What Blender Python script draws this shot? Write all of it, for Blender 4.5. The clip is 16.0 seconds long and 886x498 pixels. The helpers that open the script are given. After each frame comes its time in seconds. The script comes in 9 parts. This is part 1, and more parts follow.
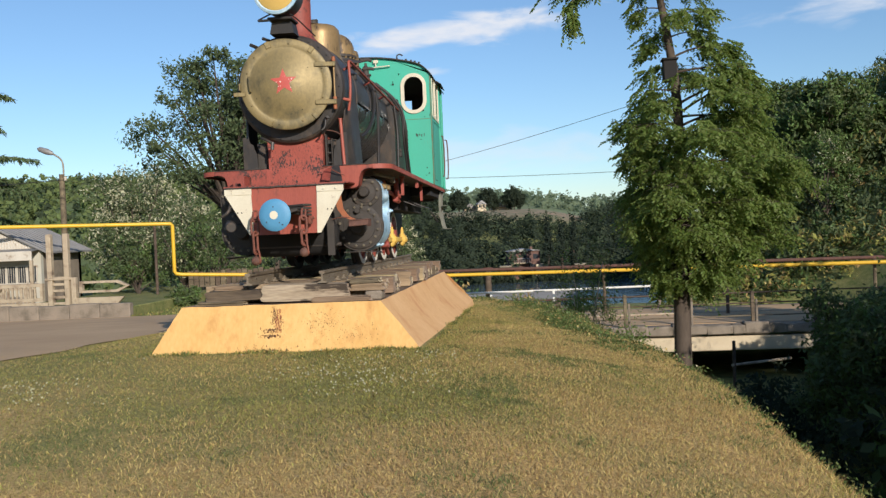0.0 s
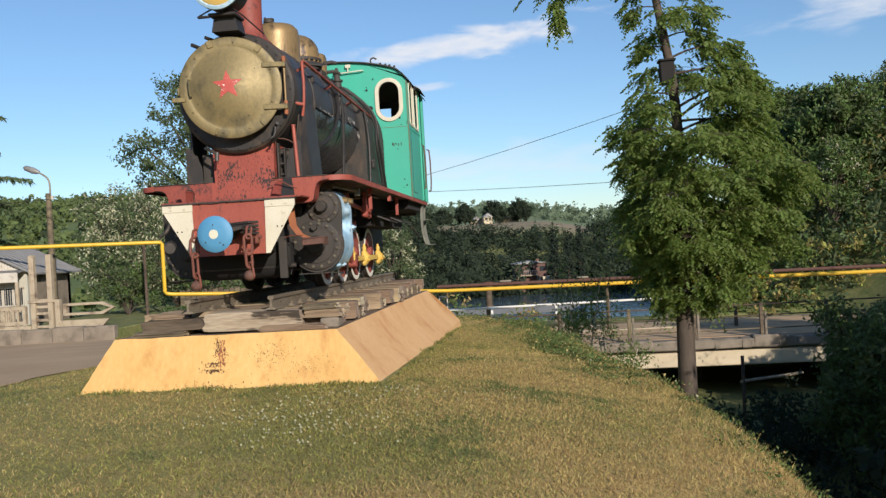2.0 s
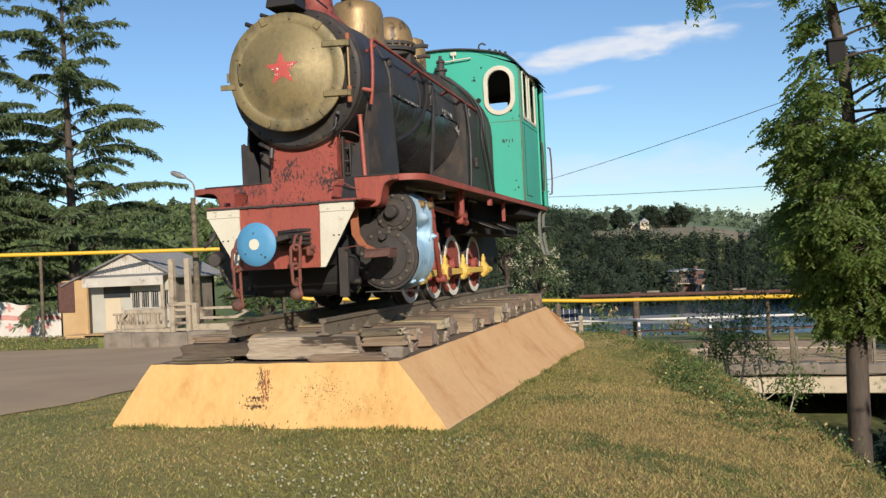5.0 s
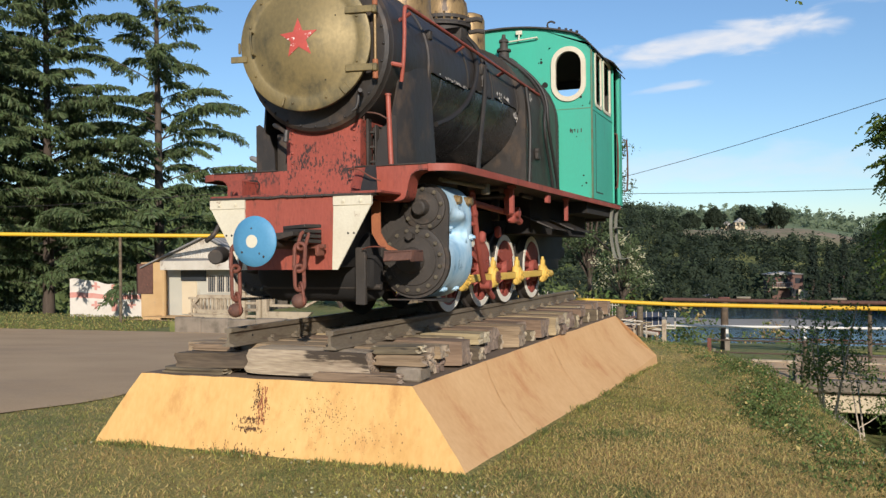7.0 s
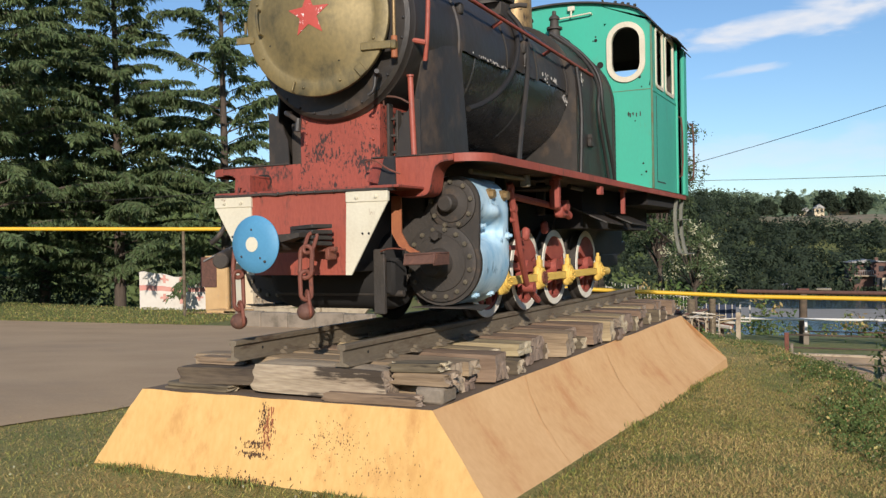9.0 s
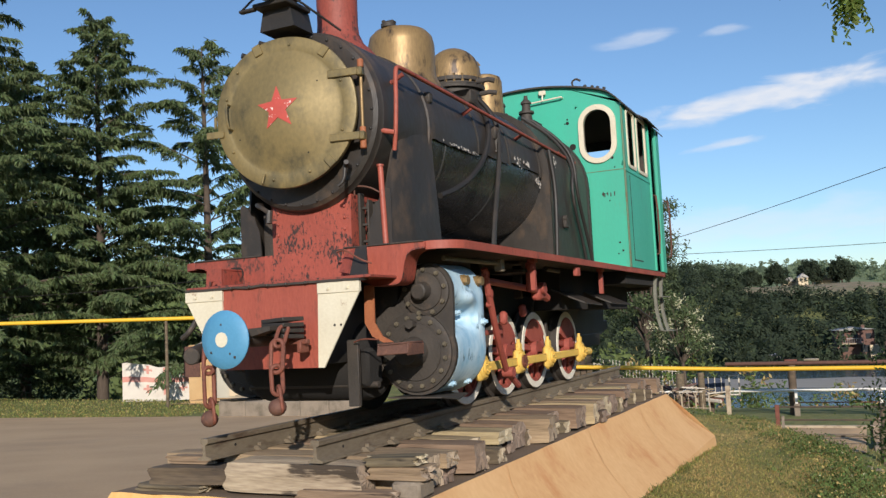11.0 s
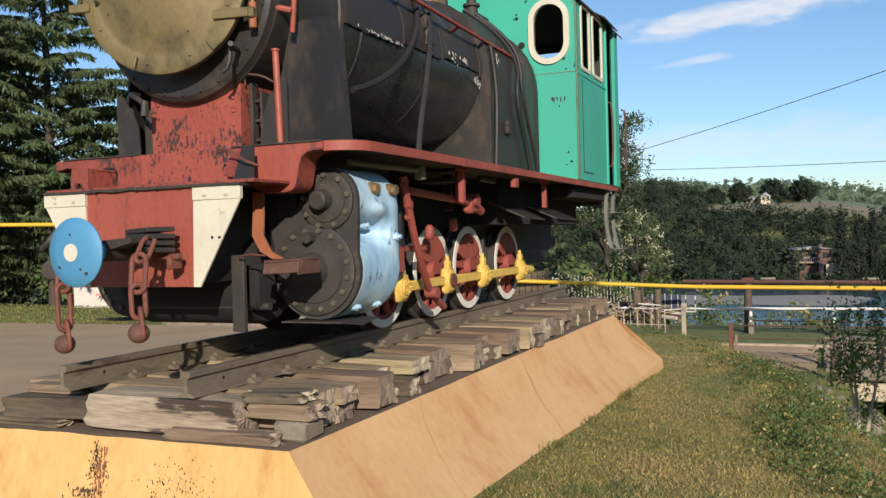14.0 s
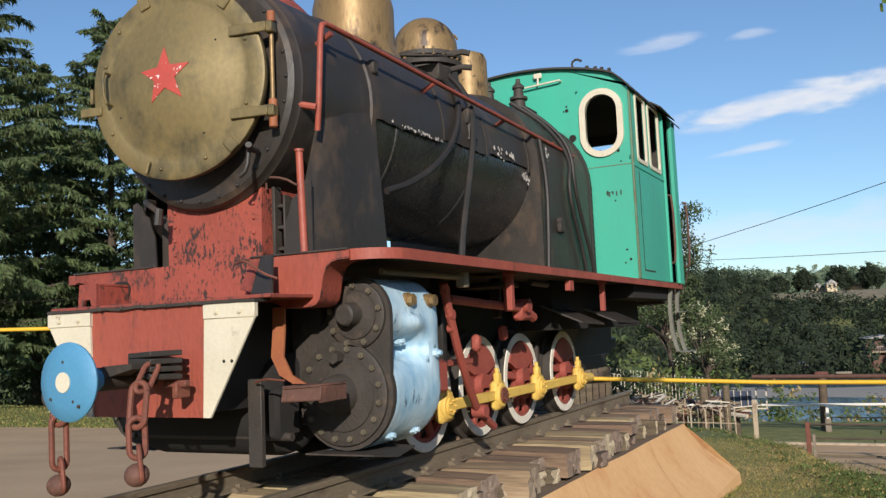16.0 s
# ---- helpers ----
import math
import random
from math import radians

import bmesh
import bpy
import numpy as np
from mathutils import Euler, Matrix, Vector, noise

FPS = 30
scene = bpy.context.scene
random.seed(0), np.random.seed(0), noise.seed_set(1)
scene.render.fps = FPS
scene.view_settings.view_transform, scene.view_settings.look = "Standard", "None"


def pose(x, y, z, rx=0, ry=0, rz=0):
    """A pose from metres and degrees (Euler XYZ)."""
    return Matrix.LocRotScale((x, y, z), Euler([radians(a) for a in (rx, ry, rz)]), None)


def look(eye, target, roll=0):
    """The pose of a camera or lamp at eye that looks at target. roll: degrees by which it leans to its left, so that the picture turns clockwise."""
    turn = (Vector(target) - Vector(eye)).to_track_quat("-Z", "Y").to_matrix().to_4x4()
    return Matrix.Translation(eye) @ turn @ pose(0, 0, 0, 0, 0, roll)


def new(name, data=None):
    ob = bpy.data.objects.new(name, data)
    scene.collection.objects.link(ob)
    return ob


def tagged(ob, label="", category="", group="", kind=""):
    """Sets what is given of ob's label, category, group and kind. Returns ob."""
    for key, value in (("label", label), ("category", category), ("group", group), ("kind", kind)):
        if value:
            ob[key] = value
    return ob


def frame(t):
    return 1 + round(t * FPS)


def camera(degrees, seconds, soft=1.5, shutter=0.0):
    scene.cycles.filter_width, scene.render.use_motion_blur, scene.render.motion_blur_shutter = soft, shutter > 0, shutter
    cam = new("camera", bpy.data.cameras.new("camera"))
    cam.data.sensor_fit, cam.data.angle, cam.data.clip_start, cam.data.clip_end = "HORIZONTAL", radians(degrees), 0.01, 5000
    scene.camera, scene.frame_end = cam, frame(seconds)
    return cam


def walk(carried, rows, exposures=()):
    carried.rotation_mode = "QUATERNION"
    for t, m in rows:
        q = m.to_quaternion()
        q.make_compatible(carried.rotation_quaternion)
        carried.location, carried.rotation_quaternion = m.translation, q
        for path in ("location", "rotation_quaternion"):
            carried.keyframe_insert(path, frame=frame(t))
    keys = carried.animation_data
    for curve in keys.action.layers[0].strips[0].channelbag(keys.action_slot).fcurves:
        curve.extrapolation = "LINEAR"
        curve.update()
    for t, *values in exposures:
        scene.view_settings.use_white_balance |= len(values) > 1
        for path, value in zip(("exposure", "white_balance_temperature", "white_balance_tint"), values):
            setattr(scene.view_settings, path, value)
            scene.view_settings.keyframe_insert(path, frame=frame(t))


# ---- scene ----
cam = camera(53.4, 16.0, soft=1.4)
PATH = [
    (0, (2.621, -9.314, 0.317), (2.421, -7.325, 0.286), -2.5),
    (0.5, (2.749, -9.07, 0.297), (2.448, -7.093, 0.291), -4.1),
    (1, (2.889, -8.743, 0.288), (2.577, -6.767, 0.255), -3.5),
    (1.5, (2.918, -8.408, 0.307), (2.689, -6.422, 0.26), -3.5),
    (2, (2.929, -8.217, 0.343), (2.713, -6.229, 0.343), -3.4),
    (2.5, (3.021, -7.958, 0.332), (2.722, -5.981, 0.377), -1.6),
    (3, (3.077, -7.682, 0.336), (2.688, -5.721, 0.371), -0.7),
    (5.5, (3.346, -6.252, 0.436), (2.741, -4.346, 0.468), -2.4),
    (6, (3.422, -5.964, 0.467), (2.755, -4.079, 0.535), -1.1),
    (6.5, (3.375, -5.649, 0.461), (2.659, -3.782, 0.511), -0.4),
    (7, (3.311, -5.362, 0.491), (2.565, -3.507, 0.507), -0.6),
    (7.5, (3.291, -5.05, 0.487), (2.489, -3.218, 0.46), -0.4),
    (8, (3.249, -4.797, 0.513), (2.401, -2.986, 0.473), 0.2),
    (10.5, (3.299, -4.484, 0.606), (2.388, -2.707, 0.726), -2.7),
    (11, (3.316, -4.478, 0.615), (2.462, -2.678, 0.79), -2.8),
    (11.5, (3.33, -4.472, 0.625), (2.514, -2.658, 0.834), -2.7),
    (12, (3.355, -4.432, 0.615), (2.552, -2.61, 0.809), -2.3),
    (12.5, (3.371, -4.339, 0.588), (2.551, -2.519, 0.713), -1.4),
    (13, (3.305, -4.093, 0.606), (2.487, -2.268, 0.629), -0.7),
    (13.5, (3.278, -3.907, 0.625), (2.493, -2.068, 0.584), -1.5),
    (14, (3.297, -3.629, 0.629), (2.501, -1.794, 0.6), -1.6),
    (14.5, (3.283, -3.417, 0.662), (2.464, -1.594, 0.714), -1.6),
    (15, (3.197, -3.222, 0.692), (2.343, -1.417, 0.803), -2.1),
    (15.5, (3.148, -3.127, 0.715), (2.268, -1.336, 0.859), -2.8),
    (16, (3.134, -3.077, 0.741), (2.232, -1.302, 0.929), -2.5),
]
walk(cam, [(t, look(eye, target, roll)) for t, eye, target, roll in PATH])

# ---- world, sun, exposure ----
SUN_FROM = Vector((0.459, -0.82, 0.344)).normalized()
scene.view_settings.exposure = 0.0
world = bpy.data.worlds.new("World")
scene.world = world
world.use_nodes = True


def build_sky(w):
    nt = w.node_tree
    N, L = nt.nodes, nt.links
    bg = N["Background"]
    bg.inputs[1].default_value = 0.137
    sky = N.new("ShaderNodeTexSky")
    sky.sky_type = "NISHITA"
    sky.sun_disc = False
    sky.sun_elevation = math.asin(SUN_FROM.z)
    sky.sun_rotation = math.atan2(SUN_FROM.x, SUN_FROM.y)
    sky.air_density, sky.dust_density, sky.ozone_density = 1.0, 0.25, 4.3
    geo = N.new("ShaderNodeTexCoord")
    sep = N.new("ShaderNodeSeparateXYZ")
    L.new(geo.outputs["Generated"], sep.inputs[0])

    def op(kind, a, b=None, c=None):
        n = N.new("ShaderNodeMath")
        n.operation = kind
        for i, v in enumerate((a, b, c)):
            if v is None:
                continue
            if isinstance(v, (int, float)):
                n.inputs[i].default_value = v
            else:
                L.new(v, n.inputs[i])
        return n.outputs[0]

    az = op("ARCTAN2", sep.outputs[0], sep.outputs[1])
    el = op("ARCSINE", sep.outputs[2])
    comb = N.new("ShaderNodeCombineXYZ")
    L.new(op("MULTIPLY", az, 9.0), comb.inputs[0])
    L.new(op("MULTIPLY", el, 30.0), comb.inputs[1])
    nz = N.new("ShaderNodeTexNoise")
    nz.inputs["Scale"].default_value, nz.inputs["Detail"].default_value = 1.6, 7
    nz.inputs["Distortion"].default_value = 0.4
    L.new(comb.outputs[0], nz.inputs["Vector"])
    fine = N.new("ShaderNodeTexNoise")
    fine.inputs["Scale"].default_value, fine.inputs["Detail"].default_value = 4.5, 6
    L.new(comb.outputs[0], fine.inputs["Vector"])
    # thin streak clouds: azimuth, elevation, half length, half height, slope, density
    total = None
    for a0, e0, ha, he, slope, dens in ((-4.5, 12.9, 8.5, 1.0, 0.10, 1.0), (-7.0, 10.4, 2.2, 0.28, 0.06, 0.6),
                                        (-12.3, 17.4, 2.3, 0.5, 0.10, 0.45), (-6.6, 17.2, 1.5, 0.3, 0.05, 0.4),
                                        (22.0, 13.2, 6.5, 1.5, 0.12, 0.8), (-6.0, 5.2, 16.0, 1.3, 0.0, 0.38),
                                        (60.0, 16.0, 14.0, 1.6, 0.08, 0.7), (150.0, 20.0, 25.0, 2.5, 0.05, 0.6)):
        u = op("DIVIDE", op("SUBTRACT", az, radians(a0)), radians(ha))
        mid = op("ADD", op("MULTIPLY", op("SUBTRACT", az, radians(a0)), slope), radians(e0))
        v = op("DIVIDE", op("SUBTRACT", el, mid), radians(he))
        r = op("SQRT", op("ADD", op("MULTIPLY", u, u), op("MULTIPLY", v, v)))
        r = op("ADD", r, op("MULTIPLY", op("SUBTRACT", nz.outputs[0], 0.5), 2.4))
        k = N.new("ShaderNodeMapRange")
        k.interpolation_type = "SMOOTHSTEP"
        k.inputs[1].default_value, k.inputs[2].default_value = 1.15, 0.25
        k.inputs[3].default_value, k.inputs[4].default_value = 0.0, dens
        L.new(r, k.inputs[0])
        total = k.outputs[0] if total is None else op("MAXIMUM", total, k.outputs[0])
    cover = op("MULTIPLY", total, op("MULTIPLY_ADD", fine.outputs[0], 0.8, 0.45))
    cover = op("MINIMUM", cover, 0.92)
    mix = N.new("ShaderNodeMix")
    mix.data_type = "RGBA"
    L.new(cover, mix.inputs[0])
    L.new(sky.outputs[0], mix.inputs[6])
    mix.inputs[7].default_value = (5.9, 6.1, 6.6, 1)
    L.new(mix.outputs[2], bg.inputs[0])


build_sky(world)
sun = new("sun", bpy.data.lights.new("sun", "SUN"))
sun.data.energy, sun.data.angle, sun.data.color = 5.0, radians(0.55), (1.0, 0.915, 0.82)
sun.matrix_basis = look((0, 0, 30), Vector((0, 0, 30)) - SUN_FROM)

# ---- materials ----
def surf(name, c1, c2=None, scale=6.0, rough=0.6, metal=0.0, bump=0.15, fine=60.0, stain=None, stain_scale=2.0,
         stain_at=0.6, stain_soft=0.12, stretch=(1, 1, 1), rough_var=0.15, coords="Object", island=False, vary=0.0, sheen=0.0,
         trans=0.0, patch=0.0):
    """A painted or natural surface: two tones mixed by a broad and a fine noise, stains or rust with a shape of their own, fine relief."""
    m = bpy.data.materials.new(name)
    m.use_nodes = True
    nt = m.node_tree
    N, L = nt.nodes, nt.links
    b = N["Principled BSDF"]
    c2 = c2 or tuple(v * 0.75 for v in c1)
    tc = N.new("ShaderNodeTexCoord")
    mp = N.new("ShaderNodeMapping")
    mp.inputs["Scale"].default_value = stretch
    L.new(tc.outputs[coords], mp.inputs["Vector"])
    src = mp.outputs[0]
    a = N.new("ShaderNodeTexNoise")
    a.inputs["Scale"].default_value, a.inputs["Detail"].default_value = scale, 6
    L.new(src, a.inputs["Vector"])
    f = N.new("ShaderNodeTexNoise")
    f.inputs["Scale"].default_value, f.inputs["Detail"].default_value = fine, 4
    L.new(src, f.inputs["Vector"])
    add = N.new("ShaderNodeMath")
    add.operation = "MULTIPLY_ADD"
    L.new(f.outputs[0], add.inputs[0])
    add.inputs[1].default_value = 0.5
    sc = N.new("ShaderNodeMath")
    sc.operation = "MULTIPLY"
    L.new(a.outputs[0], sc.inputs[0])
    sc.inputs[1].default_value = 0.8
    L.new(sc.outputs[0], add.inputs[2])
    mr = N.new("ShaderNodeMapRange")
    mr.inputs[1].default_value, mr.inputs[2].default_value = 0.42, 0.88
    L.new(add.outputs[0], mr.inputs[0])
    mix = N.new("ShaderNodeMix")
    mix.data_type = "RGBA"
    L.new(mr.outputs[0], mix.inputs[0])
    mix.inputs[6].default_value, mix.inputs[7].default_value = (*c1, 1), (*c2, 1)
    out = mix.outputs[2]
    if vary:
        hv = N.new("ShaderNodeHueSaturation")
        info = N.new("ShaderNodeNewGeometry" if island else "ShaderNodeObjectInfo")
        vr = N.new("ShaderNodeMapRange")
        vr.inputs[3].default_value, vr.inputs[4].default_value = 1 - vary, 1 + vary
        L.new(info.outputs["Random Per Island" if island else "Random"], vr.inputs[0])
        L.new(vr.outputs[0], hv.inputs["Value"])
        hr = N.new("ShaderNodeMapRange")
        hr.inputs[3].default_value, hr.inputs[4].default_value = 0.5 - vary * 0.06, 0.5 + vary * 0.06
        L.new(info.outputs["Random Per Island" if island else "Random"], hr.inputs[0])
        L.new(hr.outputs[0], hv.inputs["Hue"])
        L.new(out, hv.inputs["Color"])
        out = hv.outputs[0]
    if stain:
        s = N.new("ShaderNodeTexNoise")
        s.inputs["Scale"].default_value, s.inputs["Detail"].default_value = stain_scale, 9
        s.inputs["Roughness"].default_value = 0.68
        L.new(src, s.inputs["Vector"])
        sr = N.new("ShaderNodeMapRange")
        sr.inputs[1].default_value, sr.inputs[2].default_value = stain_at, stain_at + stain_soft
        L.new(s.outputs[0], sr.inputs[0])
        if patch:
            # flecks gather in broad patches
            pn = N.new("ShaderNodeTexNoise")
            pn.inputs["Scale"].default_value, pn.inputs["Detail"].default_value = patch, 4
            L.new(tc.outputs[coords], pn.inputs["Vector"])
            ps = N.new("ShaderNodeMath")
            ps.operation = "MULTIPLY_ADD"
            L.new(pn.outputs[0], ps.inputs[0])
            ps.inputs[1].default_value = 0.55
            L.new(s.outputs[0], ps.inputs[2])
            pm = N.new("ShaderNodeMath")
            pm.operation = "SUBTRACT"
            L.new(ps.outputs[0], pm.inputs[0])
            pm.inputs[1].default_value = 0.275
            L.new(pm.outputs[0], sr.inputs[0])
        m2 = N.new("ShaderNodeMix")
        m2.data_type = "RGBA"
        L.new(sr.outputs[0], m2.inputs[0])
        L.new(out, m2.inputs[6])
        m2.inputs[7].default_value = (*stain, 1)
        out = m2.outputs[2]
    L.new(out, b.inputs["Base Color"])
    rr = N.new("ShaderNodeMapRange")
    rr.inputs[3].default_value, rr.inputs[4].default_value = max(0.02, rough - rough_var), min(1, rough + rough_var)
    L.new(add.outputs[0], rr.inputs[0])
    L.new(rr.outputs[0], b.inputs["Roughness"])
    b.inputs["Metallic"].default_value = metal
    if sheen:
        b.inputs["Sheen Weight"].default_value = sheen
    if trans:
        b.inputs["Subsurface Weight"].default_value = 0.0
        t = N.new("ShaderNodeBsdfTranslucent")
        L.new(out, t.inputs[0])
        ms = N.new("ShaderNodeMixShader")
        ms.inputs[0].default_value = trans
        L.new(b.outputs[0], ms.inputs[1])
        L.new(t.outputs[0], ms.inputs[2])
        L.new(ms.outputs[0], N["Material Output"].inputs[0])
    if bump:
        bp = N.new("ShaderNodeBump")
        bp.inputs["Strength"].default_value, bp.inputs["Distance"].default_value = bump, 0.01
        L.new(add.outputs[0], bp.inputs["Height"])
        L.new(bp.outputs[0], b.inputs["Normal"])
    return m


M = {}
M["black"] = surf("black_paint", (0.016, 0.0145, 0.013), (0.027, 0.023, 0.020), 2.5, 0.54, bump=0.25, stain=(0.052, 0.036, 0.026), stain_scale=5.0, stain_at=0.56, stain_soft=0.2)
M["boiler"] = surf("boiler_paint", (0.022, 0.023, 0.023), (0.036, 0.036, 0.034), 2.0, 0.24, bump=0.2, stain=(0.06, 0.055, 0.047), stain_scale=2.6, stain_at=0.56, stain_soft=0.22, stretch=(1, 1, 0.45), rough_var=0.1)
M["jacket"] = surf("boiler_jacket", (0.026, 0.023, 0.020), (0.042, 0.034, 0.028), 2.0, 0.46, bump=0.7, fine=18.0, stain=(0.085, 0.058, 0.038), stain_scale=3.8, stain_at=0.53, stain_soft=0.16, stretch=(1, 1, 0.7))
M["iron"] = surf("grimy_iron", (0.034, 0.030, 0.026), (0.058, 0.047, 0.038), 5.0, 0.62, 0.1, bump=0.5, stain=(0.105, 0.072, 0.05), stain_scale=7.0, stain_at=0.56, stain_soft=0.15)
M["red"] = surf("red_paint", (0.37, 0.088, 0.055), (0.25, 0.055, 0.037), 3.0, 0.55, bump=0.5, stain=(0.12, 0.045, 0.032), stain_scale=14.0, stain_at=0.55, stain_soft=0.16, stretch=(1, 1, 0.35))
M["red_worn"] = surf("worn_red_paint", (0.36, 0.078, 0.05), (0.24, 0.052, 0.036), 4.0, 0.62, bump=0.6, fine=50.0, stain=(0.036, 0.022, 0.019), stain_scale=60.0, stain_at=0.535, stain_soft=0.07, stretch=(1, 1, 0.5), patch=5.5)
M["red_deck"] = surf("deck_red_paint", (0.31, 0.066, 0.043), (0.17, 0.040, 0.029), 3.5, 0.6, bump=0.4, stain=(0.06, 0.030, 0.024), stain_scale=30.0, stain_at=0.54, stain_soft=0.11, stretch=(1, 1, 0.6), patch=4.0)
M["red_wheel"] = surf("wheel_red", (0.36, 0.085, 0.06), (0.26, 0.06, 0.045), 6.0, 0.6, bump=0.25, stain=(0.09, 0.04, 0.03), stain_scale=9.0, stain_at=0.60)
M["rust"] = surf("rust_brown", (0.21, 0.066, 0.04), (0.13, 0.045, 0.03), 9.0, 0.65, 0.1, bump=0.5, stain=(0.065, 0.034, 0.026), stain_scale=14.0, stain_at=0.55)
M["rust_orange"] = surf("orange_rust", (0.36, 0.13, 0.05), (0.26, 0.08, 0.035), 8.0, 0.65, bump=0.3)
M["white"] = surf("cream_white_paint", (0.67, 0.62, 0.48), (0.57, 0.51, 0.38), 4.0, 0.55, bump=0.25, stain=(0.30, 0.2, 0.13), stain_scale=11.0, stain_at=0.63, stain_soft=0.08)
M["gold"] = surf("gold_bronze_paint", (0.275, 0.205, 0.085), (0.165, 0.13, 0.06), 2.2, 0.48, 0.35, bump=0.12, fine=45.0, stain=(0.075, 0.067, 0.040), stain_scale=4.0, stain_at=0.49, stain_soft=0.2, stretch=(1, 1, 0.7), patch=2.2)
M["gold_worn"] = surf("worn_gold_paint", (0.36, 0.235, 0.10), (0.19, 0.125, 0.06), 3.4, 0.44, 0.4, bump=0.25, stain=(0.05, 0.034, 0.024), stain_scale=7.0, stain_at=0.55, stain_soft=0.10, stretch=(1, 1, 0.35))
M["blue"] = surf("sky_blue_paint", (0.085, 0.285, 0.47), (0.07, 0.24, 0.40), 3.0, 0.5, bump=0.2, stain=(0.14, 0.12, 0.12), stain_scale=11.0, stain_at=0.67)
M["blue_worn"] = surf("faded_blue_paint", (0.20, 0.40, 0.56), (0.55, 0.70, 0.78), 7.0, 0.46, bump=0.8, fine=22.0, stain=(0.05, 0.10, 0.145), stain_scale=18.0, stain_at=0.60, stain_soft=0.08, stretch=(1, 1, 0.45))
M["rim_white"] = surf("white_tyre_paint", (0.80, 0.76, 0.66), (0.68, 0.62, 0.5), 8.0, 0.5, bump=0.2, stain=(0.38, 0.28, 0.2), stain_scale=16.0, stain_at=0.66)
M["step_iron"] = surf("pale_worn_iron", (0.20, 0.205, 0.165), (0.13, 0.125, 0.10), 8.0, 0.6, 0.1, bump=0.3, stain=(0.10, 0.06, 0.04), stain_scale=9.0, stain_at=0.6)
M["green"] = surf("turquoise_paint", (0.05, 0.43, 0.29), (0.055, 0.36, 0.255), 1.6, 0.45, bump=0.15, stain=(0.10, 0.25, 0.17), stain_scale=4.0, stain_at=0.60, stain_soft=0.15, stretch=(1, 1, 0.3))
M["green_side"] = M["green"]
M["yellow"] = surf("faded_yellow_paint", (0.74, 0.50, 0.115), (0.66, 0.42, 0.09), 4.0, 0.5, bump=0.2, stain=(0.42, 0.25, 0.08), stain_scale=9.0, stain_at=0.60, stain_soft=0.15)
M["pipe_yellow"] = surf("gas_pipe_yellow", (0.72, 0.45, 0.03), (0.66, 0.38, 0.03), 3.0, 0.4, bump=0.05)
# matte black for drum, holes and small parts, and for the cab's inner shade
M["dark"] = surf("matte_black", (0.013, 0.012, 0.011), (0.020, 0.017, 0.015), 6.0, 0.95, bump=0.3)
M["star"] = surf("star_red", (0.48, 0.07, 0.05), (0.40, 0.06, 0.045), 9.0, 0.5, bump=0.15, stain=(0.78, 0.72, 0.68), stain_scale=26.0, stain_at=0.60, stain_soft=0.03)
M["lens"] = surf("yellowed_lamp_glass", (0.62, 0.42, 0.13), (0.55, 0.36, 0.1), 4.0, 0.2, bump=0.02)
M["rail_iron"] = surf("dirty_rail_iron", (0.22, 0.18, 0.125), (0.13, 0.10, 0.068), 4.0, 0.6, 0.1, bump=0.3, stain=(0.08, 0.05, 0.032), stain_scale=6.0, stain_at=0.53, stretch=(1, 0.3, 1))
M["steel"] = surf("weathered_rail_steel", (0.29, 0.25, 0.18), (0.17, 0.14, 0.10), 4.0, 0.5, 0.15, bump=0.25, stain=(0.11, 0.07, 0.045), stain_scale=6.0, stain_at=0.57, stretch=(1, 0.3, 1))
M["wood"] = surf("grey_weathered_timber", (0.40, 0.29, 0.175), (0.145, 0.10, 0.062), 9.0, 0.9, bump=1.0, fine=80.0, stain=(0.04, 0.028, 0.02), stain_scale=13.0, stain_at=0.60, stain_soft=0.05, stretch=(0.06, 1, 1), vary=0.35)
M["wood_end"] = surf("split_timber_end", (0.46, 0.365, 0.26), (0.20, 0.145, 0.10), 16.0, 0.92, bump=1.0, fine=70.0, stain=(0.07, 0.05, 0.035), stain_scale=17.0, stain_at=0.58, stain_soft=0.05, vary=0.35, stretch=(1, 1, 0.4))
M["wood_dark"] = surf("dark_old_timber", (0.17, 0.125, 0.078), (0.055, 0.040, 0.029), 7.0, 0.9, bump=0.9, stain=(0.022, 0.017, 0.013), stain_scale=11.0, stain_at=0.58, stain_soft=0.06, stretch=(0.12, 1, 1), vary=0.3)
M["plinth_front"] = surf("ochre_limewash", (0.74, 0.46, 0.175), (0.58, 0.33, 0.105), 2.4, 0.88, bump=0.4, fine=26.0, stain=(0.50, 0.25, 0.08), stain_scale=5.0, stain_at=0.55, stain_soft=0.2, stretch=(1, 1, 0.45))
M["plinth_side"] = surf("orange_concrete_wash", (0.72, 0.45, 0.215), (0.60, 0.335, 0.145), 1.6, 0.88, bump=0.3, fine=22.0, stain=(0.50, 0.20, 0.075), stain_scale=1.6, stain_at=0.56, stain_soft=0.22, stretch=(0.8, 1.0, 0.8))
M["concrete"] = surf("old_concrete", (0.27, 0.22, 0.165), (0.17, 0.14, 0.105), 3.0, 0.92, bump=0.6, stain=(0.10, 0.085, 0.06), stain_scale=1.5, stain_at=0.52, stain_soft=0.2)
# brighter concrete for the near bridge beam, its sunlight put into the colour
M["beam_pale"] = surf("sunlit_beam_concrete", (0.60, 0.50, 0.34), (0.48, 0.39, 0.26), 2.0, 0.88, bump=0.3, stain=(0.22, 0.16, 0.10), stain_scale=2.2, stain_at=0.60, stain_soft=0.2)
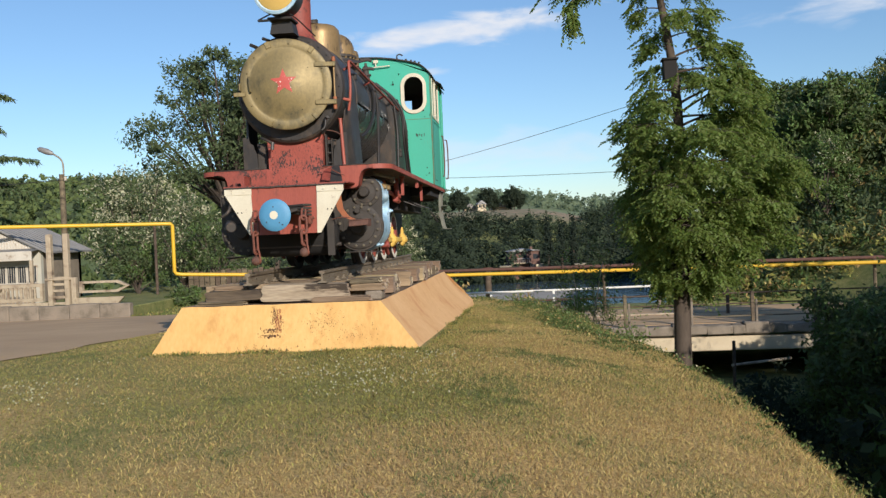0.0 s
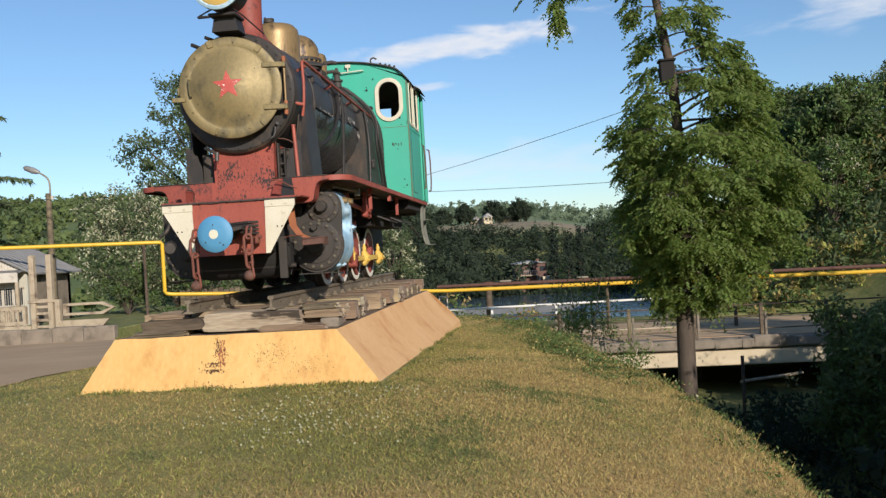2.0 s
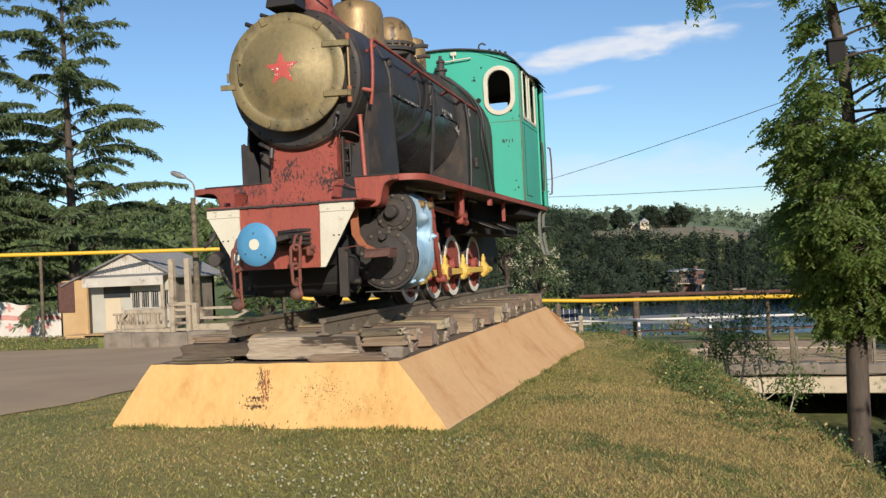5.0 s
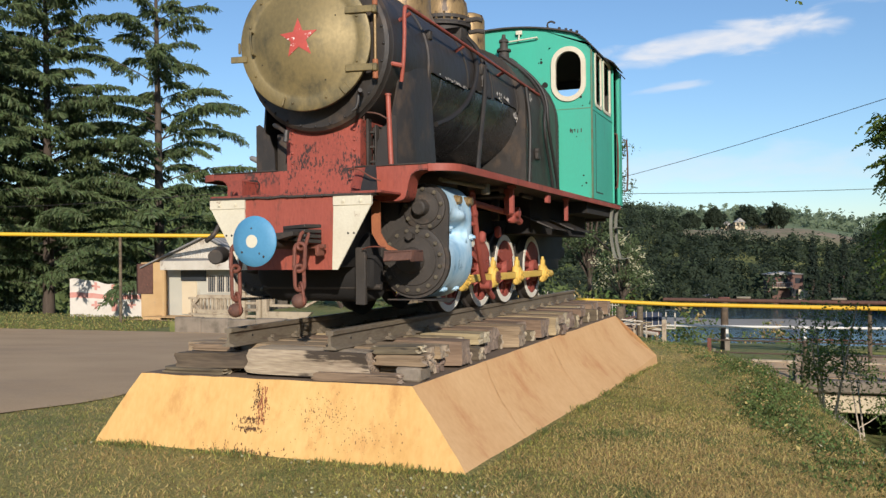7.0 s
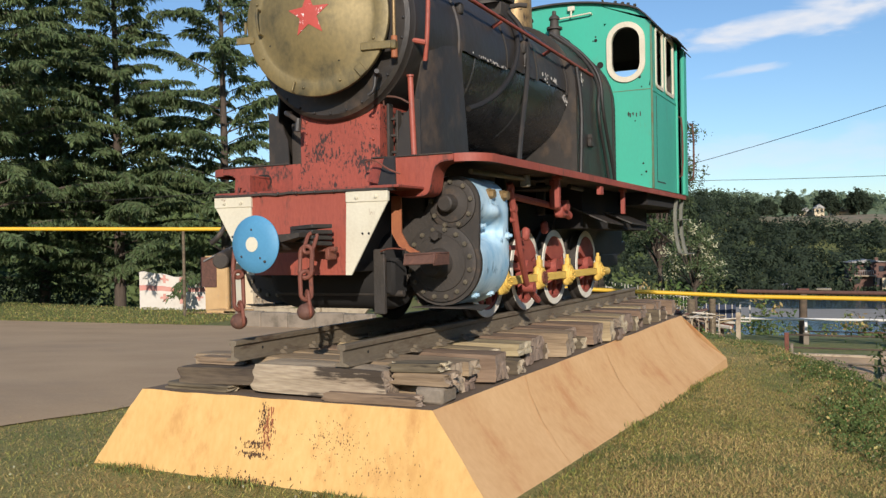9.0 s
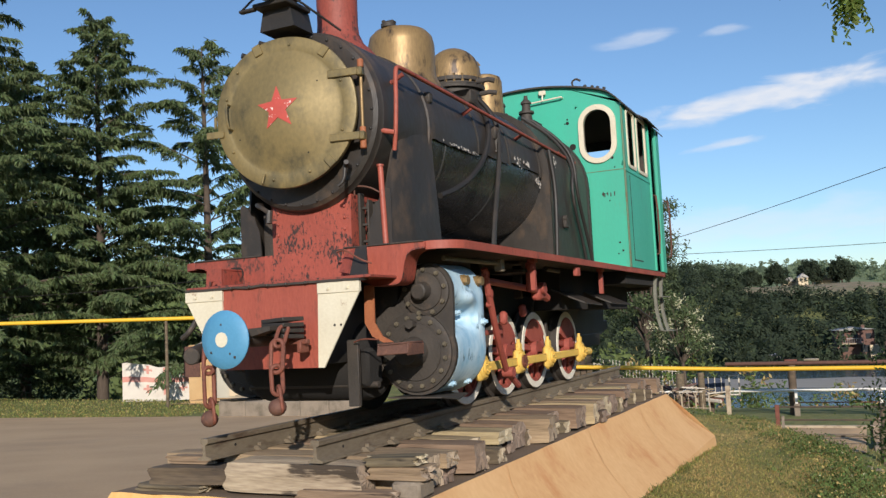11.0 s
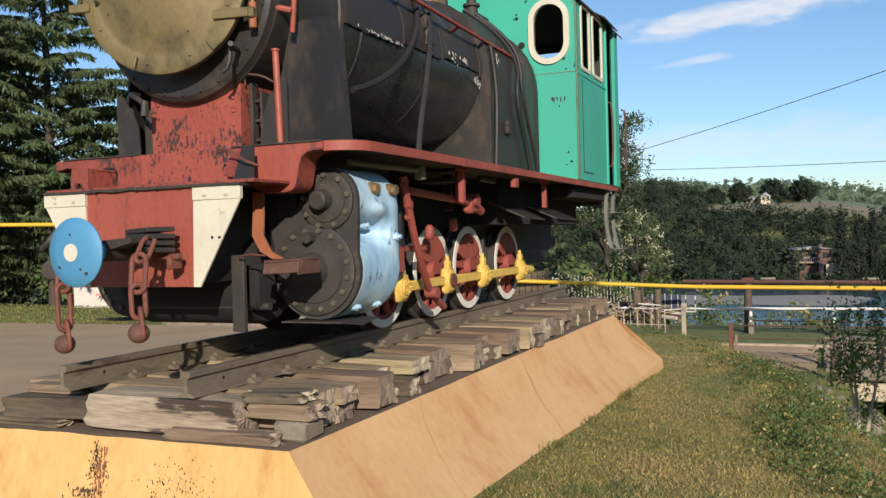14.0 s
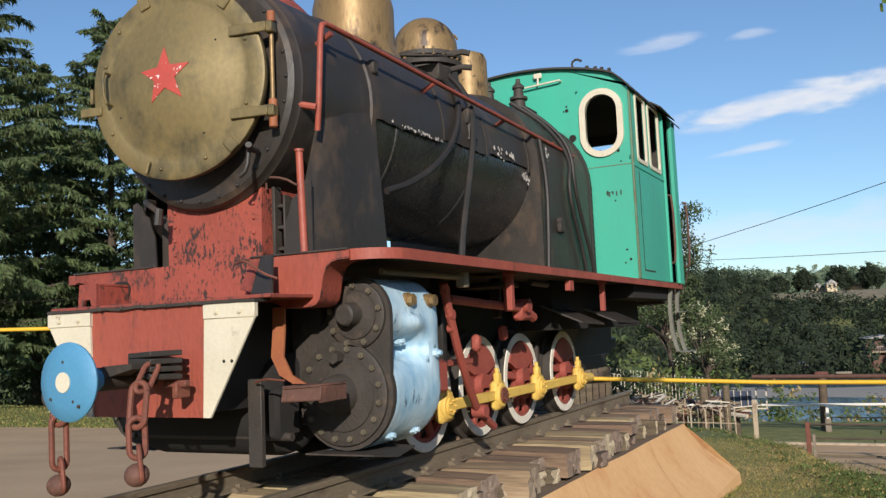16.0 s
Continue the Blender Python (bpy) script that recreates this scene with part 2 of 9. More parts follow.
M["white_rail"] = surf("chipped_white_paint", (0.78, 0.76, 0.70), (0.66, 0.63, 0.56), 3.0, 0.6, bump=0.2, stain=(0.30, 0.20, 0.13), stain_scale=5.0, stain_at=0.62)
M["concrete_light"] = surf("pale_concrete", (0.47, 0.385, 0.265), (0.33, 0.26, 0.18), 2.0, 0.88, bump=0.4, stain=(0.15, 0.10, 0.065), stain_scale=3.0, stain_at=0.50, stain_soft=0.22)
M["asphalt"] = surf("worn_asphalt", (0.55, 0.375, 0.21), (0.42, 0.28, 0.155), 0.5, 0.9, bump=0.3, fine=35.0, stain=(0.34, 0.24, 0.145), stain_scale=0.22, stain_at=0.52, stain_soft=0.25)
M["soil"] = surf("dry_soil", (0.2, 0.14, 0.09), (0.13, 0.09, 0.06), 2.0, 0.95, bump=0.8)
M["bark"] = surf("grey_brown_bark", (0.10, 0.075, 0.055), (0.055, 0.04, 0.03), 9.0, 0.9, bump=1.0, fine=40.0, stretch=(1, 1, 0.25))
M["bark_pale"] = surf("pale_twig_bark", (0.55, 0.47, 0.36), (0.40, 0.33, 0.25), 12.0, 0.85, bump=0.4)
M["leaf"] = surf("acacia_leaf", (0.165, 0.235, 0.050), (0.24, 0.305, 0.078), 2.0, 0.55, bump=0, vary=0.25, island=True, trans=0.6)
M["leaf_bush"] = surf("bush_leaf", (0.085, 0.135, 0.032), (0.125, 0.175, 0.048), 1.0, 0.65, bump=0, vary=0.45, island=True, trans=0.35)
M["leaf_far"] = surf("far_wood_leaf", (0.048, 0.070, 0.034), (0.062, 0.086, 0.040), 0.06, 0.95, bump=0, vary=0.08, island=True, trans=0.4)
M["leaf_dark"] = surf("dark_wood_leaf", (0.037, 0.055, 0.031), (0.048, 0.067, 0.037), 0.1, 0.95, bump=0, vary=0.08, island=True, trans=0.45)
M["leaf_hill"] = surf("hill_leaf", (0.16, 0.215, 0.07), (0.205, 0.25, 0.088), 0.03, 0.9, bump=0, vary=0.10, island=True, trans=0.5)
M["needle"] = surf("cedar_needle", (0.070, 0.105, 0.040), (0.115, 0.150, 0.052), 0.8, 0.65, bump=0, vary=0.35, island=True, trans=0.25)
M["blossom"] = surf("cream_blossom", (0.56, 0.53, 0.36), (0.44, 0.43, 0.26), 2.0, 0.7, bump=0, vary=0.2, island=True, trans=0.3)
M["grass"] = surf("short_grass", (0.265, 0.245, 0.066), (0.37, 0.312, 0.10), 0.45, 0.85, bump=0, vary=0.5, island=True, trans=0.4)
M["grass_dry"] = surf("dry_grass", (0.60, 0.435, 0.185), (0.46, 0.325, 0.13), 0.6, 0.9, bump=0, vary=0.35, island=True, trans=0.4)
M["weed"] = surf("weed_leaf", (0.11, 0.145, 0.038), (0.165, 0.19, 0.06), 1.5, 0.8, bump=0, vary=0.4, island=True, trans=0.35)
M["plaster"] = surf("cream_plaster", (0.62, 0.52, 0.36), (0.54, 0.43, 0.28), 1.2, 0.85, bump=0.2, stain=(0.34, 0.25, 0.16), stain_scale=1.5, stain_at=0.64)
M["plaster_orange"] = surf("ochre_plaster", (0.56, 0.37, 0.18), (0.46, 0.29, 0.13), 1.6, 0.88, bump=0.3, stain=(0.36, 0.27, 0.18), stain_scale=2.0, stain_at=0.58)
M["plaster_blue"] = surf("pale_grey_plaster", (0.50, 0.47, 0.38), (0.40, 0.385, 0.32), 1.2, 0.85, bump=0.2, stain=(0.28, 0.23, 0.17), stain_scale=1.5, stain_at=0.58, stain_soft=0.2)
M["zinc"] = surf("grey_roof_sheet", (0.3, 0.29, 0.27), (0.22, 0.21, 0.2), 1.5, 0.55, 0.3, bump=0.2)
M["whitewash"] = surf("whitewashed_boards", (0.60, 0.55, 0.46), (0.46, 0.41, 0.33), 2.0, 0.85, bump=0.4, stain=(0.27, 0.2, 0.14), stain_scale=3.0, stain_at=0.56)
M["flag_white"] = surf("whitewashed_wall", (0.66, 0.61, 0.53), (0.56, 0.50, 0.43), 1.6, 0.85, bump=0.3, stain=(0.38, 0.32, 0.26), stain_scale=1.6, stain_at=0.60)
M["flag_red"] = surf("faded_red_wall_paint", (0.55, 0.20, 0.16), (0.58, 0.33, 0.27), 2.4, 0.8, bump=0.2)
M["brick"] = surf("brick_red", (0.16, 0.085, 0.066), (0.12, 0.07, 0.055), 2.0, 0.9, bump=0.3)
M["bolt"] = surf("dull_bolt_steel", (0.20, 0.17, 0.12), (0.10, 0.085, 0.06), 20.0, 0.5, 0.3, bump=0.2)
M["leaf_cypress"] = surf("cypress_leaf", (0.017, 0.03, 0.018), (0.024, 0.038, 0.022), 1.0, 0.9, bump=0, vary=0.3, island=True, trans=0.2)
M["glass"] = surf("dark_window_glass", (0.03, 0.035, 0.04), (0.04, 0.045, 0.05), 2.0, 0.08, bump=0.0)
M["water"] = surf("river_water", (0.05, 0.075, 0.09), (0.06, 0.085, 0.1), 0.2, 0.12, bump=0.25, fine=1.2, rough_var=0.05)
M["gravel"] = surf("gravel_bar", (0.34, 0.31, 0.27), (0.27, 0.25, 0.21), 0.4, 0.95, bump=0.4)

M["boiler"].node_tree.nodes["Principled BSDF"].inputs["IOR"].default_value = 2.1  # greasy, wet-looking black
M["joint"] = surf("washed_joint", (0.50, 0.27, 0.11), (0.62, 0.37, 0.16), 9.0, 0.9, bump=0.1)
M["peel"] = surf("peeled_mark", (0.06, 0.035, 0.02), (0.12, 0.06, 0.03), 20.0, 0.9, bump=0.1)
M["leaf_locust"] = surf("locust_leaf", (0.105, 0.145, 0.062), (0.14, 0.18, 0.075), 1.0, 0.7, bump=0, vary=0.3, island=True, trans=0.45)
M["wood_grey"] = surf("pale_cracked_log", (0.52, 0.42, 0.29), (0.17, 0.12, 0.08), 6.0, 0.9, bump=1.0, fine=80.0, stain=(0.055, 0.04, 0.028), stain_scale=10.0, stain_at=0.57, stain_soft=0.06, stretch=(0.10, 1, 1), patch=3.0)
M["panel_blue"] = surf("faded_blue_panel", (0.035, 0.05, 0.09), (0.03, 0.04, 0.07), 3.0, 0.6, bump=0.2)
M["green_rust"] = surf("rusty_turquoise_edge", (0.10, 0.27, 0.17), (0.16, 0.12, 0.06), 6.0, 0.6, bump=0.3)
M["rust_dark"] = surf("dark_rust", (0.15, 0.07, 0.048), (0.09, 0.045, 0.034), 9.0, 0.75, 0.1, bump=0.5, stain=(0.24, 0.10, 0.06), stain_scale=10.0, stain_at=0.6)
# base colour paled to carry the haze over the distant hill
M["leaf_haze"] = surf("hazed_hill_leaf", (0.19, 0.25, 0.15), (0.23, 0.28, 0.175), 0.02, 0.9, bump=0, vary=0.08, island=True, trans=0.5)

def ground_material():
    """Mown, half-dry lawn that turns to worn soil in patches, greener in the hollows and on the far banks."""
    m = bpy.data.materials.new("lawn_ground")
    m.use_nodes = True
    nt = m.node_tree
    N, L = nt.nodes, nt.links
    b = N["Principled BSDF"]
    tc = N.new("ShaderNodeTexCoord")

    def nz(scale, detail=6, rough=0.6):
        n = N.new("ShaderNodeTexNoise")
        n.inputs["Scale"].default_value, n.inputs["Detail"].default_value, n.inputs["Roughness"].default_value = scale, detail, rough
        L.new(tc.outputs["Object"], n.inputs["Vector"])
        return n.outputs[0]

    def ramp(src, a, c):
        r = N.new("ShaderNodeMapRange")
        r.inputs[1].default_value, r.inputs[2].default_value = a, c
        L.new(src, r.inputs[0])
        return r.outputs[0]

    def mix(k, a, c):
        x = N.new("ShaderNodeMix")
        x.data_type = "RGBA"
        L.new(k, x.inputs[0])
        for s, v in ((x.inputs[6], a), (x.inputs[7], c)):
            if isinstance(v, tuple):
                s.default_value = (*v, 1)
            else:
                L.new(v, s)
        return x.outputs[2]

    base = mix(ramp(nz(34, 8, 0.85), 0.42, 0.60), (0.15, 0.148, 0.038), (0.40, 0.345, 0.11))
    dry = mix(ramp(nz(30, 8, 0.85), 0.41, 0.60), (0.30, 0.195, 0.07), (0.74, 0.51, 0.205))
    place = N.new("ShaderNodeSeparateXYZ")
    L.new(tc.outputs["Object"], place.inputs[0])
    trod = N.new("ShaderNodeMath")
    trod.operation = "MULTIPLY_ADD"
    L.new(place.outputs[1], trod.inputs[0])
    trod.inputs[1].default_value = -0.055
    L.new(nz(0.55, 7), trod.inputs[2])
    col = mix(ramp(trod.outputs[0], 0.55, 0.80), base, dry)
    col = mix(ramp(nz(2.6, 8, 0.8), 0.63, 0.70), col, (0.34, 0.245, 0.15))
    # lush verge and banks away from the trodden mound
    sep = N.new("ShaderNodeSeparateXYZ")
    L.new(tc.outputs["Object"], sep.inputs[0])
    lush = mix(ramp(nz(2.2, 9, 0.8), 0.40, 0.60), (0.105, 0.138, 0.032), (0.23, 0.215, 0.072))
    col = mix(ramp(sep.outputs[0], -5.0, -7.5), col, lush)
    col = mix(ramp(sep.outputs[1], 9.0, 14.0), col, lush)
    clump = mix(ramp(nz(9.0, 6, 0.75), 0.55, 0.68), (1.0, 1.0, 1.0), (0.74, 0.76, 0.66))
    mul = N.new("ShaderNodeMix")
    mul.data_type, mul.blend_type = "RGBA", "MULTIPLY"
    mul.inputs[0].default_value = 1.0
    L.new(col, mul.inputs[6])
    L.new(clump, mul.inputs[7])
    col = mul.outputs[2]
    bare = mix(ramp(nz(0.16, 8, 0.8), 0.40, 0.60), (0.33, 0.225, 0.15), (0.13, 0.145, 0.06))
    col = mix(ramp(sep.outputs[1], 262.0, 285.0), col, bare)
    col = mix(ramp(sep.outputs[1], 400.0, 440.0), col, (0.16, 0.2, 0.09))
    woods = mix(ramp(nz(0.08, 8, 0.75), 0.40, 0.62), (0.085, 0.125, 0.04), (0.14, 0.175, 0.06))
    col = mix(ramp(sep.outputs[0], -44.0, -52.0), col, woods)
    L.new(col, b.inputs["Base Color"])
    b.inputs["Roughness"].default_value = 0.95
    bp = N.new("ShaderNodeBump")
    bp.inputs["Strength"].default_value, bp.inputs["Distance"].default_value = 0.6, 0.03
    L.new(nz(45, 8, 0.85), bp.inputs["Height"])
    L.new(bp.outputs[0], b.inputs["Normal"])
    return m


M["ground"] = ground_material()

# ---- building helpers ----
class Build:
    """Collects vertices and faces, then becomes one mesh."""

    def __init__(self):
        self.v, self.f, self.m = [], [], []
        self.slot = 0

    def add(self, verts, faces):
        n = len(self.v)
        self.v += [tuple(p) for p in verts]
        self.f += [tuple(i + n for i in f) for f in faces]
        self.m += [self.slot] * len(faces)
        return self

    def box(self, x0, x1, y0, y1, z0, z1, c=0.004, turn=None):
        """A box with chamfered edges; turn: a Matrix applied to it."""
        c = min(c, abs(x1 - x0) * 0.45, abs(y1 - y0) * 0.45, abs(z1 - z0) * 0.45)
        lo, hi = (x0, y0, z0), (x1, y1, z1)
        verts, idx = [], {}
        for sx in (0, 1):
            for sy in (0, 1):
                for sz in (0, 1):
                    s = (sx, sy, sz)
                    for k in range(3):
                        p = [lo[a] if s[a] == 0 else hi[a] for a in range(3)]
                        for a in range(3):
                            if a != k:
                                p[a] += c if s[a] == 0 else -c
                        idx[(s, k)] = len(verts)
                        verts.append(p)
        faces = []
        for k in range(3):
            a, b = [i for i in range(3) if i != k]
            for s in (0, 1):
                ring = []
                for u, w in ((0, 0), (1, 0), (1, 1), (0, 1)):
                    q = [0, 0, 0]
                    q[k], q[a], q[b] = s, u, w
                    ring.append(idx[(tuple(q), k)])
                faces.append(ring)
            for u in (0, 1):
                for w in (0, 1):
                    q0, q1 = [0, 0, 0], [0, 0, 0]
                    q0[a] = q1[a] = u
                    q0[b] = q1[b] = w
                    q1[k] = 1
                    q0, q1 = tuple(q0), tuple(q1)
                    faces.append([idx[(q0, a)], idx[(q1, a)], idx[(q1, b)], idx[(q0, b)]])
        for s in [(i, j, k) for i in (0, 1) for j in (0, 1) for k in (0, 1)]:
            faces.append([idx[(s, 0)], idx[(s, 1)], idx[(s, 2)]])
        if turn is not None:
            verts = [turn @ Vector(p) for p in verts]
        return self.add(verts, faces)

    def lathe(self, origin, axis, profile, seg=32, a0=0.0, a1=2 * math.pi, ref=None):
        """Turns (along, radius) pairs about an axis through origin."""
        axis = Vector(axis).normalized()
        ref = Vector(ref) if ref else (Vector((0, 0, 1)) if abs(axis.z) < 0.9 else Vector((1, 0, 0)))
        u = (ref - axis * ref.dot(axis)).normalized()
        w = axis.cross(u)
        full = abs(a1 - a0 - 2 * math.pi) < 1e-6
        n = seg if full else seg + 1
        verts, faces = [], []
        for d, r in profile:
            for i in range(n):
                a = a0 + (a1 - a0) * i / seg
                verts.append(Vector(origin) + axis * d + (u * math.cos(a) + w * math.sin(a)) * max(r, 1e-4))
        for j in range(len(profile) - 1):
            for i in range(seg):
                k = (i + 1) % n
                faces.append((j * n + i, j * n + k, (j + 1) * n + k, (j + 1) * n + i))
        return self.add(verts, faces)

    def cyl(self, p0, p1, r, seg=16, r1=None, c=0.0):
        p0, p1 = Vector(p0), Vector(p1)
        d = (p1 - p0).length
        r1 = r if r1 is None else r1
        prof = [(0, 0), (0, r - c), (c, r), (d - c, r1), (d, r1 - c), (d, 0)] if c else [(0, 0), (0, r), (d, r1), (d, 0)]
        return self.lathe(p0, p1 - p0, prof, seg)

    def ball(self, p, r, seg=16, squash=1.0):
        prof = [(-r * squash * math.cos(math.pi * i / 8), r * math.sin(math.pi * i / 8)) for i in range(9)]
        return self.lathe(p, (0, 0, 1), prof, seg)

    def tube(self, pts, r, seg=8, smooth=0, radii=None):
        pts = [Vector(p) for p in pts]
        for _ in range(smooth):
            q = [pts[0]]
            for a, b in zip(pts, pts[1:]):
                q += [a.lerp(b, 0.25), a.lerp(b, 0.75)]
            pts = q + [pts[-1]]
        n = len(pts)
        verts, faces = [], []
        prev = None
        for i, p in enumerate(pts):
            t = (pts[min(i + 1, n - 1)] - pts[max(i - 1, 0)]).normalized()
            if prev is None:
                prev = t.orthogonal().normalized()
            prev = (prev - t * prev.dot(t)).normalized()
            w = t.cross(prev)
            rr = r if radii is None else radii[0] + (radii[1] - radii[0]) * i / (n - 1)
            for k in range(seg):
                a = 2 * math.pi * k / seg
                verts.append(p + (prev * math.cos(a) + w * math.sin(a)) * rr)
        for i in range(n - 1):
            for k in range(seg):
                m = (k + 1) % seg
                faces.append((i * seg + k, i * seg + m, (i + 1) * seg + m, (i + 1) * seg + k))
        faces.append(tuple(reversed(range(seg))))
        faces.append(tuple(range((n - 1) * seg, n * seg)))
        return self.add(verts, faces)

    def prism(self, poly, axis, a0, a1):
        """Extrudes a polygon, given in the two other axes, along axis 'x', 'y' or 'z'."""
        def at(p, d):
            return {"x": (d, p[0], p[1]), "y": (p[0], d, p[1]), "z": (p[0], p[1], d)}[axis]
        n = len(poly)
        verts = [at(p, a0) for p in poly] + [at(p, a1) for p in poly]
        faces = [tuple(range(n)), tuple(range(2 * n - 1, n - 1, -1))]
        faces += [(i, (i + 1) % n, n + (i + 1) % n, n + i) for i in range(n)]
        return self.add(verts, faces)

    def ring_plate(self, outer, inner, axis, a0, a1):
        """A plate between two outlines with the same number of points."""
        def at(p, d):
            return {"x": (d, p[0], p[1]), "y": (p[0], d, p[1]), "z": (p[0], p[1], d)}[axis]
        n = len(outer)
        verts = [at(p, d) for d in (a0, a1) for loop in (outer, inner) for p in loop]
        faces = []
        for i in range(n):
            j = (i + 1) % n
            faces += [(i, j, n + j, n + i), (2 * n + i, 3 * n + i, 3 * n + j, 2 * n + j),
                      (i, 2 * n + i, 2 * n + j, j), (n + i, n + j, 3 * n + j, 3 * n + i)]
        return self.add(verts, faces)

    def mesh(self, name, *mats):
        me = bpy.data.meshes.new(name)
        me.from_pydata(self.v, [], self.f)
        for m in mats:
            me.materials.append(m)
        if len(mats) > 1:
            me.polygons.foreach_set("material_index", self.m)
        bm = bmesh.new()
        bm.from_mesh(me)
        bmesh.ops.recalc_face_normals(bm, faces=bm.faces)
        bm.to_mesh(me)
        bm.free()
        me.shade_smooth()
        me.set_sharp_from_angle(angle=radians(38))
        return me


def part(name, b, mats, parent=None, label=""):
    mats = mats if isinstance(mats, (list, tuple)) else (mats,)
    ob = new(name, b.mesh(name, *[M[k] for k in mats]))
    ob.parent = parent
    return tagged(ob, label)


def thing(name, label, category, at=(0, 0, 0), group="", kind=""):
    e = new(name)
    e.location = at
    e.empty_display_size = 0.2
    return tagged(e, label, category, group, kind)


def oval(cx, cy, hw, hh, r, n=8):
    """A rounded rectangle's outline."""
    pts = []
    for sx, sy, a0 in ((1, 1, 0), (-1, 1, 90), (-1, -1, 180), (1, -1, 270)):
        for i in range(n + 1):
            a = radians(a0 + 90 * i / n)
            pts.append((cx + sx * (hw - r) + r * math.cos(a), cy + sy * (hh - r) + r * math.sin(a)))
    return pts


def rect_like(poly, x0, x1, y0, y1):
    """The points where rays from the middle of poly through its corners meet a rectangle."""
    cx = sum(p[0] for p in poly) / len(poly)
    cy = sum(p[1] for p in poly) / len(poly)
    out = []
    for px, py in poly:
        dx, dy = px - cx, py - cy
        k = min(((x1 - cx) / dx if dx > 0 else (x0 - cx) / dx) if abs(dx) > 1e-9 else 1e9,
                ((y1 - cy) / dy if dy > 0 else (y0 - cy) / dy) if abs(dy) > 1e-9 else 1e9)
        out.append((cx + dx * k, cy + dy * k))
    return out


def cards(centres, along, across, name, mats, slots=None):
    """Many leaf blades as one mesh: pointed four-cornered blades, given their middles and half axes as arrays."""
    n = len(centres)
    v = np.empty((n, 4, 3))
    v[:, 0] = centres - along
    v[:, 1] = centres + across + along * 0.1
    v[:, 2] = centres + along
    v[:, 3] = centres - across + along * 0.1
    me = bpy.data.meshes.new(name)
    me.vertices.add(4 * n)
    me.vertices.foreach_set("co", v.ravel())
    me.loops.add(4 * n)
    me.loops.foreach_set("vertex_index", np.arange(4 * n, dtype=np.int32))
    me.polygons.add(n)
    me.polygons.foreach_set("loop_start", np.arange(0, 4 * n, 4, dtype=np.int32))
    if slots is not None:
        me.polygons.foreach_set("material_index", slots.astype(np.int32))
    for m in mats:
        me.materials.append(M[m])
    me.update(calc_edges=True)
    return me


RNG = np.random.default_rng(7)


def unit(a):
    return a / np.maximum(np.linalg.norm(a, axis=1, keepdims=True), 1e-9)


def random_dirs(n):
    return unit(RNG.normal(size=(n, 3)))

# ---- the ground ----
EDGE = [(5.2, -30.0), (4.75, -5.0), (4.5, 0.0), (4.1, 2.5), (3.6, 4.3), (3.05, 6.5), (2.45, 8.7), (1.7, 11.0), (0.4, 14.0), (-1.5, 17.5), (-6.0, 21.5), (-14.0, 23.0)]


def step(a, b, x):
    t = np.clip((x - a) / (b - a), 0, 1)
    return t * t * (3 - 2 * t)


def edge_side(x, y):
    """Distance past the lawn's edge towards the gully and the lower road; negative on the lawn."""
    best = np.full(np.shape(x), 1e9)
    sign = np.ones(np.shape(x))
    for (ax, ay), (bx, by) in zip(EDGE, EDGE[1:]):
        dx, dy = bx - ax, by - ay
        t = np.clip(((x - ax) * dx + (y - ay) * dy) / (dx * dx + dy * dy), 0, 1)
        px, py = x - (ax + t * dx), y - (ay + t * dy)
        d = np.hypot(px, py)
        side = np.where(dx * (y - ay) - dy * (x - ax) < 0, 1.0, -1.0)
        sign = np.where(d < best - 1e-9, side, sign)
        best = np.minimum(best, d)
    return best * sign


def ground_z(x, y):
    x, y = np.asarray(x, float), np.asarray(y, float)
    back = np.clip(y + 0.4, 0, 20)
    lawn = -0.82 + 0.035 * np.clip(y + 0.4, -14, 0) - 0.012 * back - 0.0018 * back ** 2
    lawn = lawn - 0.045 * np.clip(x - 1.0, 0, 6) ** 2 + 0.075 * np.clip(x + 1.4, -2.6, 0)
    left = -0.89 + 0.0054 * np.clip(x, -40, 0) - 0.0523 * np.clip(y, 0, 18.3)
    k = step(-3.0, -4.4, x)
    k = np.maximum(k, step(-1.0, -9.0, x) * step(12, 18, y))
    z = lawn * (1 - k) + left * k
    s = np.clip(edge_side(x, y), 0, None)
    floor = -3.42 - 2.0 * step(3.0, 5.5, x) * step(33.0, 31.0, y) * step(19.0, 13.0, x)
    floor = np.where(y > 32, -3.42 - 5.2 * step(32.0, 112.0, y), floor)
    floor = floor + 4.6 * step(14.0, 26.0, x) * step(8, 20, y) + 7.0 * step(20.0, 45.0, x)
    drop = z - 0.62 * s - 0.05 * s * s
    low = np.maximum(drop, floor)
    z = np.where(s > 0, low, z)
    far = np.hypot(x - 3, y + 6)
    az = np.degrees(np.arctan2(x - 3.0, y + 6.0))
    bank = step(37, 80, far) * step(30, 46, y) * step(15.0, 9.0, az)
    z = z * (1 - bank) + (-9.6) * bank
    # river valley, then the wooded rise across it
    river = step(-16.0, -11.0, az) * step(12.0, 8.0, az)
    rise = step(165, 330, far) * (18.8 + 4.5 * step(-6, -10, az) - 5.0 * step(-0.5, 5, az)) + step(420, 900, far) * (25.0 - 8.0 * step(-3, 3, az))
    leftrise = step(62, 335, far) * 31.5
    rightrise = step(38, 66, far) * 6.8
    wl, wr = step(-13.0, -19.0, az), step(8.0, 15.0, az)
    z = z + rise * river + leftrise * wl * (1 - river) + rightrise * wr * (1 - river)
    return z


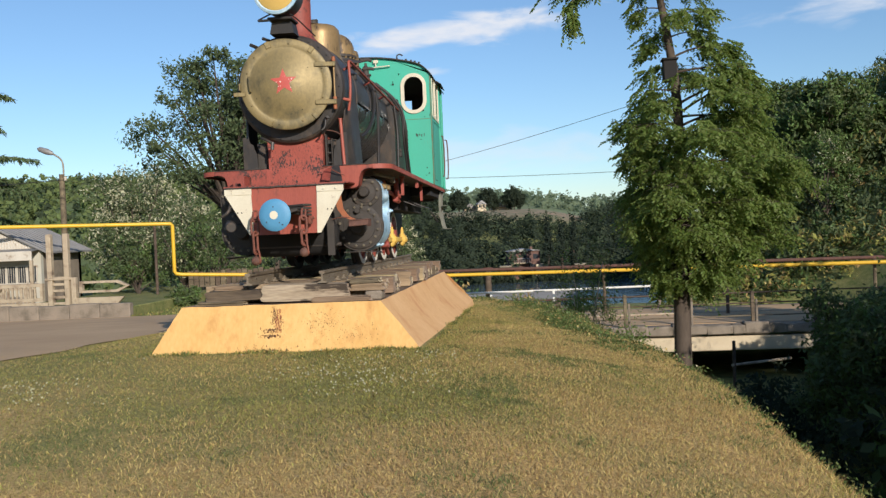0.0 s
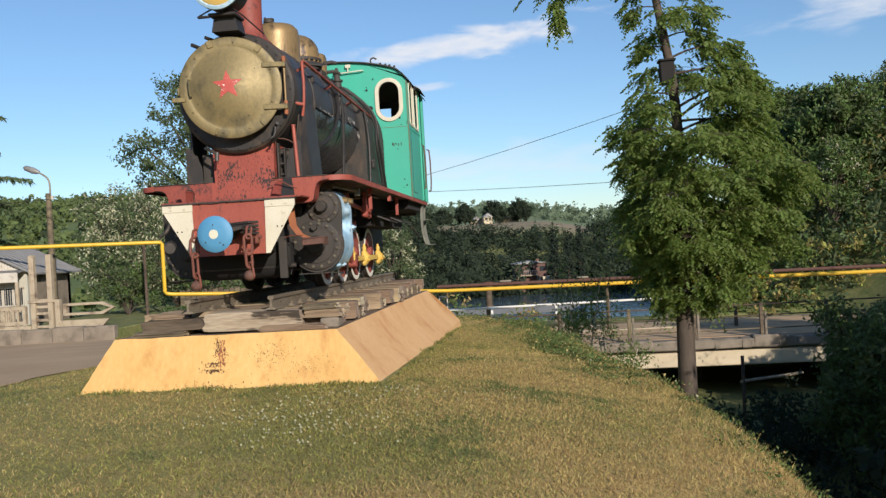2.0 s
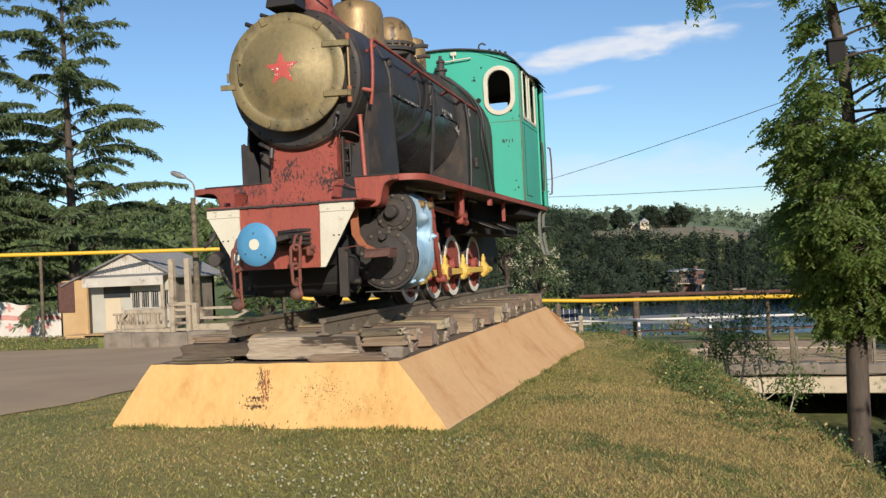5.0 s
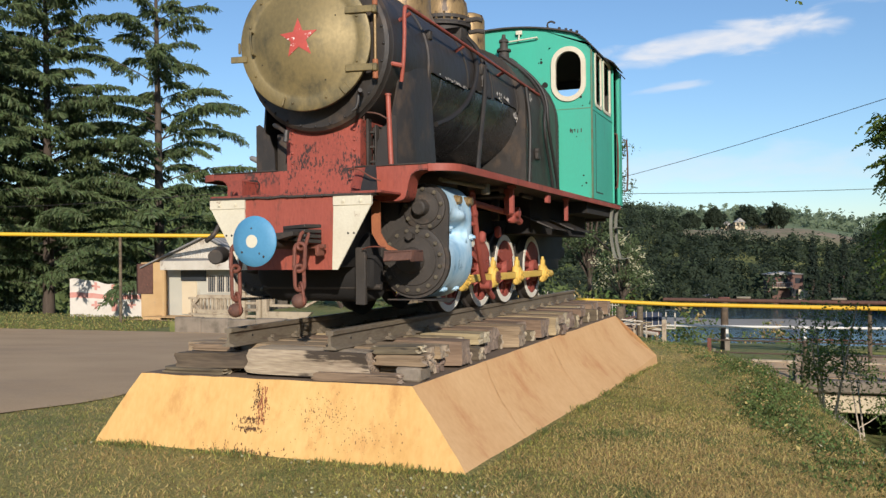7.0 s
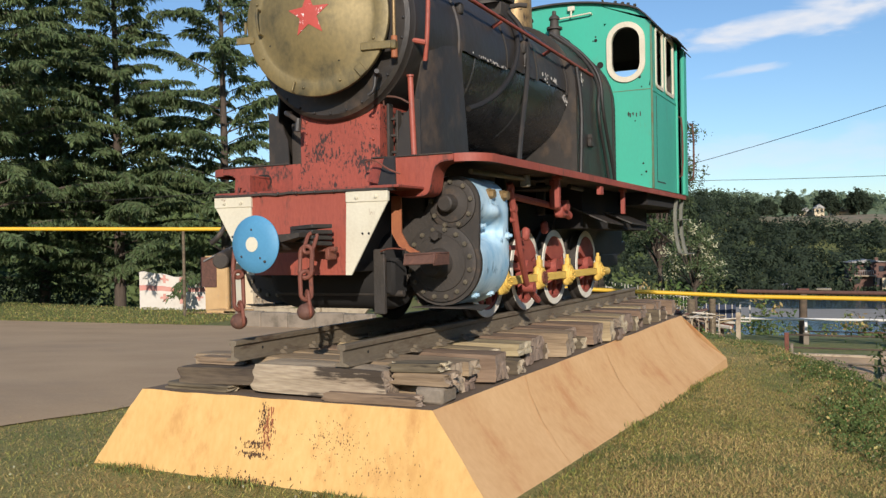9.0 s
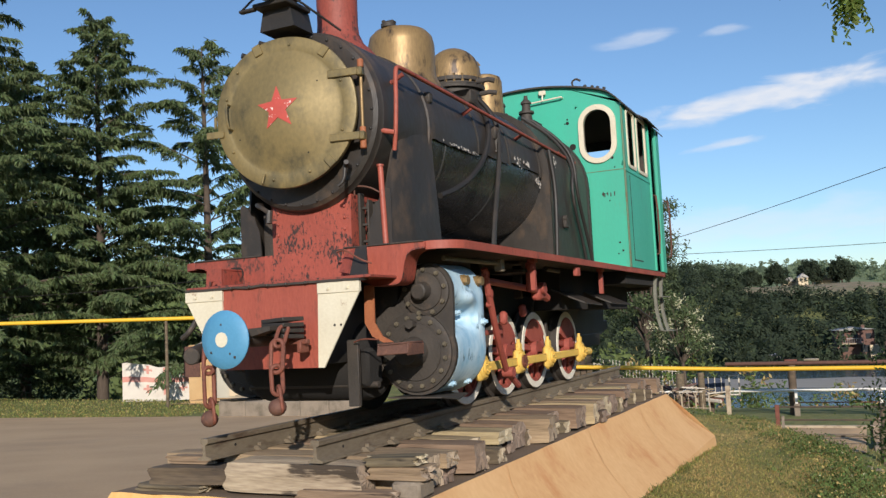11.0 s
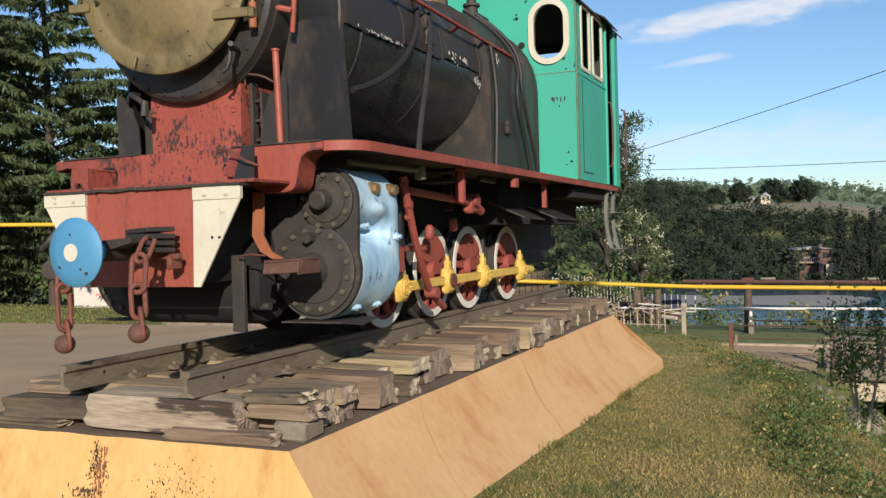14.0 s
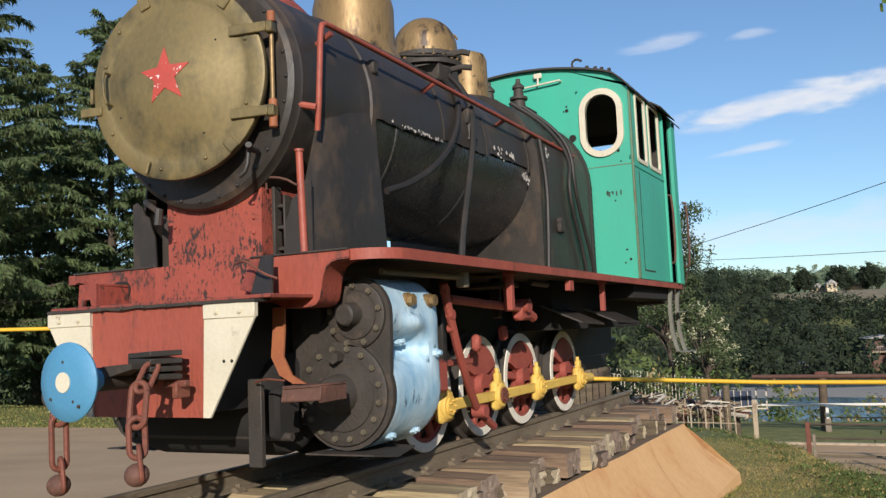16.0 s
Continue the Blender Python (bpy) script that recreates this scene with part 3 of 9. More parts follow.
def spaced(lo, hi, near_lo, near_hi, fine, grow=1.16):
    mid = list(np.arange(near_lo, near_hi + 1e-6, fine))
    up, d = [], fine
    while (up[-1] if up else near_hi) < hi:
        d *= grow
        up.append((up[-1] if up else near_hi) + d)
    dn, d = [], fine
    while (dn[-1] if dn else near_lo) > lo:
        d *= grow
        dn.append((dn[-1] if dn else near_lo) - d)
    return np.array(dn[::-1] + mid + up)


def lumps(x, y):
    """Small unevenness of the lawn and banks."""
    x, y = np.asarray(x, float), np.asarray(y, float)
    near = np.exp(-np.hypot(x - 1, y - 2) / 40)
    k = np.array([noise.noise((px * 0.7, py * 0.7, 1.0)) * 0.05 + noise.noise((px * 2.6, py * 2.6, 4.0)) * 0.018
                  for px, py in zip(x.ravel(), y.ravel())]).reshape(x.shape)
    plinth = np.maximum(np.abs(x - 0.02) - 1.5, np.maximum(-0.4 - y, y - 6.95))
    return k * step(-3.2, -2.6, x) * (1 - step(18.5, 20, y) * step(6, 3, x)) * near * (0.12 + 0.88 * step(0.1, 1.4, plinth))


def build_ground():
    xs = spaced(-2500, 2500, -6, 9, 0.22)
    ys = spaced(-400, 3500, -9, 24, 0.24)
    X, Y = np.meshgrid(xs, ys)
    Z = ground_z(X, Y)
    Z = Z + lumps(X, Y)
    ny, nx = X.shape
    i = np.arange((ny - 1) * (nx - 1))
    a = (i // (nx - 1)) * nx + i % (nx - 1)
    faces = np.stack([a, a + 1, a + nx + 1, a + nx], 1)
    me = bpy.data.meshes.new("ground")
    me.from_pydata(np.stack([X, Y, Z], -1).reshape(-1, 3).tolist(), [], faces.tolist())
    me.materials.append(M["ground"])
    me.shade_smooth()
    return tagged(new("ground", me), "uneven mown lawn of half-dry grass on a low mound", "ground", kind="structure")


build_ground()


def sheet(name, xs, ys, lift, mat, label, category, wobble=0.0, zfun=None):
    X, Y = np.meshgrid(xs, ys)
    if wobble:
        for e in (0, -1):
            X[:, e] += [noise.noise((0.8 * v, 3.0 + e, 0)) * wobble for v in Y[:, e]]
    Z = (zfun or ground_z)(X, Y) + lift
    ny, nx = X.shape
    f = [(j * nx + i, j * nx + i + 1, (j + 1) * nx + i + 1, (j + 1) * nx + i) for j in range(ny - 1) for i in range(nx - 1)]
    me = bpy.data.meshes.new(name)
    me.from_pydata(np.stack([X, Y, Z], -1).reshape(-1, 3).tolist(), [], f)
    me.materials.append(M[mat])
    me.shade_smooth()
    return tagged(new(name, me), label, category, kind="structure")


sheet("road_upper", np.concatenate([np.linspace(-90, -14, 20), np.linspace(-12, -3.75, 24)]), np.linspace(-40, 18.3, 110), 0.014, "asphalt",
      "wide worn grey-brown asphalt yard beside the lawn", "road", 0.35)
sheet("road_lower", np.linspace(-22, 3.6, 40), np.linspace(22.6, 28.0, 12), 0.03, "asphalt", "pale worn asphalt road leading to the bridge", "road")


# ---- plinth, sleepers and rails ----
def build_plinth():
    e = thing("plinth", "sloped concrete plinth painted ochre yellow and orange, stained", "plinth")
    top = [(-1.12, -0.24), (1.03, -0.24), (1.03, 6.5), (-1.12, 6.5)]
    low = [(-1.47, -0.40), (1.50, -0.40), (1.50, 6.95), (-1.47, 6.95)]
    zt, zb = -0.335, -1.30
    b = Build()
    n = 14
    # each flank is a gently hollow slope, cut into strips
    def flank(i, j, bend):
        rows = []
        for r in range(n + 1):
            t = r / n
            k = t + bend * math.sin(math.pi * t)
            p0 = Vector(top[i]).lerp(Vector(low[i]), k)
            p1 = Vector(top[j]).lerp(Vector(low[j]), k)
            rows.append([(p0.lerp(p1, s / 24).x, p0.lerp(p1, s / 24).y,
                          zt + (-0.9 - zt) * t + 0.008 * noise.noise((s * 0.4, r * 0.5, i))) for s in range(25)])
        rows.append([(x * 1.03, y * 1.0 - (0.03 if y < 3 else -0.03), zb) for x, y, z in rows[-1]])
        v = [p for row in rows for p in row]
        f = [(r * 25 + s, r * 25 + s + 1, (r + 1) * 25 + s + 1, (r + 1) * 25 + s) for r in range(n + 1) for s in range(24)]
        return Build().add(v, f)
    for i, bend, m, nm in ((0, 0.02, "plinth_front", "front_face"), (1, -0.10, "plinth_side", "side_face"),
                           (2, 0.02, "plinth_side", "rear_face"), (3, -0.10, "plinth_side", "side_face")):
        part(nm, flank(i, (i + 1) % 4, bend), m, e, "ochre limewashed sloping face" if i == 0 else "orange washed sloping face")
    # cast joints running down the long face
    for yj, lean in ((1.15, 0.30), (3.1, 0.34), (5.0, 0.3)):
        v = []
        for r in range(n + 1):
            t = r / n
            k = t - 0.10 * math.sin(math.pi * t)
            x, y, z = 1.03 + 0.47 * k, yj - lean * t, zt + (-0.9 - zt) * t
            w = 0.003 + 0.003 * abs(noise.noise((r * 0.9, yj, 0)))
            y += 0.03 * noise.noise((r * 0.5, yj, 4))
            v += [(x + 0.004, y - w, z + 0.003), (x + 0.004, y + w, z + 0.003)]
        part("cast_joint", Build().add(v, [(2 * r, 2 * r + 1, 2 * r + 3, 2 * r + 2) for r in range(n)]), "joint", e, "thin rusty joint line")
    b.add([(x, y, zt) for x, y in top], [(0, 1, 2, 3)])
    part("top_slab", b, "soil", e, "litter-covered top")
    # black peeled marks on the front, as small flakes lying in the slope
    marks = Build()
    rnd = random.Random(5)
    def mark(cx, cz, w, h, count, size):
        for _ in range(count):
            x, z = rnd.gauss(cx, w), rnd.gauss(cz, h)
            if not (-0.88 < z < -0.36):
                continue
            t = (zt - z) / (zt + 0.9)
            k = t + 0.02 * math.sin(math.pi * t)
            y = -0.24 - 0.16 * k - 0.007
            s = size * (0.3 + rnd.random())
            sh = s * (0.7 + rnd.random() * 2.6)
            marks.add([(x - s, y, z), (x, y + 0.0, z - sh * 0.6), (x + s, y, z + sh * 0.2), (x, y + 0.001, z + sh)], [(0, 1, 2, 3)])
    mark(-0.10, -0.45, 0.016, 0.06, 110, 0.0045)
    mark(-0.13, -0.60, 0.05, 0.012, 110, 0.0045)
    mark(-0.12, -0.66, 0.055, 0.010, 110, 0.0045)
    mark(-0.04, -0.52, 0.02, 0.05, 60, 0.0035)
    mark(0.42, -0.53, 0.11, 0.06, 160, 0.0028)
    mark(-0.10, -0.82, 0.10, 0.03, 140, 0.005)
    mark(-0.35, -0.80, 0.10, 0.03, 60, 0.004)
    mark(0.62, -0.66, 0.2, 0.09, 160, 0.0026)
    mark(0.2, -0.87, 0.5, 0.012, 220, 0.0045)
    tagged(part("peeled_patch", marks, "peel", e, "black-brown peeled paint flakes"), kind="stuff")
    # thin rusty run-off under the upper mark
    run = Build()
    for _ in range(70):
        x, z = rnd.gauss(-0.055, 0.022), rnd.uniform(-0.62, -0.38)
        y = -0.24 - 0.16 * ((zt - z) / (zt + 0.9)) - 0.006
        w, h = rnd.uniform(0.002, 0.006), rnd.uniform(0.02, 0.06)
        run.add([(x - w, y - 0.0005, z), (x, y - 0.0008 - h * 0.14, z - h), (x + w, y - 0.0005, z), (x, y, z + 0.004)], [(0, 1, 2, 3)])
    tagged(part("rust_run", run, "rust_orange", e, "orange rust run-off streaks"), kind="stuff")
    return e


build_plinth()


def timber(rnd, length, w, h, rough=1.0):
    """A worn sleeper along x: a squared, grooved and slightly bowed bar with plain weathered ends."""
    b = Build()
    nx, ring = 15, 28
    seed = rnd.random() * 90
    verts, faces = [], []
    for i in range(nx):
        t = i / (nx - 1)
        x = (t - 0.5) * length
        wear = 1 - 0.07 * (abs(2 * t - 1) ** 8)
        for k in range(ring):
            a = 2 * math.pi * (k + 0.5) / ring
            ca, sa = math.cos(a), math.sin(a)
            m = max(abs(ca), abs(sa))
            px, pz = ca / m ** 0.97, sa / m ** 0.97
            r = 1 + 0.020 * noise.noise((x * 1.1 + seed, k * 2.3, seed)) + 0.075 * rough * noise.noise((x * 1.6 + seed, px * 1.3, pz * 1.3 + seed))
            end = (0.022 * rough * noise.noise((px * 1.4, pz * 1.4, seed + t)) + 0.008 * rough * noise.noise((px * 4.5, pz * 4.5, seed + t))) if i in (0, nx - 1) else 0
            verts.append((x + end, px * w / 2 * r * wear, pz * h / 2 * r * wear))
    for i in range(nx - 1):
        for k in range(ring):
            m = (k + 1) % ring
            faces.append((i * ring + k, i * ring + m, (i + 1) * ring + m, (i + 1) * ring + k))
    b.add(verts, faces)
    b.slot = 1
    for i in (0, nx - 1):
        s = 1 if i else -1
        rows = [[Vector(verts[i * ring + k]) for k in range(ring)]]
        c = sum(rows[0], Vector()) / ring
        for q in (0.62, 0.28):
            rows.append([c.lerp(p, q) + Vector((s * 0.010 * rough * noise.noise((k * 0.9, q * 9, seed)), 0, 0)) for k, p in enumerate(rows[0])])
        v = [p for row in rows for p in row] + [c]
        f = [(j * ring + k, j * ring + (k + 1) % ring, (j + 1) * ring + (k + 1) % ring, (j + 1) * ring + k) for j in (0, 1) for k in range(ring)]
        f += [(2 * ring + k, 2 * ring + (k + 1) % ring, 3 * ring) for k in range(ring)]
        b.add(v, f)
    return b


def lay_timber(rnd, name, x0, x1, y0, y1, z0, z1, mat, label, group, turn=0.0, tilt=0.0, rough=1.0):
    s = tagged(new(name, timber(rnd, x1 - x0, y1 - y0, z1 - z0, rough).mesh(name, M[mat], M["wood_end"])), label, name.replace("_", " ").split()[-1], group)
    s.matrix_basis = pose((x0 + x1) / 2, (y0 + y1) / 2, (z0 + z1) / 2, 0, tilt, turn)
    return s


def build_track():
    rnd = random.Random(11)
    sl, pk = "sleepers under the rails", "packing timbers"
    grey = "grey weathered wooden railway sleeper with pale split ends"
    y = 0.10
    i = 0
    while y < 6.35:
        w = rnd.uniform(0.15, 0.29)
        xr = rnd.uniform(0.84, 1.06)
        xl = -rnd.uniform(0.84, 1.0)
        turn = rnd.uniform(-5, 5)
        if i % 3 == 1:
            # two thinner timbers, one on the other
            lay_timber(rnd, "sleeper", xl, xr, y, y + w, -0.225, -0.132, "wood", grey, sl, turn)
            lay_timber(rnd, "packing_timber", rnd.uniform(0.1, 0.3), xr - rnd.uniform(-0.04, 0.12), y + 0.01, y + w * 0.9, -0.333, -0.226, "wood_dark", "short dark packing timber wedged under the track", pk, turn)
            lay_timber(rnd, "packing_timber", xl + 0.05, -rnd.uniform(0.1, 0.3), y + 0.01, y + w * 0.9, -0.333, -0.226, "wood_dark", "short dark packing timber wedged under the track", pk, turn)
        else:
            lay_timber(rnd, "sleeper", xl, xr, y, y + w, -0.333 + rnd.uniform(0, 0.03), -0.132, "wood", grey, sl, turn)
        gap = rnd.uniform(0.03, 0.17)
        if gap > 0.045:
            lay_timber(rnd, "packing_timber", rnd.uniform(0.3, 0.5), rnd.uniform(0.88, 1.0), y + w + 0.006, y + w + gap - 0.006, -0.333, -rnd.uniform(0.18, 0.24), "wood_dark", "short dark packing timber wedged under the track", pk, rnd.uniform(-3, 3))
        y += w + gap
        i += 1
    # loose timbers at the open end of the track
    front = "weathered timber lying across the open end of the track"
    for x0, x1, y0, y1, z0, z1, mat, turn, tilt in ((-0.98, -0.46, -0.18, 0.06, -0.334, -0.29, "wood_dark", -2, 0), (-0.90, -0.26, -0.15, 0.05, -0.288, -0.185, "wood_dark", 1, -1),
                                                  (-0.28, 0.67, -0.17, 0.07, -0.315, -0.138, "wood_grey", 0, 1), (0.30, 0.90, -0.215, -0.10, -0.334, -0.275, "wood", 1, 0),
                                                  (0.68, 1.04, -0.08, 0.08, -0.235, -0.155, "wood", -2, 0), (-0.84, -0.50, -0.02, 0.09, -0.184, -0.135, "wood", 3, 0),
                                                  (0.66, 1.0, -0.09, 0.07, -0.153, -0.105, "wood_dark", 2, -2)):
        lay_timber(rnd, "loose_timber", x0, x1, y0, y1, z0, z1, mat, "pale grey cracked log lying across the track's end" if mat == "wood_grey" else front, "loose timbers at the track's end", turn, tilt, 2.3)
    tagged(part("concrete_block", Build().box(0.84, 1.02, -0.09, 0.10, -0.334, -0.238, 0.015), "concrete"), "small broken concrete block under the loose timbers", "block")
    for x0 in (0.405, -0.405):
        e = thing("rail", "weathered flat-bottomed steel rail on the sleepers", "rail", group="rails of the track")
        prof = [(-0.05, -0.13), (0.05, -0.13), (0.05, -0.118), (0.012, -0.105), (0.009, -0.04), (0.028, -0.03), (0.03, -0.006), (0.024, 0.0),
                (-0.024, 0.0), (-0.03, -0.006), (-0.028, -0.03), (-0.009, -0.04), (-0.012, -0.105), (-0.05, -0.118)]
        part("rail_bar", Build().prism([(x0 + p[0], p[1]) for p in prof], "y", -0.185, 6.70), "rail_iron", e)
        part("bolt_hole", Build().cyl((x0 + 0.0105, 0.10, -0.072), (x0 + 0.0125, 0.10, -0.072), 0.010, 8), "dark", e)
        for i in range(16):
            # wedge-shaped rail clip on the rail's foot, with its screw
            y = 0.26 + i * 0.385 + rnd.uniform(-0.05, 0.05)
            cl = Build().prism([(x0 + 0.035, -0.118), (x0 + 0.052, -0.100), (x0 + 0.070, -0.100), (x0 + 0.105, -0.128), (x0 + 0.035, -0.128)], "y", y - 0.035, y + 0.035)
            cl.cyl((x0 + 0.062, y, -0.104), (x0 + 0.062, y, -0.082), 0.014, 6)
            part("rail_clip", cl, "rail_iron", e)


build_track()

# ---- the locomotive ----
loco = thing("steam_locomotive", "old narrow-gauge steam locomotive, black and red with turquoise cab", "locomotive")
BX = -0.015                       # middle of the buffer beam
CZ = 2.03                         # height of the boiler's axis
RB = 0.615                        # radius of the boiler


def hexbolt(b, p, d, r=0.014, h=0.014):
    p, d = Vector(p), Vector(d).normalized()
    b.cyl(p, p + d * h, r, 6)
    b.cyl(p + d * h, p + d * (h + 0.006), r * 0.55, 6)


def build_frame():
    b = Build()
    for s in (1, -1):
        b.box(s * 0.30 - 0.02, s * 0.30 + 0.02, 0.06, 6.35, 0.42, 0.95, 0.004)
        b.box(s * 0.30 - 0.03, s * 0.30 + 0.03, 1.4, 6.2, 0.30, 0.44, 0.004)
    for y in (0.5, 1.4, 2.3, 3.1, 4.0, 5.4, 6.2):
        b.box(-0.29, 0.29, y, y + 0.05, 0.45, 0.93, 0.004)
    part("main_frame", b, "black", loco, "black plate frame")
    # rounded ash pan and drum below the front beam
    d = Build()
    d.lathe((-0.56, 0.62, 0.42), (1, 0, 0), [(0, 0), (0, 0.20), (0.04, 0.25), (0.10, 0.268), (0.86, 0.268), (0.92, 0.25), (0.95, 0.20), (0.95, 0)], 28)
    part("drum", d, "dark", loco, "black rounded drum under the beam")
    a = Build()
    a.prism([(-0.45, 0.86), (0.45, 0.86), (0.30, 0.40), (-0.30, 0.40)], "y", 3.55, 5.1)
    part("ash_pan", a, "black", loco, "black ash pan")
    for s in (1,):
        part("guard_iron", Build().box(s * 0.425 - 0.04, s * 0.425 + 0.04, 0.232, 0.262, 0.15, 0.56, 0.004), "iron", loco, "black guard iron")
        part("frame_stay", Build().box(s * 0.43 - 0.04, s * 0.43 + 0.03, 0.36, 0.55, 0.26, 0.50, 0.02), "dark", loco)
    # brake gear and cross rods under the front
    for y, z, h in ((0.42, 0.27, 0.5), (1.35, 0.22, 0.42)):
        part("brake_shaft", Build().cyl((-h, y, z), (h, y, z), 0.021, 10), "iron", loco)
    for y in (2.24, 3.04, 3.92):
        for s in (1, -1):
            part("brake_block", Build().box(s * 0.40 - 0.035, s * 0.40 + 0.035, y - 0.03, y + 0.03, 0.2, 0.62, 0.01), "iron", loco)


def build_beam():
    beam = part("buffer_beam", Build().prism([(BX - 0.37, 0.405), (BX + 0.37, 0.405), (BX + 0.63, 0.85), (BX + 0.63, 0.915), (BX - 0.63, 0.915), (BX - 0.63, 0.85)], "y", 0.0, 0.014),
                "red", loco, "red painted buffer beam")
    for s in (1, -1):
        poly = [(BX + s * x, z) for x, z in ((0.350, 0.405), (0.392, 0.405), (0.652, 0.845), (0.652, 0.90), (0.365, 0.90))]
        p = part("corner_plate", Build().prism(poly, "y", -0.012, -0.001), "white", beam, "cream white triangular corner plate")
        part("flange", Build().box(BX + s * 0.36, BX + s * 0.655, -0.018, 0.012, 0.845, 0.912, 0.004), "white", p)
        for x in (0.44, 0.575):
            k = Build()
            hexbolt(k, (BX + s * x, -0.018, 0.875), (0, -1, 0), 0.013, 0.008)
            part("rivet", k, "white", p)
        for x in (0.475, 0.520):
            part("bolt_hole", Build().cyl((BX + s * x, -0.0135, 0.655), (BX + s * x, -0.011, 0.655), 0.008, 10), "dark", p)
    # folded angle along the top edge, bent a little, with rivets
    a = Build()
    n = 26
    v = []
    for i in range(n + 1):
        x0 = BX - 0.66 + i * 1.32 / n
        dz = 0.010 * noise.noise((i * 0.45, 0, 3))
        v += [(x0, -0.022, 0.914 + dz), (x0, -0.022, 0.928 + dz), (x0, 0.09, 0.928), (x0, 0.09, 0.914)]
    f = [(4 * i + j, 4 * i + (j + 1) % 4, 4 * i + 4 + (j + 1) % 4, 4 * i + 4 + j) for i in range(n) for j in range(4)] + [(0, 1, 2, 3), (4 * n, 4 * n + 3, 4 * n + 2, 4 * n + 1)]
    a.add(v, f)
    part("top_angle", a, "iron", beam, "bent dark edging strip")
    for i in range(5):
        part("rivet", Build().ball((BX - 0.28 + i * 0.14, -0.022, 0.921), 0.011, 8), "iron", beam)
    # deck behind the beam and the red front of the running plate
    part("front_deck", Build().box(-0.70, 0.70, 0.02, 0.40, 0.928, 0.945, 0.003), "red_deck", loco, "dark red front deck")
    # the front plate: rounded lower corner, then an arch over the cylinder
    arch = [(0.69, 0.897), (0.722, 0.908), (0.742, 0.932), (0.752, 0.965), (0.758, 1.005), (0.768, 1.045), (0.787, 1.08), (0.815, 1.10), (0.85, 1.108), (0.905, 1.110)]
    for s in (1, -1):
        q = [(s * x, z) for x, z in [(0.0, 0.928), (0.45, 0.922), (0.52, 0.897)] + arch + [(0.905, 1.142), (0.0, 1.142)]]
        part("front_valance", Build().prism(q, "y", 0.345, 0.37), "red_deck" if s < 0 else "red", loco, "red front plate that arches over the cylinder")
        # bent lip below the arch
        pts = [(s * x, z) for x, z in [(0.52, 0.897)] + arch]
        n = len(pts)
        lip = Build().add([(x, y, z + dz) for dz in (0.0, -0.010) for y in (0.335, 0.50) for x, z in pts],
                          [q for i in range(n - 1) for q in ((i, i + 1, n + i + 1, n + i), (2 * n + i, 3 * n + i, 3 * n + i + 1, 2 * n + i + 1),
                                                             (i, 2 * n + i, 2 * n + i + 1, i + 1), (n + i, n + i + 1, 3 * n + i + 1, 3 * n + i))]
                          + [(0, n, 3 * n, 2 * n), (n - 1, 3 * n - 1, 4 * n - 1, 2 * n - 1)])
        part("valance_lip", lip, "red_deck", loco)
        # side boxes on the front deck
        if s < 0:
            k = Build()
            k.prism([(-0.625, 0.945), (-0.612, 1.066), (-0.49, 1.066), (-0.49, 0.945), (-0.525, 0.945), (-0.535, 0.985), (-0.575, 0.985), (-0.59, 0.945)], "y", 0.125, 0.140)
            k.box(-0.612, -0.49, 0.140, 0.34, 1.052, 1.066, 0.003)
            k.box(-0.505, -0.49, 0.141, 0.34, 0.946, 1.051, 0.003)
            part("deck_bracket", k, "red_deck", loco, "folded red bracket on the front deck")
            part("lifting_hole", Build().prism(oval(-0.545, 1.04, 0.065, 0.045, 0.043), "y", 0.338, 0.344), "dark", loco)
        part("edge_bead", Build().box(min(s * 0.33, s * 0.90), max(s * 0.33, s * 0.90), 0.335, 0.36, 1.142, 1.152, 0.003), "iron", loco)
    def folded(corners):
        v = [Vector(c) for c in corners]
        d = (v[1] - v[0]).cross(v[3] - v[0]).normalized() * 0.012
        return Build().add(v + [c + d for c in v], [(0, 1, 2, 3), (7, 6, 5, 4), (0, 4, 5, 1), (1, 5, 6, 2), (2, 6, 7, 3), (3, 7, 4, 0)])
    lb = part("lamp_bracket", folded([(0.455, 0.20, 0.955), (0.60, 0.17, 0.948), (0.555, 0.24, 1.135), (0.468, 0.26, 1.125)]), "jacket", loco, "dark bent bracket")
    part("flap", folded([(0.35, 0.25, 0.985), (0.453, 0.20, 0.965), (0.466, 0.26, 1.125), (0.37, 0.29, 1.09)]), "red_deck", lb)
    w = Build()
    w.tube([(0.36, 0.20, 1.11), (0.44, 0.17, 1.12), (0.55, 0.15, 1.05), (0.62, 0.18, 1.02)], 0.006, 6, 2)
    part("bent_rod", w, "rust", loco, "bent rusty rod")


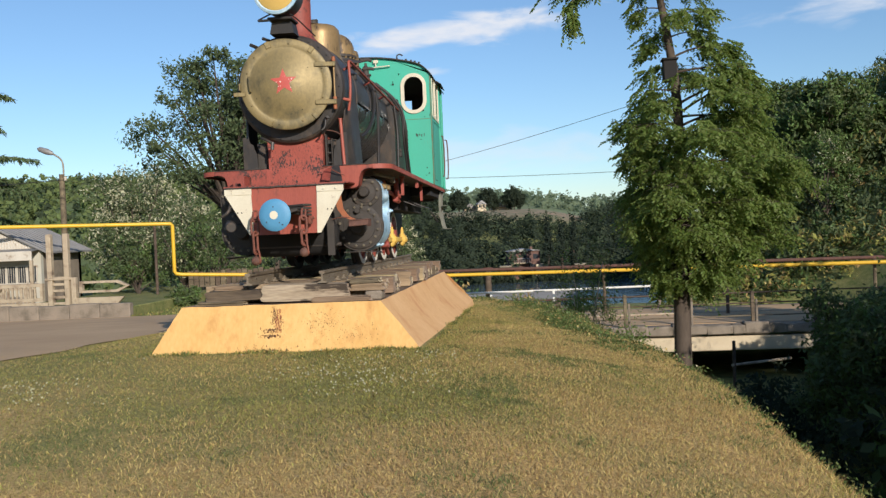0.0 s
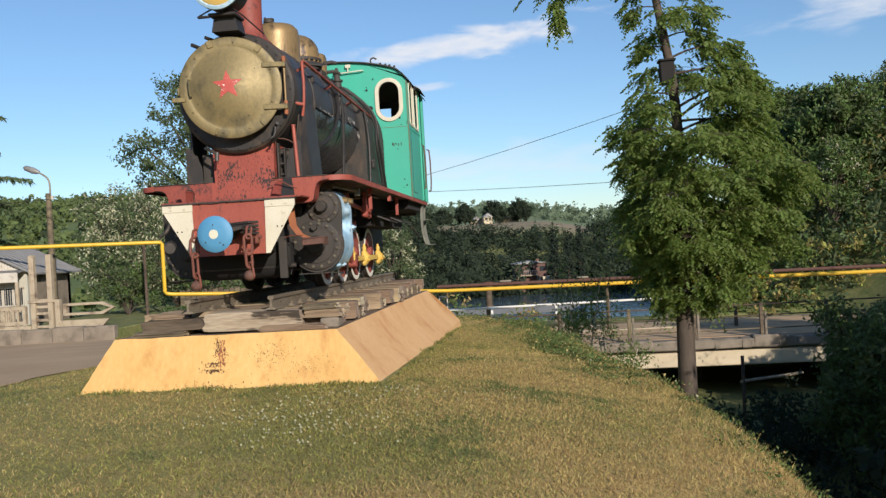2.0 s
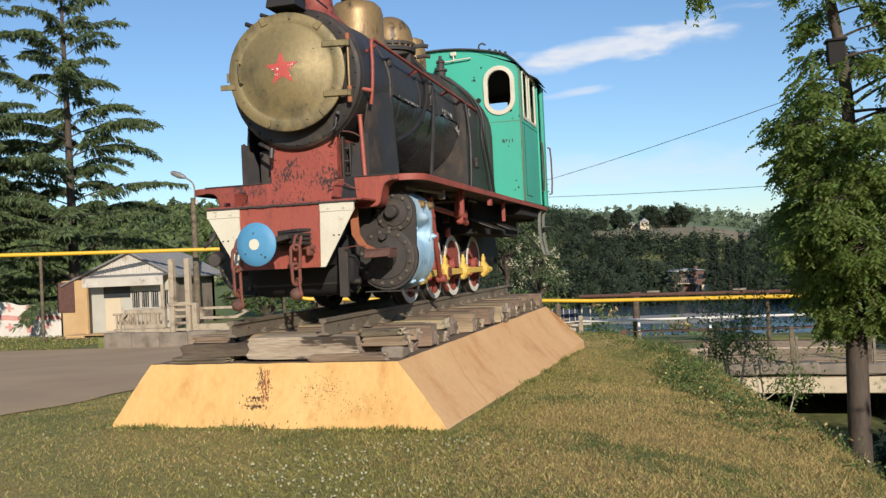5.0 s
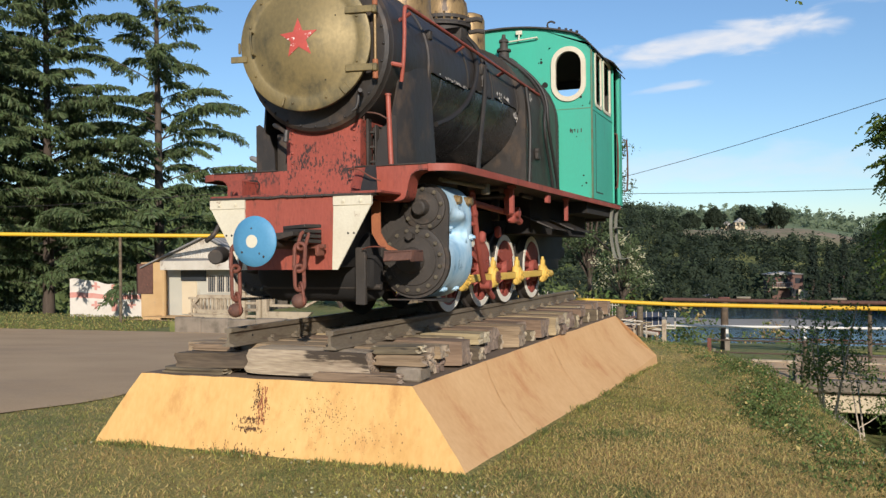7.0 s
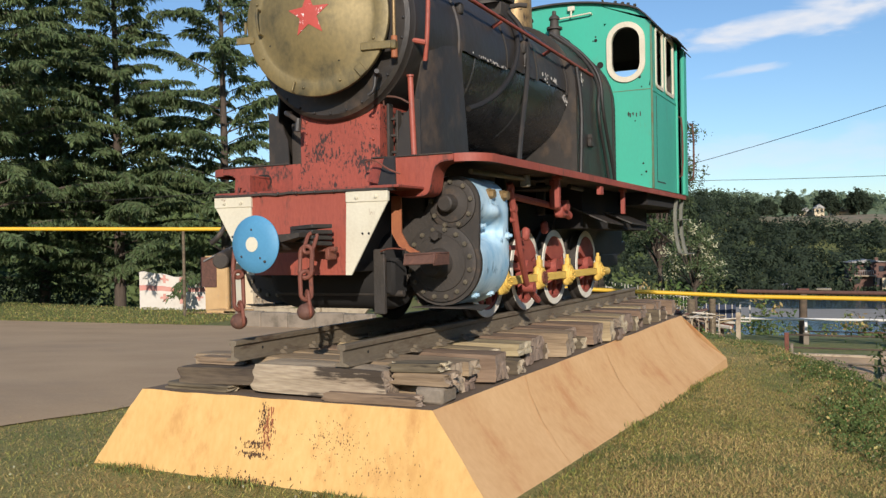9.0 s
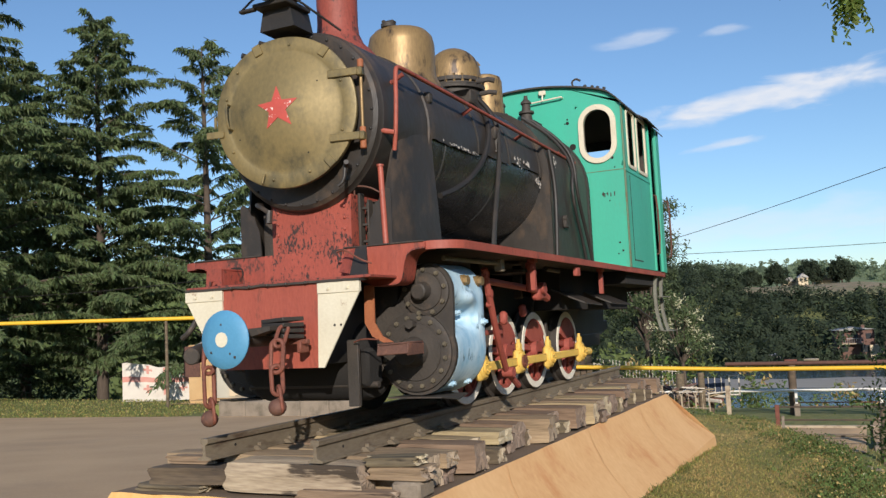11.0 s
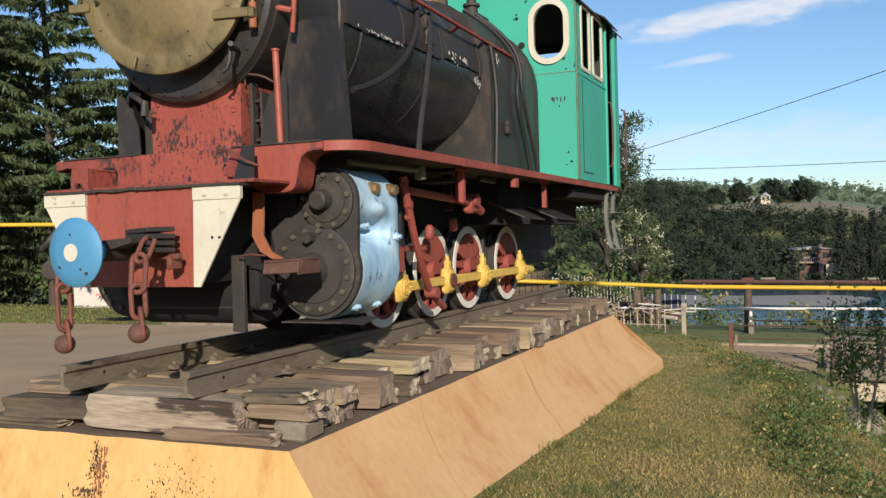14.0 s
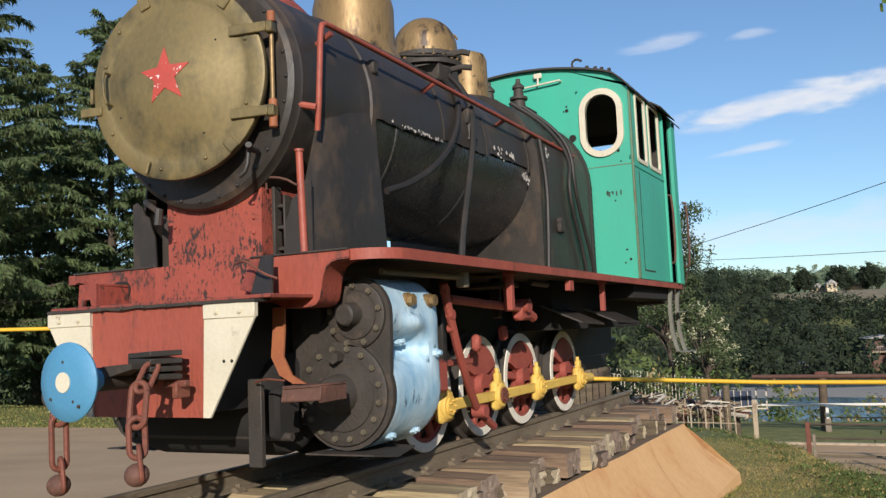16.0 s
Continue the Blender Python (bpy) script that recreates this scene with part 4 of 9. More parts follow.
def build_coupler():
    b = Build()
    b.lathe((0.01, -0.30, 0.60), (0, -1, 0), [(0, 0.05), (0.05, 0.05), (0.12, 0.11), (0.155, 0.165), (0.165, 0.168), (0.172, 0.162), (0.186, 0.10), (0.19, 0.0)], 40)
    buf = part("buffer", b, "blue", loco, "round sky-blue buffer disc with a white spot")
    spot = Build().lathe((0.005, -0.488, 0.60), (0, -1, 0), [(0, 0.0), (0.001, 0.043), (0.004, 0.043), (0.005, 0.0)], 18)
    part("spot", spot, "white", buf, "white painted spot")
    for x, z in ((0.0, 0.685), (-0.075, 0.53), (0.06, 0.52), (0.09, 0.50)):
        part("rivet", Build().ball((x, -0.483, z), 0.008, 8), "iron", buf)
    d = Build()
    d.cyl((0.01, -0.32, 0.60), (0.01, 0.0, 0.60), 0.052, 18)
    d.prism([(0.02, 0.655), (0.20, 0.665), (0.20, 0.64), (0.02, 0.60)], "y", -0.30, 0.0)
    part("drawbar", d, "iron", loco, "grimy drawbar")
    sp = Build()
    for i in range(4):
        t = Matrix.Translation((0.20, -0.15, 0.70 - i * 0.030)) @ Matrix.Rotation(radians(-2 + 3 * i), 4, "Y") @ Matrix.Rotation(radians(-20), 4, "Z")
        sp.box(-0.14, 0.09, -0.075, 0.075, -0.012, 0.012, 0.003, t)
    part("leaf_spring", sp, "jacket", loco, "rusty spring leaves")
    hk = Build()
    hk.box(0.20, 0.33, -0.12, -0.08, 0.55, 0.58, 0.006)
    hk.box(0.27, 0.30, -0.14, -0.05, 0.50, 0.57, 0.006)
    part("hook", hk, "rust", loco)

    def link(parent, top, bottom, width, turn, r=0.0165):
        top, bottom = Vector(top), Vector(bottom)
        ax = Vector((math.cos(turn), math.sin(turn), 0))
        h = width / 2
        d = (bottom - top).normalized()
        pts = []
        for i in range(9):
            a = math.pi * i / 8
            pts.append(top + d * h + ax * (h * math.cos(a)) - d * (h * math.sin(a)))
        for i in range(9):
            a = math.pi * i / 8
            pts.append(bottom - d * h - ax * (h * math.cos(a)) + d * (h * math.sin(a)))
        pts.append(pts[0])
        part("link", Build().tube(pts, r, 8), "rust", parent)

    for x, yb, zl, turns in ((0.272, -0.345, 0.200, (1.15, 0.25, 0.9, 2.4)), (-0.265, -0.29, 0.128, (1.0, 0.2, 1.2, 2.6))):
        e = new("chain")
        e.parent = loco
        tagged(e, "rusty red coupling chain with a ball weight")
        link(e, (x - 0.02, yb + 0.12, 0.665), (x - 0.005, yb + 0.03, 0.545), 0.062, turns[0], 0.012)
        link(e, (x - 0.008, yb + 0.03, 0.585), (x, yb, 0.400), 0.072, turns[1], 0.0135)
        link(e, (x, yb, 0.440), (x + 0.006, yb, zl + 0.075), 0.064, turns[2], 0.013)
        link(e, (x + 0.012, yb, zl + 0.125), (x + 0.03, yb, zl - 0.02), 0.058, turns[3], 0.011)
        part("ball_weight", Build().ball((x, yb, zl + 0.005), 0.052, 20, 0.95), "rust_dark", e, "rusty ball weight worn bright")


def build_brake_hose():
    h = Build()
    h.cyl((-0.66, 0.10, 0.52), (-0.60, -0.06, 0.50), 0.062, 14, 0.055, 0.008)
    h.tube([(-0.62, 0.12, 0.85), (-0.63, 0.04, 0.74), (-0.64, -0.02, 0.66), (-0.72, 0.0, 0.62)], 0.018, 8, 2)
    part("hose_end", h, "iron", loco, "dark pipe end hanging beside the beam")


def build_smokebox():
    b = Build()
    prof = [(0.0, 0.0), (0.0, 0.53), (0.0, 0.575), (0.02, 0.600), (0.06, 0.607), (0.07, 0.615), (0.69, 0.62), (0.70, 0.632), (0.74, 0.632), (0.75, 0.62)]
    b.lathe((0, 0.36, CZ), (0, 1, 0), prof, 64)
    sb = part("smokebox", b, "jacket", loco, "sooty black smokebox")
    for i in range(28):
        a = 2 * math.pi * i / 28
        part("rivet", Build().ball((0.565 * math.sin(a), 0.36, CZ + 0.565 * math.cos(a)), 0.011, 8), "black", sb)
    # the door hangs ajar on its hinge pin
    DZ = 2.055
    d = Build()
    dome = [(0.055, 0.0), (0.055, 0.485), (0.045, 0.496), (0.010, 0.503), (0.0, 0.500), (-0.005, 0.490), (-0.006, 0.425), (-0.004, 0.412)]
    for i in range(22):
        r = 0.405 * (1 - i / 21)
        k = r / 0.405
        dome.append((-0.003 - 0.070 * (1 - k * k) ** 1.35 - 0.006 * (1 - k), r))
    d.lathe((0, 0.275, DZ), (0, 1, 0), dome, 80)
    door = part("smokebox_door", d, "gold", loco, "dull gold domed smokebox door, ajar, with a red star")
    door.matrix_basis = Matrix.Translation((0.525, 0.30, 0)) @ Matrix.Rotation(radians(9.0), 4, "Z") @ Matrix.Translation((-0.525, -0.30, 0))

    def face_y(x, z):
        k = min(1.0, math.hypot(x, z - DZ) / 0.405)
        return 0.275 - 0.003 - 0.070 * (1 - k * k) ** 1.35 - 0.006 * (1 - k)
    st = Build()
    v = []
    for dy in (0.002, -0.005):
        for i in range(10):
            a = radians(90 + 36 * i + 3)
            r = (0.150 if i % 2 == 0 else 0.062)
            x, z = -0.018 + r * math.cos(a), DZ + 0.012 + r * math.sin(a)
            v.append((x, face_y(x, z) + dy, z))
    v.append((-0.018, face_y(-0.018, DZ + 0.012) - 0.007, DZ + 0.012))
    st.add(v, [(10 + i, 10 + (i + 1) % 10, 20) for i in range(10)] + [(i, (i + 1) % 10, 10 + (i + 1) % 10, 10 + i) for i in range(10)])
    part("star", st, "star", door, "chipped red five-pointed star")
    for dz in (0.208, -0.208):
        h = Build()
        h.box(0.315, 0.520, 0.252, 0.268, DZ + dz - 0.028, DZ + dz + 0.022, 0.004)
        h.box(0.505, 0.548, 0.262, 0.318, DZ + dz - 0.030, DZ + dz + 0.026, 0.006)
        part("hinge_strap", h, "gold", door, "gold hinge strap")
    pin = Build()
    pin.cyl((0.527, 0.300, DZ - 0.27), (0.527, 0.300, DZ + 0.27), 0.011, 12)
    part("hinge_pin", pin, "gold_worn", door, "worn hinge pin")
    for z0, z1 in ((DZ + 0.236, DZ + 0.29), (DZ - 0.29, DZ - 0.15)):
        part("pin_sleeve", Build().cyl((0.527, 0.300, z0), (0.527, 0.300, z1), 0.021, 12, None, 0.004), "rust_orange", door, "rusty sleeve")
    hd = Build()
    hd.tube([(-0.40, 0.268, DZ + 0.088), (-0.40, 0.212, DZ + 0.085), (-0.385, 0.208, DZ - 0.075), (-0.385, 0.268, DZ - 0.08)], 0.0085, 8, 1)
    part("handle", hd, "gold", door, "gold grab handle")
    lt = Build()
    lt.box(-0.575, -0.445, 0.258, 0.272, DZ - 0.125, DZ - 0.078, 0.004)
    lt.box(-0.515, -0.497, 0.256, 0.272, DZ - 0.06, DZ + 0.02, 0.004)
    part("latch", lt, "gold", door, "gold door latch")
    for deg, w in ((113, 0.030), (52, 0.026), (-49, 0.028)):
        a = radians(deg)
        t = Matrix.Translation((0.455 * math.cos(a), 0.270, DZ + 0.455 * math.sin(a))) @ Matrix.Rotation(-a, 4, "Y")
        part("clamp", Build().box(-0.024, 0.050, -0.012, 0.004, -w, w, 0.004, t), "gold", door, "gold door clamp")
    part("clamp", Build().tube([(-0.155, 0.268, DZ - 0.40), (-0.150, 0.245, DZ - 0.41), (-0.165, 0.245, DZ - 0.455), (-0.165, 0.268, DZ - 0.47)], 0.007, 6), "gold", door)
    for deg, r in ((84, 0.445), (163, 0.44), (211, 0.445), (292, 0.44), (-22, 0.43), (22, 0.43), (138, 0.45), (258, 0.45)):
        a = radians(deg)
        part("rivet", Build().ball((r * math.cos(a), 0.268, DZ + r * math.sin(a)), 0.010, 10), "gold", door)
    for deg, r in ((35, 0.30), (300, 0.33), (205, 0.36)):
        a = radians(deg)
        x, z = r * math.cos(a), DZ + r * math.sin(a)
        part("bolt_hole", Build().cyl((x, face_y(x, z) - 0.001, z), (x, face_y(x, z) + 0.004, z), 0.006, 8), "dark", door)
    # drain elbow below the door and the small clamp levers
    p = Build()
    p.tube([(-0.34, 0.38, CZ - 0.535), (-0.33, 0.30, CZ - 0.54), (-0.25, 0.27, CZ - 0.575), (-0.20, 0.27, CZ - 0.61)], 0.016, 8, 2)
    p.tube([(-0.195, 0.272, CZ - 0.595), (-0.20, 0.265, CZ - 0.68)], 0.021, 8)
    part("drain_pipe", p, "jacket", loco, "short rusty drain pipe")
    for pts, r in (([(-0.34, 0.40, CZ + 0.48), (-0.40, 0.29, CZ + 0.50)], 0.020), ([(-0.20, 0.40, CZ + 0.55), (-0.26, 0.30, CZ + 0.565)], 0.018),
                   ([(0.40, 0.33, CZ - 0.36), (0.44, 0.22, CZ - 0.37), (0.46, 0.19, CZ - 0.36)], 0.016), ([(0.425, 0.235, CZ - 0.365), (0.42, 0.225, CZ - 0.47), (0.38, 0.215, CZ - 0.50)], 0.012)):
        part("clamp_lever", Build().tube(pts, r, 10, 1), "jacket", loco)
    # saddle below the smokebox
    s = Build()
    poly = [(-0.298, 1.145), (0.325, 1.145), (0.335, 1.60), (-0.308, 1.60)]
    s.prism(poly, "y", 0.44, 1.0)
    part("saddle", s, "red_worn", loco, "worn red smokebox saddle, paint flaking to black")
    r = Build()
    part("saddle_apron", Build().prism([(-0.298, 0.93), (0.322, 0.93), (0.325, 1.1425), (-0.298, 1.1425)], "y", 0.338, 0.3445), "red_worn", loco, "worn red plate below the saddle")
    for x in (-0.25, 0.28):
        for k in range(4):
            part("rivet", Build().ball((x, 0.438, 1.21 + k * 0.075), 0.011, 8), "red_worn", loco)
    part("steam_chest_bracket", Build().box(-0.46, -0.34, 0.55, 0.80, 1.15, 1.46, 0.008), "iron", loco)
    # open iron bracket with a loop of rod beside the saddle
    vb = Build()
    vb.box(0.345, 0.365, 0.50, 0.56, 1.145, 1.52, 0.004)
    vb.box(0.415, 0.428, 0.50, 0.56, 1.145, 1.47, 0.004)
    for z in (1.19, 1.30, 1.41):
        vb.box(0.365, 0.415, 0.52, 0.55, z, z + 0.018, 0.003)
    vb.box(0.345, 0.50, 0.60, 0.80, 1.145, 1.47, 0.008)
    part("steam_chest_bracket", vb, "iron", loco, "open iron bracket beside the saddle")
    part("rod_loop", Build().tube([(0.35, 0.46, 1.50), (0.36, 0.44, 1.56), (0.48, 0.43, 1.54), (0.54, 0.46, 1.50)], 0.006, 6, 1), "rust_dark", loco)
    # sloping black side sheets from the running plate to the boiler, folded once
    for sgn in (1, -1):
        cols = [(0.50, 0.545, 0.600, 1.44), (0.62, 0.590, 0.622, 1.92), (0.74, 0.598, 0.648, 1.97), (0.82, 0.606, 0.640, 1.99), (0.96, 0.612, 0.650, 2.01), (1.10, 0.615, 0.652, 2.03)]
        rows = 7
        v = []
        for off in (0.0, -0.012):
            for y, xt, xb, zt in cols:
                for k in range(rows):
                    t = k / (rows - 1)
                    v.append((sgn * (xb + (xt - xb) * t + off + 0.006 * noise.noise((y * 4, t * 4, sgn))), y + 0.035 * (1 - t) * (y > 1.0), 1.142 + (zt - 1.142) * t))
        n = len(cols) * rows
        f = []
        for c in range(len(cols) - 1):
            for k in range(rows - 1):
                a = c * rows + k
                f += [(a, a + rows, a + rows + 1, a + 1), (n + a, n + a + 1, n + a + rows + 1, n + a + rows)]
        for c in range(len(cols) - 1):
            for k in (0, rows - 1):
                a = c * rows + k
                f.append((a, a + rows, n + a + rows, n + a))
        for k in range(rows - 1):
            for c in (0, len(cols) - 1):
                a = c * rows + k
                f.append((a, a + 1, n + a + 1, n + a))
        part("side_sheet", Build().add(v, f), "jacket", loco, "black sheet between smokebox and running plate")
        # ragged short sheet before it
        q = [(0.432, 1.142), (0.605, 1.142), (0.605, 1.52), (0.575, 1.53), (0.535, 1.50), (0.515, 1.455), (0.485, 1.44), (0.468, 1.38), (0.445, 1.33), (0.438, 1.24)]
        part("ragged_sheet", Build().prism([(sgn * x, z) for x, z in q], "y", 0.485, 0.495), "jacket", loco, "torn black sheet corner")


def build_headlight():
    b = Build()
    b.lathe((0, -0.02, 3.02), (0, 1, 0), [(0.0, 0.215), (-0.015, 0.235), (0.0, 0.252), (0.05, 0.25), (0.06, 0.235), (0.30, 0.225), (0.36, 0.19), (0.39, 0.0)], 40)
    h = part("headlight", b, "black", loco, "large black headlight with a yellowed lens")
    part("lens", Build().lathe((0, -0.02, 3.02), (0, 1, 0), [(-0.055, 0.0), (-0.045, 0.10), (-0.02, 0.18), (0.0, 0.215)], 40), "lens", h, "yellow painted lens")
    part("rim", Build().lathe((0, -0.02, 3.02), (0, 1, 0), [(-0.012, 0.212), (-0.025, 0.225), (-0.012, 0.250), (0.01, 0.252)], 40), "blue_worn", h, "pale blue rim")
    s = Build()
    s.box(-0.13, 0.14, 0.06, 0.34, 2.735, 2.765, 0.006)
    s.prism([(-0.10, 2.74), (0.11, 2.74), (0.14, 2.60), (-0.13, 2.60)], "y", 0.14, 0.36)
    s.box(-0.24, -0.12, 0.06, 0.10, 2.725, 2.745, 0.005)
    part("headlight_bracket", s, "black", loco, "black headlight bracket")
    w = Build()
    w.tube([(-0.23, 0.08, 2.745), (-0.05, 0.02, 2.80), (0.10, 0.05, 2.83), (0.30, 0.45, 2.62)], 0.008, 6, 2)
    part("cable", w, "black", loco)


def build_stack():
    b = Build()
    b.lathe((0, 0.90, 2.55), (0, 0, 1), [(0.02, 0.30), (0.08, 0.25), (0.14, 0.19), (0.22, 0.155), (0.30, 0.148), (1.0, 0.155), (1.02, 0.19), (1.09, 0.195), (1.10, 0.15), (1.0, 0.13)], 36)
    part("chimney", b, "red_deck", loco, "dark red chimney")
    # gold domes
    d = Build()
    d.lathe((0, 1.89, 2.45), (0, 0, 1), [(0.05, 0.37), (0.17, 0.31), (0.22, 0.285), (0.28, 0.278), (0.50, 0.278), (0.57, 0.262), (0.615, 0.22), (0.64, 0.12), (0.645, 0.0)], 44)
    e = part("sand_dome", d, "gold_worn", loco, "tall dull gold sand dome")
    lid = Build()
    lid.cyl((-0.02, 1.72, 3.07), (-0.02, 1.72, 3.10), 0.062, 16)
    lid.box(-0.055, 0.04, 1.69, 1.75, 3.10, 3.125, 0.006)
    lid.box(-0.075, -0.045, 1.70, 1.74, 3.095, 3.14, 0.006)
    part("lid", lid, "iron", e, "dark cap")
    d = Build()
    d.lathe((0, 2.93, 2.50), (0, 0, 1), [(0.05, 0.262), (0.28, 0.250), (0.285, 0.285), (0.325, 0.288), (0.33, 0.262), (0.345, 0.262), (0.35, 0.284), (0.385, 0.284), (0.39, 0.240)], 44)
    e = part("steam_dome", d, "iron", loco, "steam dome with bolted flange and gold cap")
    prof = [(0.385, 0.262), (0.43, 0.258)] + [(0.46 + 0.25 * math.sin(radians(9 * i)), 0.254 * math.cos(radians(9 * i))) for i in range(11)]
    part("cap", Build().lathe((0, 2.93, 2.50), (0, 0, 1), prof, 44), "gold_worn", e, "worn gold dome cap")
    for i in range(22):
        a = 2 * math.pi * i / 22
        k = Build()
        k.cyl((0.272 * math.cos(a), 2.93 + 0.272 * math.sin(a), 2.828), (0.272 * math.cos(a), 2.93 + 0.272 * math.sin(a), 2.905), 0.013, 6)
        part("bolt", k, "gold_worn", e)
    vv = Build()
    vv.cyl((0.10, 3.16, 2.88), (0.10, 3.16, 3.10), 0.014, 8)
    vv.tube([(0.10, 3.16, 3.08), (0.10, 3.17, 3.13), (0.13, 3.20, 3.14), (0.15, 3.22, 3.10)], 0.010, 6, 1)
    part("cock", vv, "gold_worn", e)
    d = Build()
    d.lathe((0, 3.70, 2.48), (0, 0, 1), [(0.05, 0.25), (0.16, 0.195), (0.22, 0.178), (0.58, 0.172), (0.63, 0.155), (0.655, 0.10), (0.66, 0.0)], 36)
    e = part("sand_dome", d, "gold_worn", loco, "narrow dull gold dome with a dent line")
    part("seam", Build().tube([(0.03, 3.53, 2.86), (0.12, 3.575, 2.89), (0.168, 3.67, 2.94)], 0.006, 6), "dark", e)
    # open black box lid behind the first dome
    bx = Build()
    bx.box(0.20, 0.44, 2.28, 2.50, 2.50, 2.62, 0.01)
    bx.add([(0.10, 2.10, 2.68), (0.47, 2.13, 2.62), (0.48, 2.50, 2.71), (0.16, 2.50, 2.76), (0.10, 2.10, 2.692), (0.47, 2.13, 2.632), (0.48, 2.50, 2.722), (0.16, 2.50, 2.772)],
           [(0, 1, 2, 3), (7, 6, 5, 4), (0, 4, 5, 1), (1, 5, 6, 2), (2, 6, 7, 3), (3, 7, 4, 0)])
    bx.tube([(0.42, 2.46, 2.72), (0.52, 2.50, 2.735), (0.57, 2.52, 2.72)], 0.024, 8)
    bx.tube([(0.46, 2.44, 2.60), (0.54, 2.46, 2.61), (0.60, 2.48, 2.60)], 0.022, 8)
    part("lubricator_box", bx, "iron", loco, "open black lubricator box")
    # valve stands before the cab
    for x, y, k in ((0.11, 4.60, 1.0), (-0.17, 4.55, 0.92)):
        v = Build()
        w = 0.125 * k
        v.box(x - w, x + w, y - w, y + w, 2.56, 2.80, 0.02)
        v.box(x - w * 1.06, x + w * 1.06, y - w * 1.06, y + w * 1.06, 2.78, 2.80, 0.006)
        v.lathe((x, y, 2.80), (0, 0, 1), [(0, 0.105 * k), (0.02, 0.10 * k), (0.025, 0.066 * k), (0.10, 0.060 * k), (0.105, 0.085 * k), (0.13, 0.085 * k), (0.135, 0.050 * k), (0.21, 0.045 * k),
                                          (0.215, 0.06 * k), (0.24, 0.056 * k), (0.27, 0.024 * k), (0.31, 0.020 * k), (0.315, 0)], 20)
        part("safety_valve", v, "iron", loco, "black safety valve on a square turret")


def build_boiler():
    b = Build()
    b.lathe((0, 1.05, CZ), (0, 1, 0), [(0.0, RB), (0.30, RB), (0.305, RB + 0.006), (0.33, RB + 0.006), (0.335, RB), (1.35, RB), (1.355, RB + 0.006), (1.38, RB + 0.006), (1.385, RB), (2.75, RB)], 64)
    bo = part("boiler", b, "boiler", loco, "black boiler barrel")
    # jacket sheets on the upper half, rough lower edge
    for y0, y1, drop in ((1.06, 1.95, 5), (1.955, 2.62, 2), (2.625, 3.45, 0)):
        seg, n = 40, 22
        v, f = [], []
        for side_r in (RB + 0.016, RB + 0.008):
            for i in range(n + 1):
                y = y0 + (y1 - y0) * i / n
                for k in range(seg + 1):
                    t = -1 + 2 * k / seg
                    jag = 2.0 * noise.noise((y * 9, t * 3, 2)) if abs(t) > 0.98 else 0
                    a = radians(t * (92 + drop + jag))
                    rr = side_r + 0.006 * noise.noise((y * 3, a * 3, 5))
                    v.append((rr * math.sin(a), y, CZ + rr * math.cos(a)))
        off = (n + 1) * (seg + 1)
        w = seg + 1
        for i in range(n):
            for k in range(seg):
                f.append((i * w + k, i * w + k + 1, (i + 1) * w + k + 1, (i + 1) * w + k))
                f.append((off + i * w + k, off + (i + 1) * w + k, off + (i + 1) * w + k + 1, off + i * w + k + 1))
        for i in range(n):
            for k in (0, seg):
                f.append((i * w + k, (i + 1) * w + k, off + (i + 1) * w + k, off + i * w + k))
        for k in range(seg):
            for i in (0, n):
                f.append((i * w + k, i * w + k + 1, off + i * w + k + 1, off + i * w + k))
        part("jacket_sheet", Build().add(v, f), "jacket", bo, "brownish black boiler jacket sheet")
    for y in (1.95, 2.62, 3.42):
        band = Build().lathe((0, y - 0.02, CZ), (0, 1, 0), [(0, RB + 0.014), (0, RB + 0.024), (0.04, RB + 0.024), (0.04, RB + 0.014)], 48, radians(-95), radians(95))
        part("boiler_band", band, "jacket", bo)
    # peeled white scraps along the seam
    sc = Build()
    rnd = random.Random(3)
    for y0, y1, z0, cnt in ((1.25, 1.90, 1.962, 46), (2.72, 3.12, 2.03, 22), (3.26, 3.42, 1.93, 12), (3.62, 3.72, 2.14, 8)):
        for _ in range(cnt):
            y, z = rnd.uniform(y0, y1), z0 + rnd.gauss(0, 0.022 if y0 > 2 else 0.005)
            R = RB + 0.027 if y < 3.45 else 0.705
            x = math.sqrt(max(0.0, R * R - (z - CZ) ** 2)) if y < 3.45 else R
            s = rnd.uniform(0.008, 0.022) if y0 > 2 else rnd.uniform(0.004, 0.011)
            sc.add([(x, y - s, z), (x + 0.001, y - s * 0.2, z - s), (x, y + s, z - s * 0.3), (x - 0.001, y + s * 0.3, z + s)], [(0, 1, 2, 3)])
    tagged(part("paint_scrap", sc, "flag_white", bo, "flaked white paint scraps"), kind="stuff")
    # firebox with rounded shoulders
    poly = [(-0.70, 1.15)] + [(0.70 * math.cos(radians(180 - 10 * i)), 2.02 + 0.70 * math.sin(radians(10 * i))) for i in range(19)] + [(0.70, 1.15)]
    f = part("firebox", Build().prism(poly, "y", 3.47, 4.82), "jacket", loco, "black firebox casing with a rivetted edge")
    lip = [(x * 1.018, 1.15 if z < 1.2 else 2.02 + (z - 2.02) * 1.018) for x, z in poly]
    part("edge_band", Build().prism(lip, "y", 4.74, 4.80), "black", f)
    for i in range(14):
        z = 1.2 + i * 0.062
        part("rivet", Build().ball((0.712, 4.77, z), 0.010, 6), "black", f)
    # washout cocks and small fittings on the flank
    c = Build()
    part("fitting", Build().box(0.40, 0.62, 1.10, 1.16, 2.22, 2.30, 0.01), "iron", loco, "small black boiler fitting")
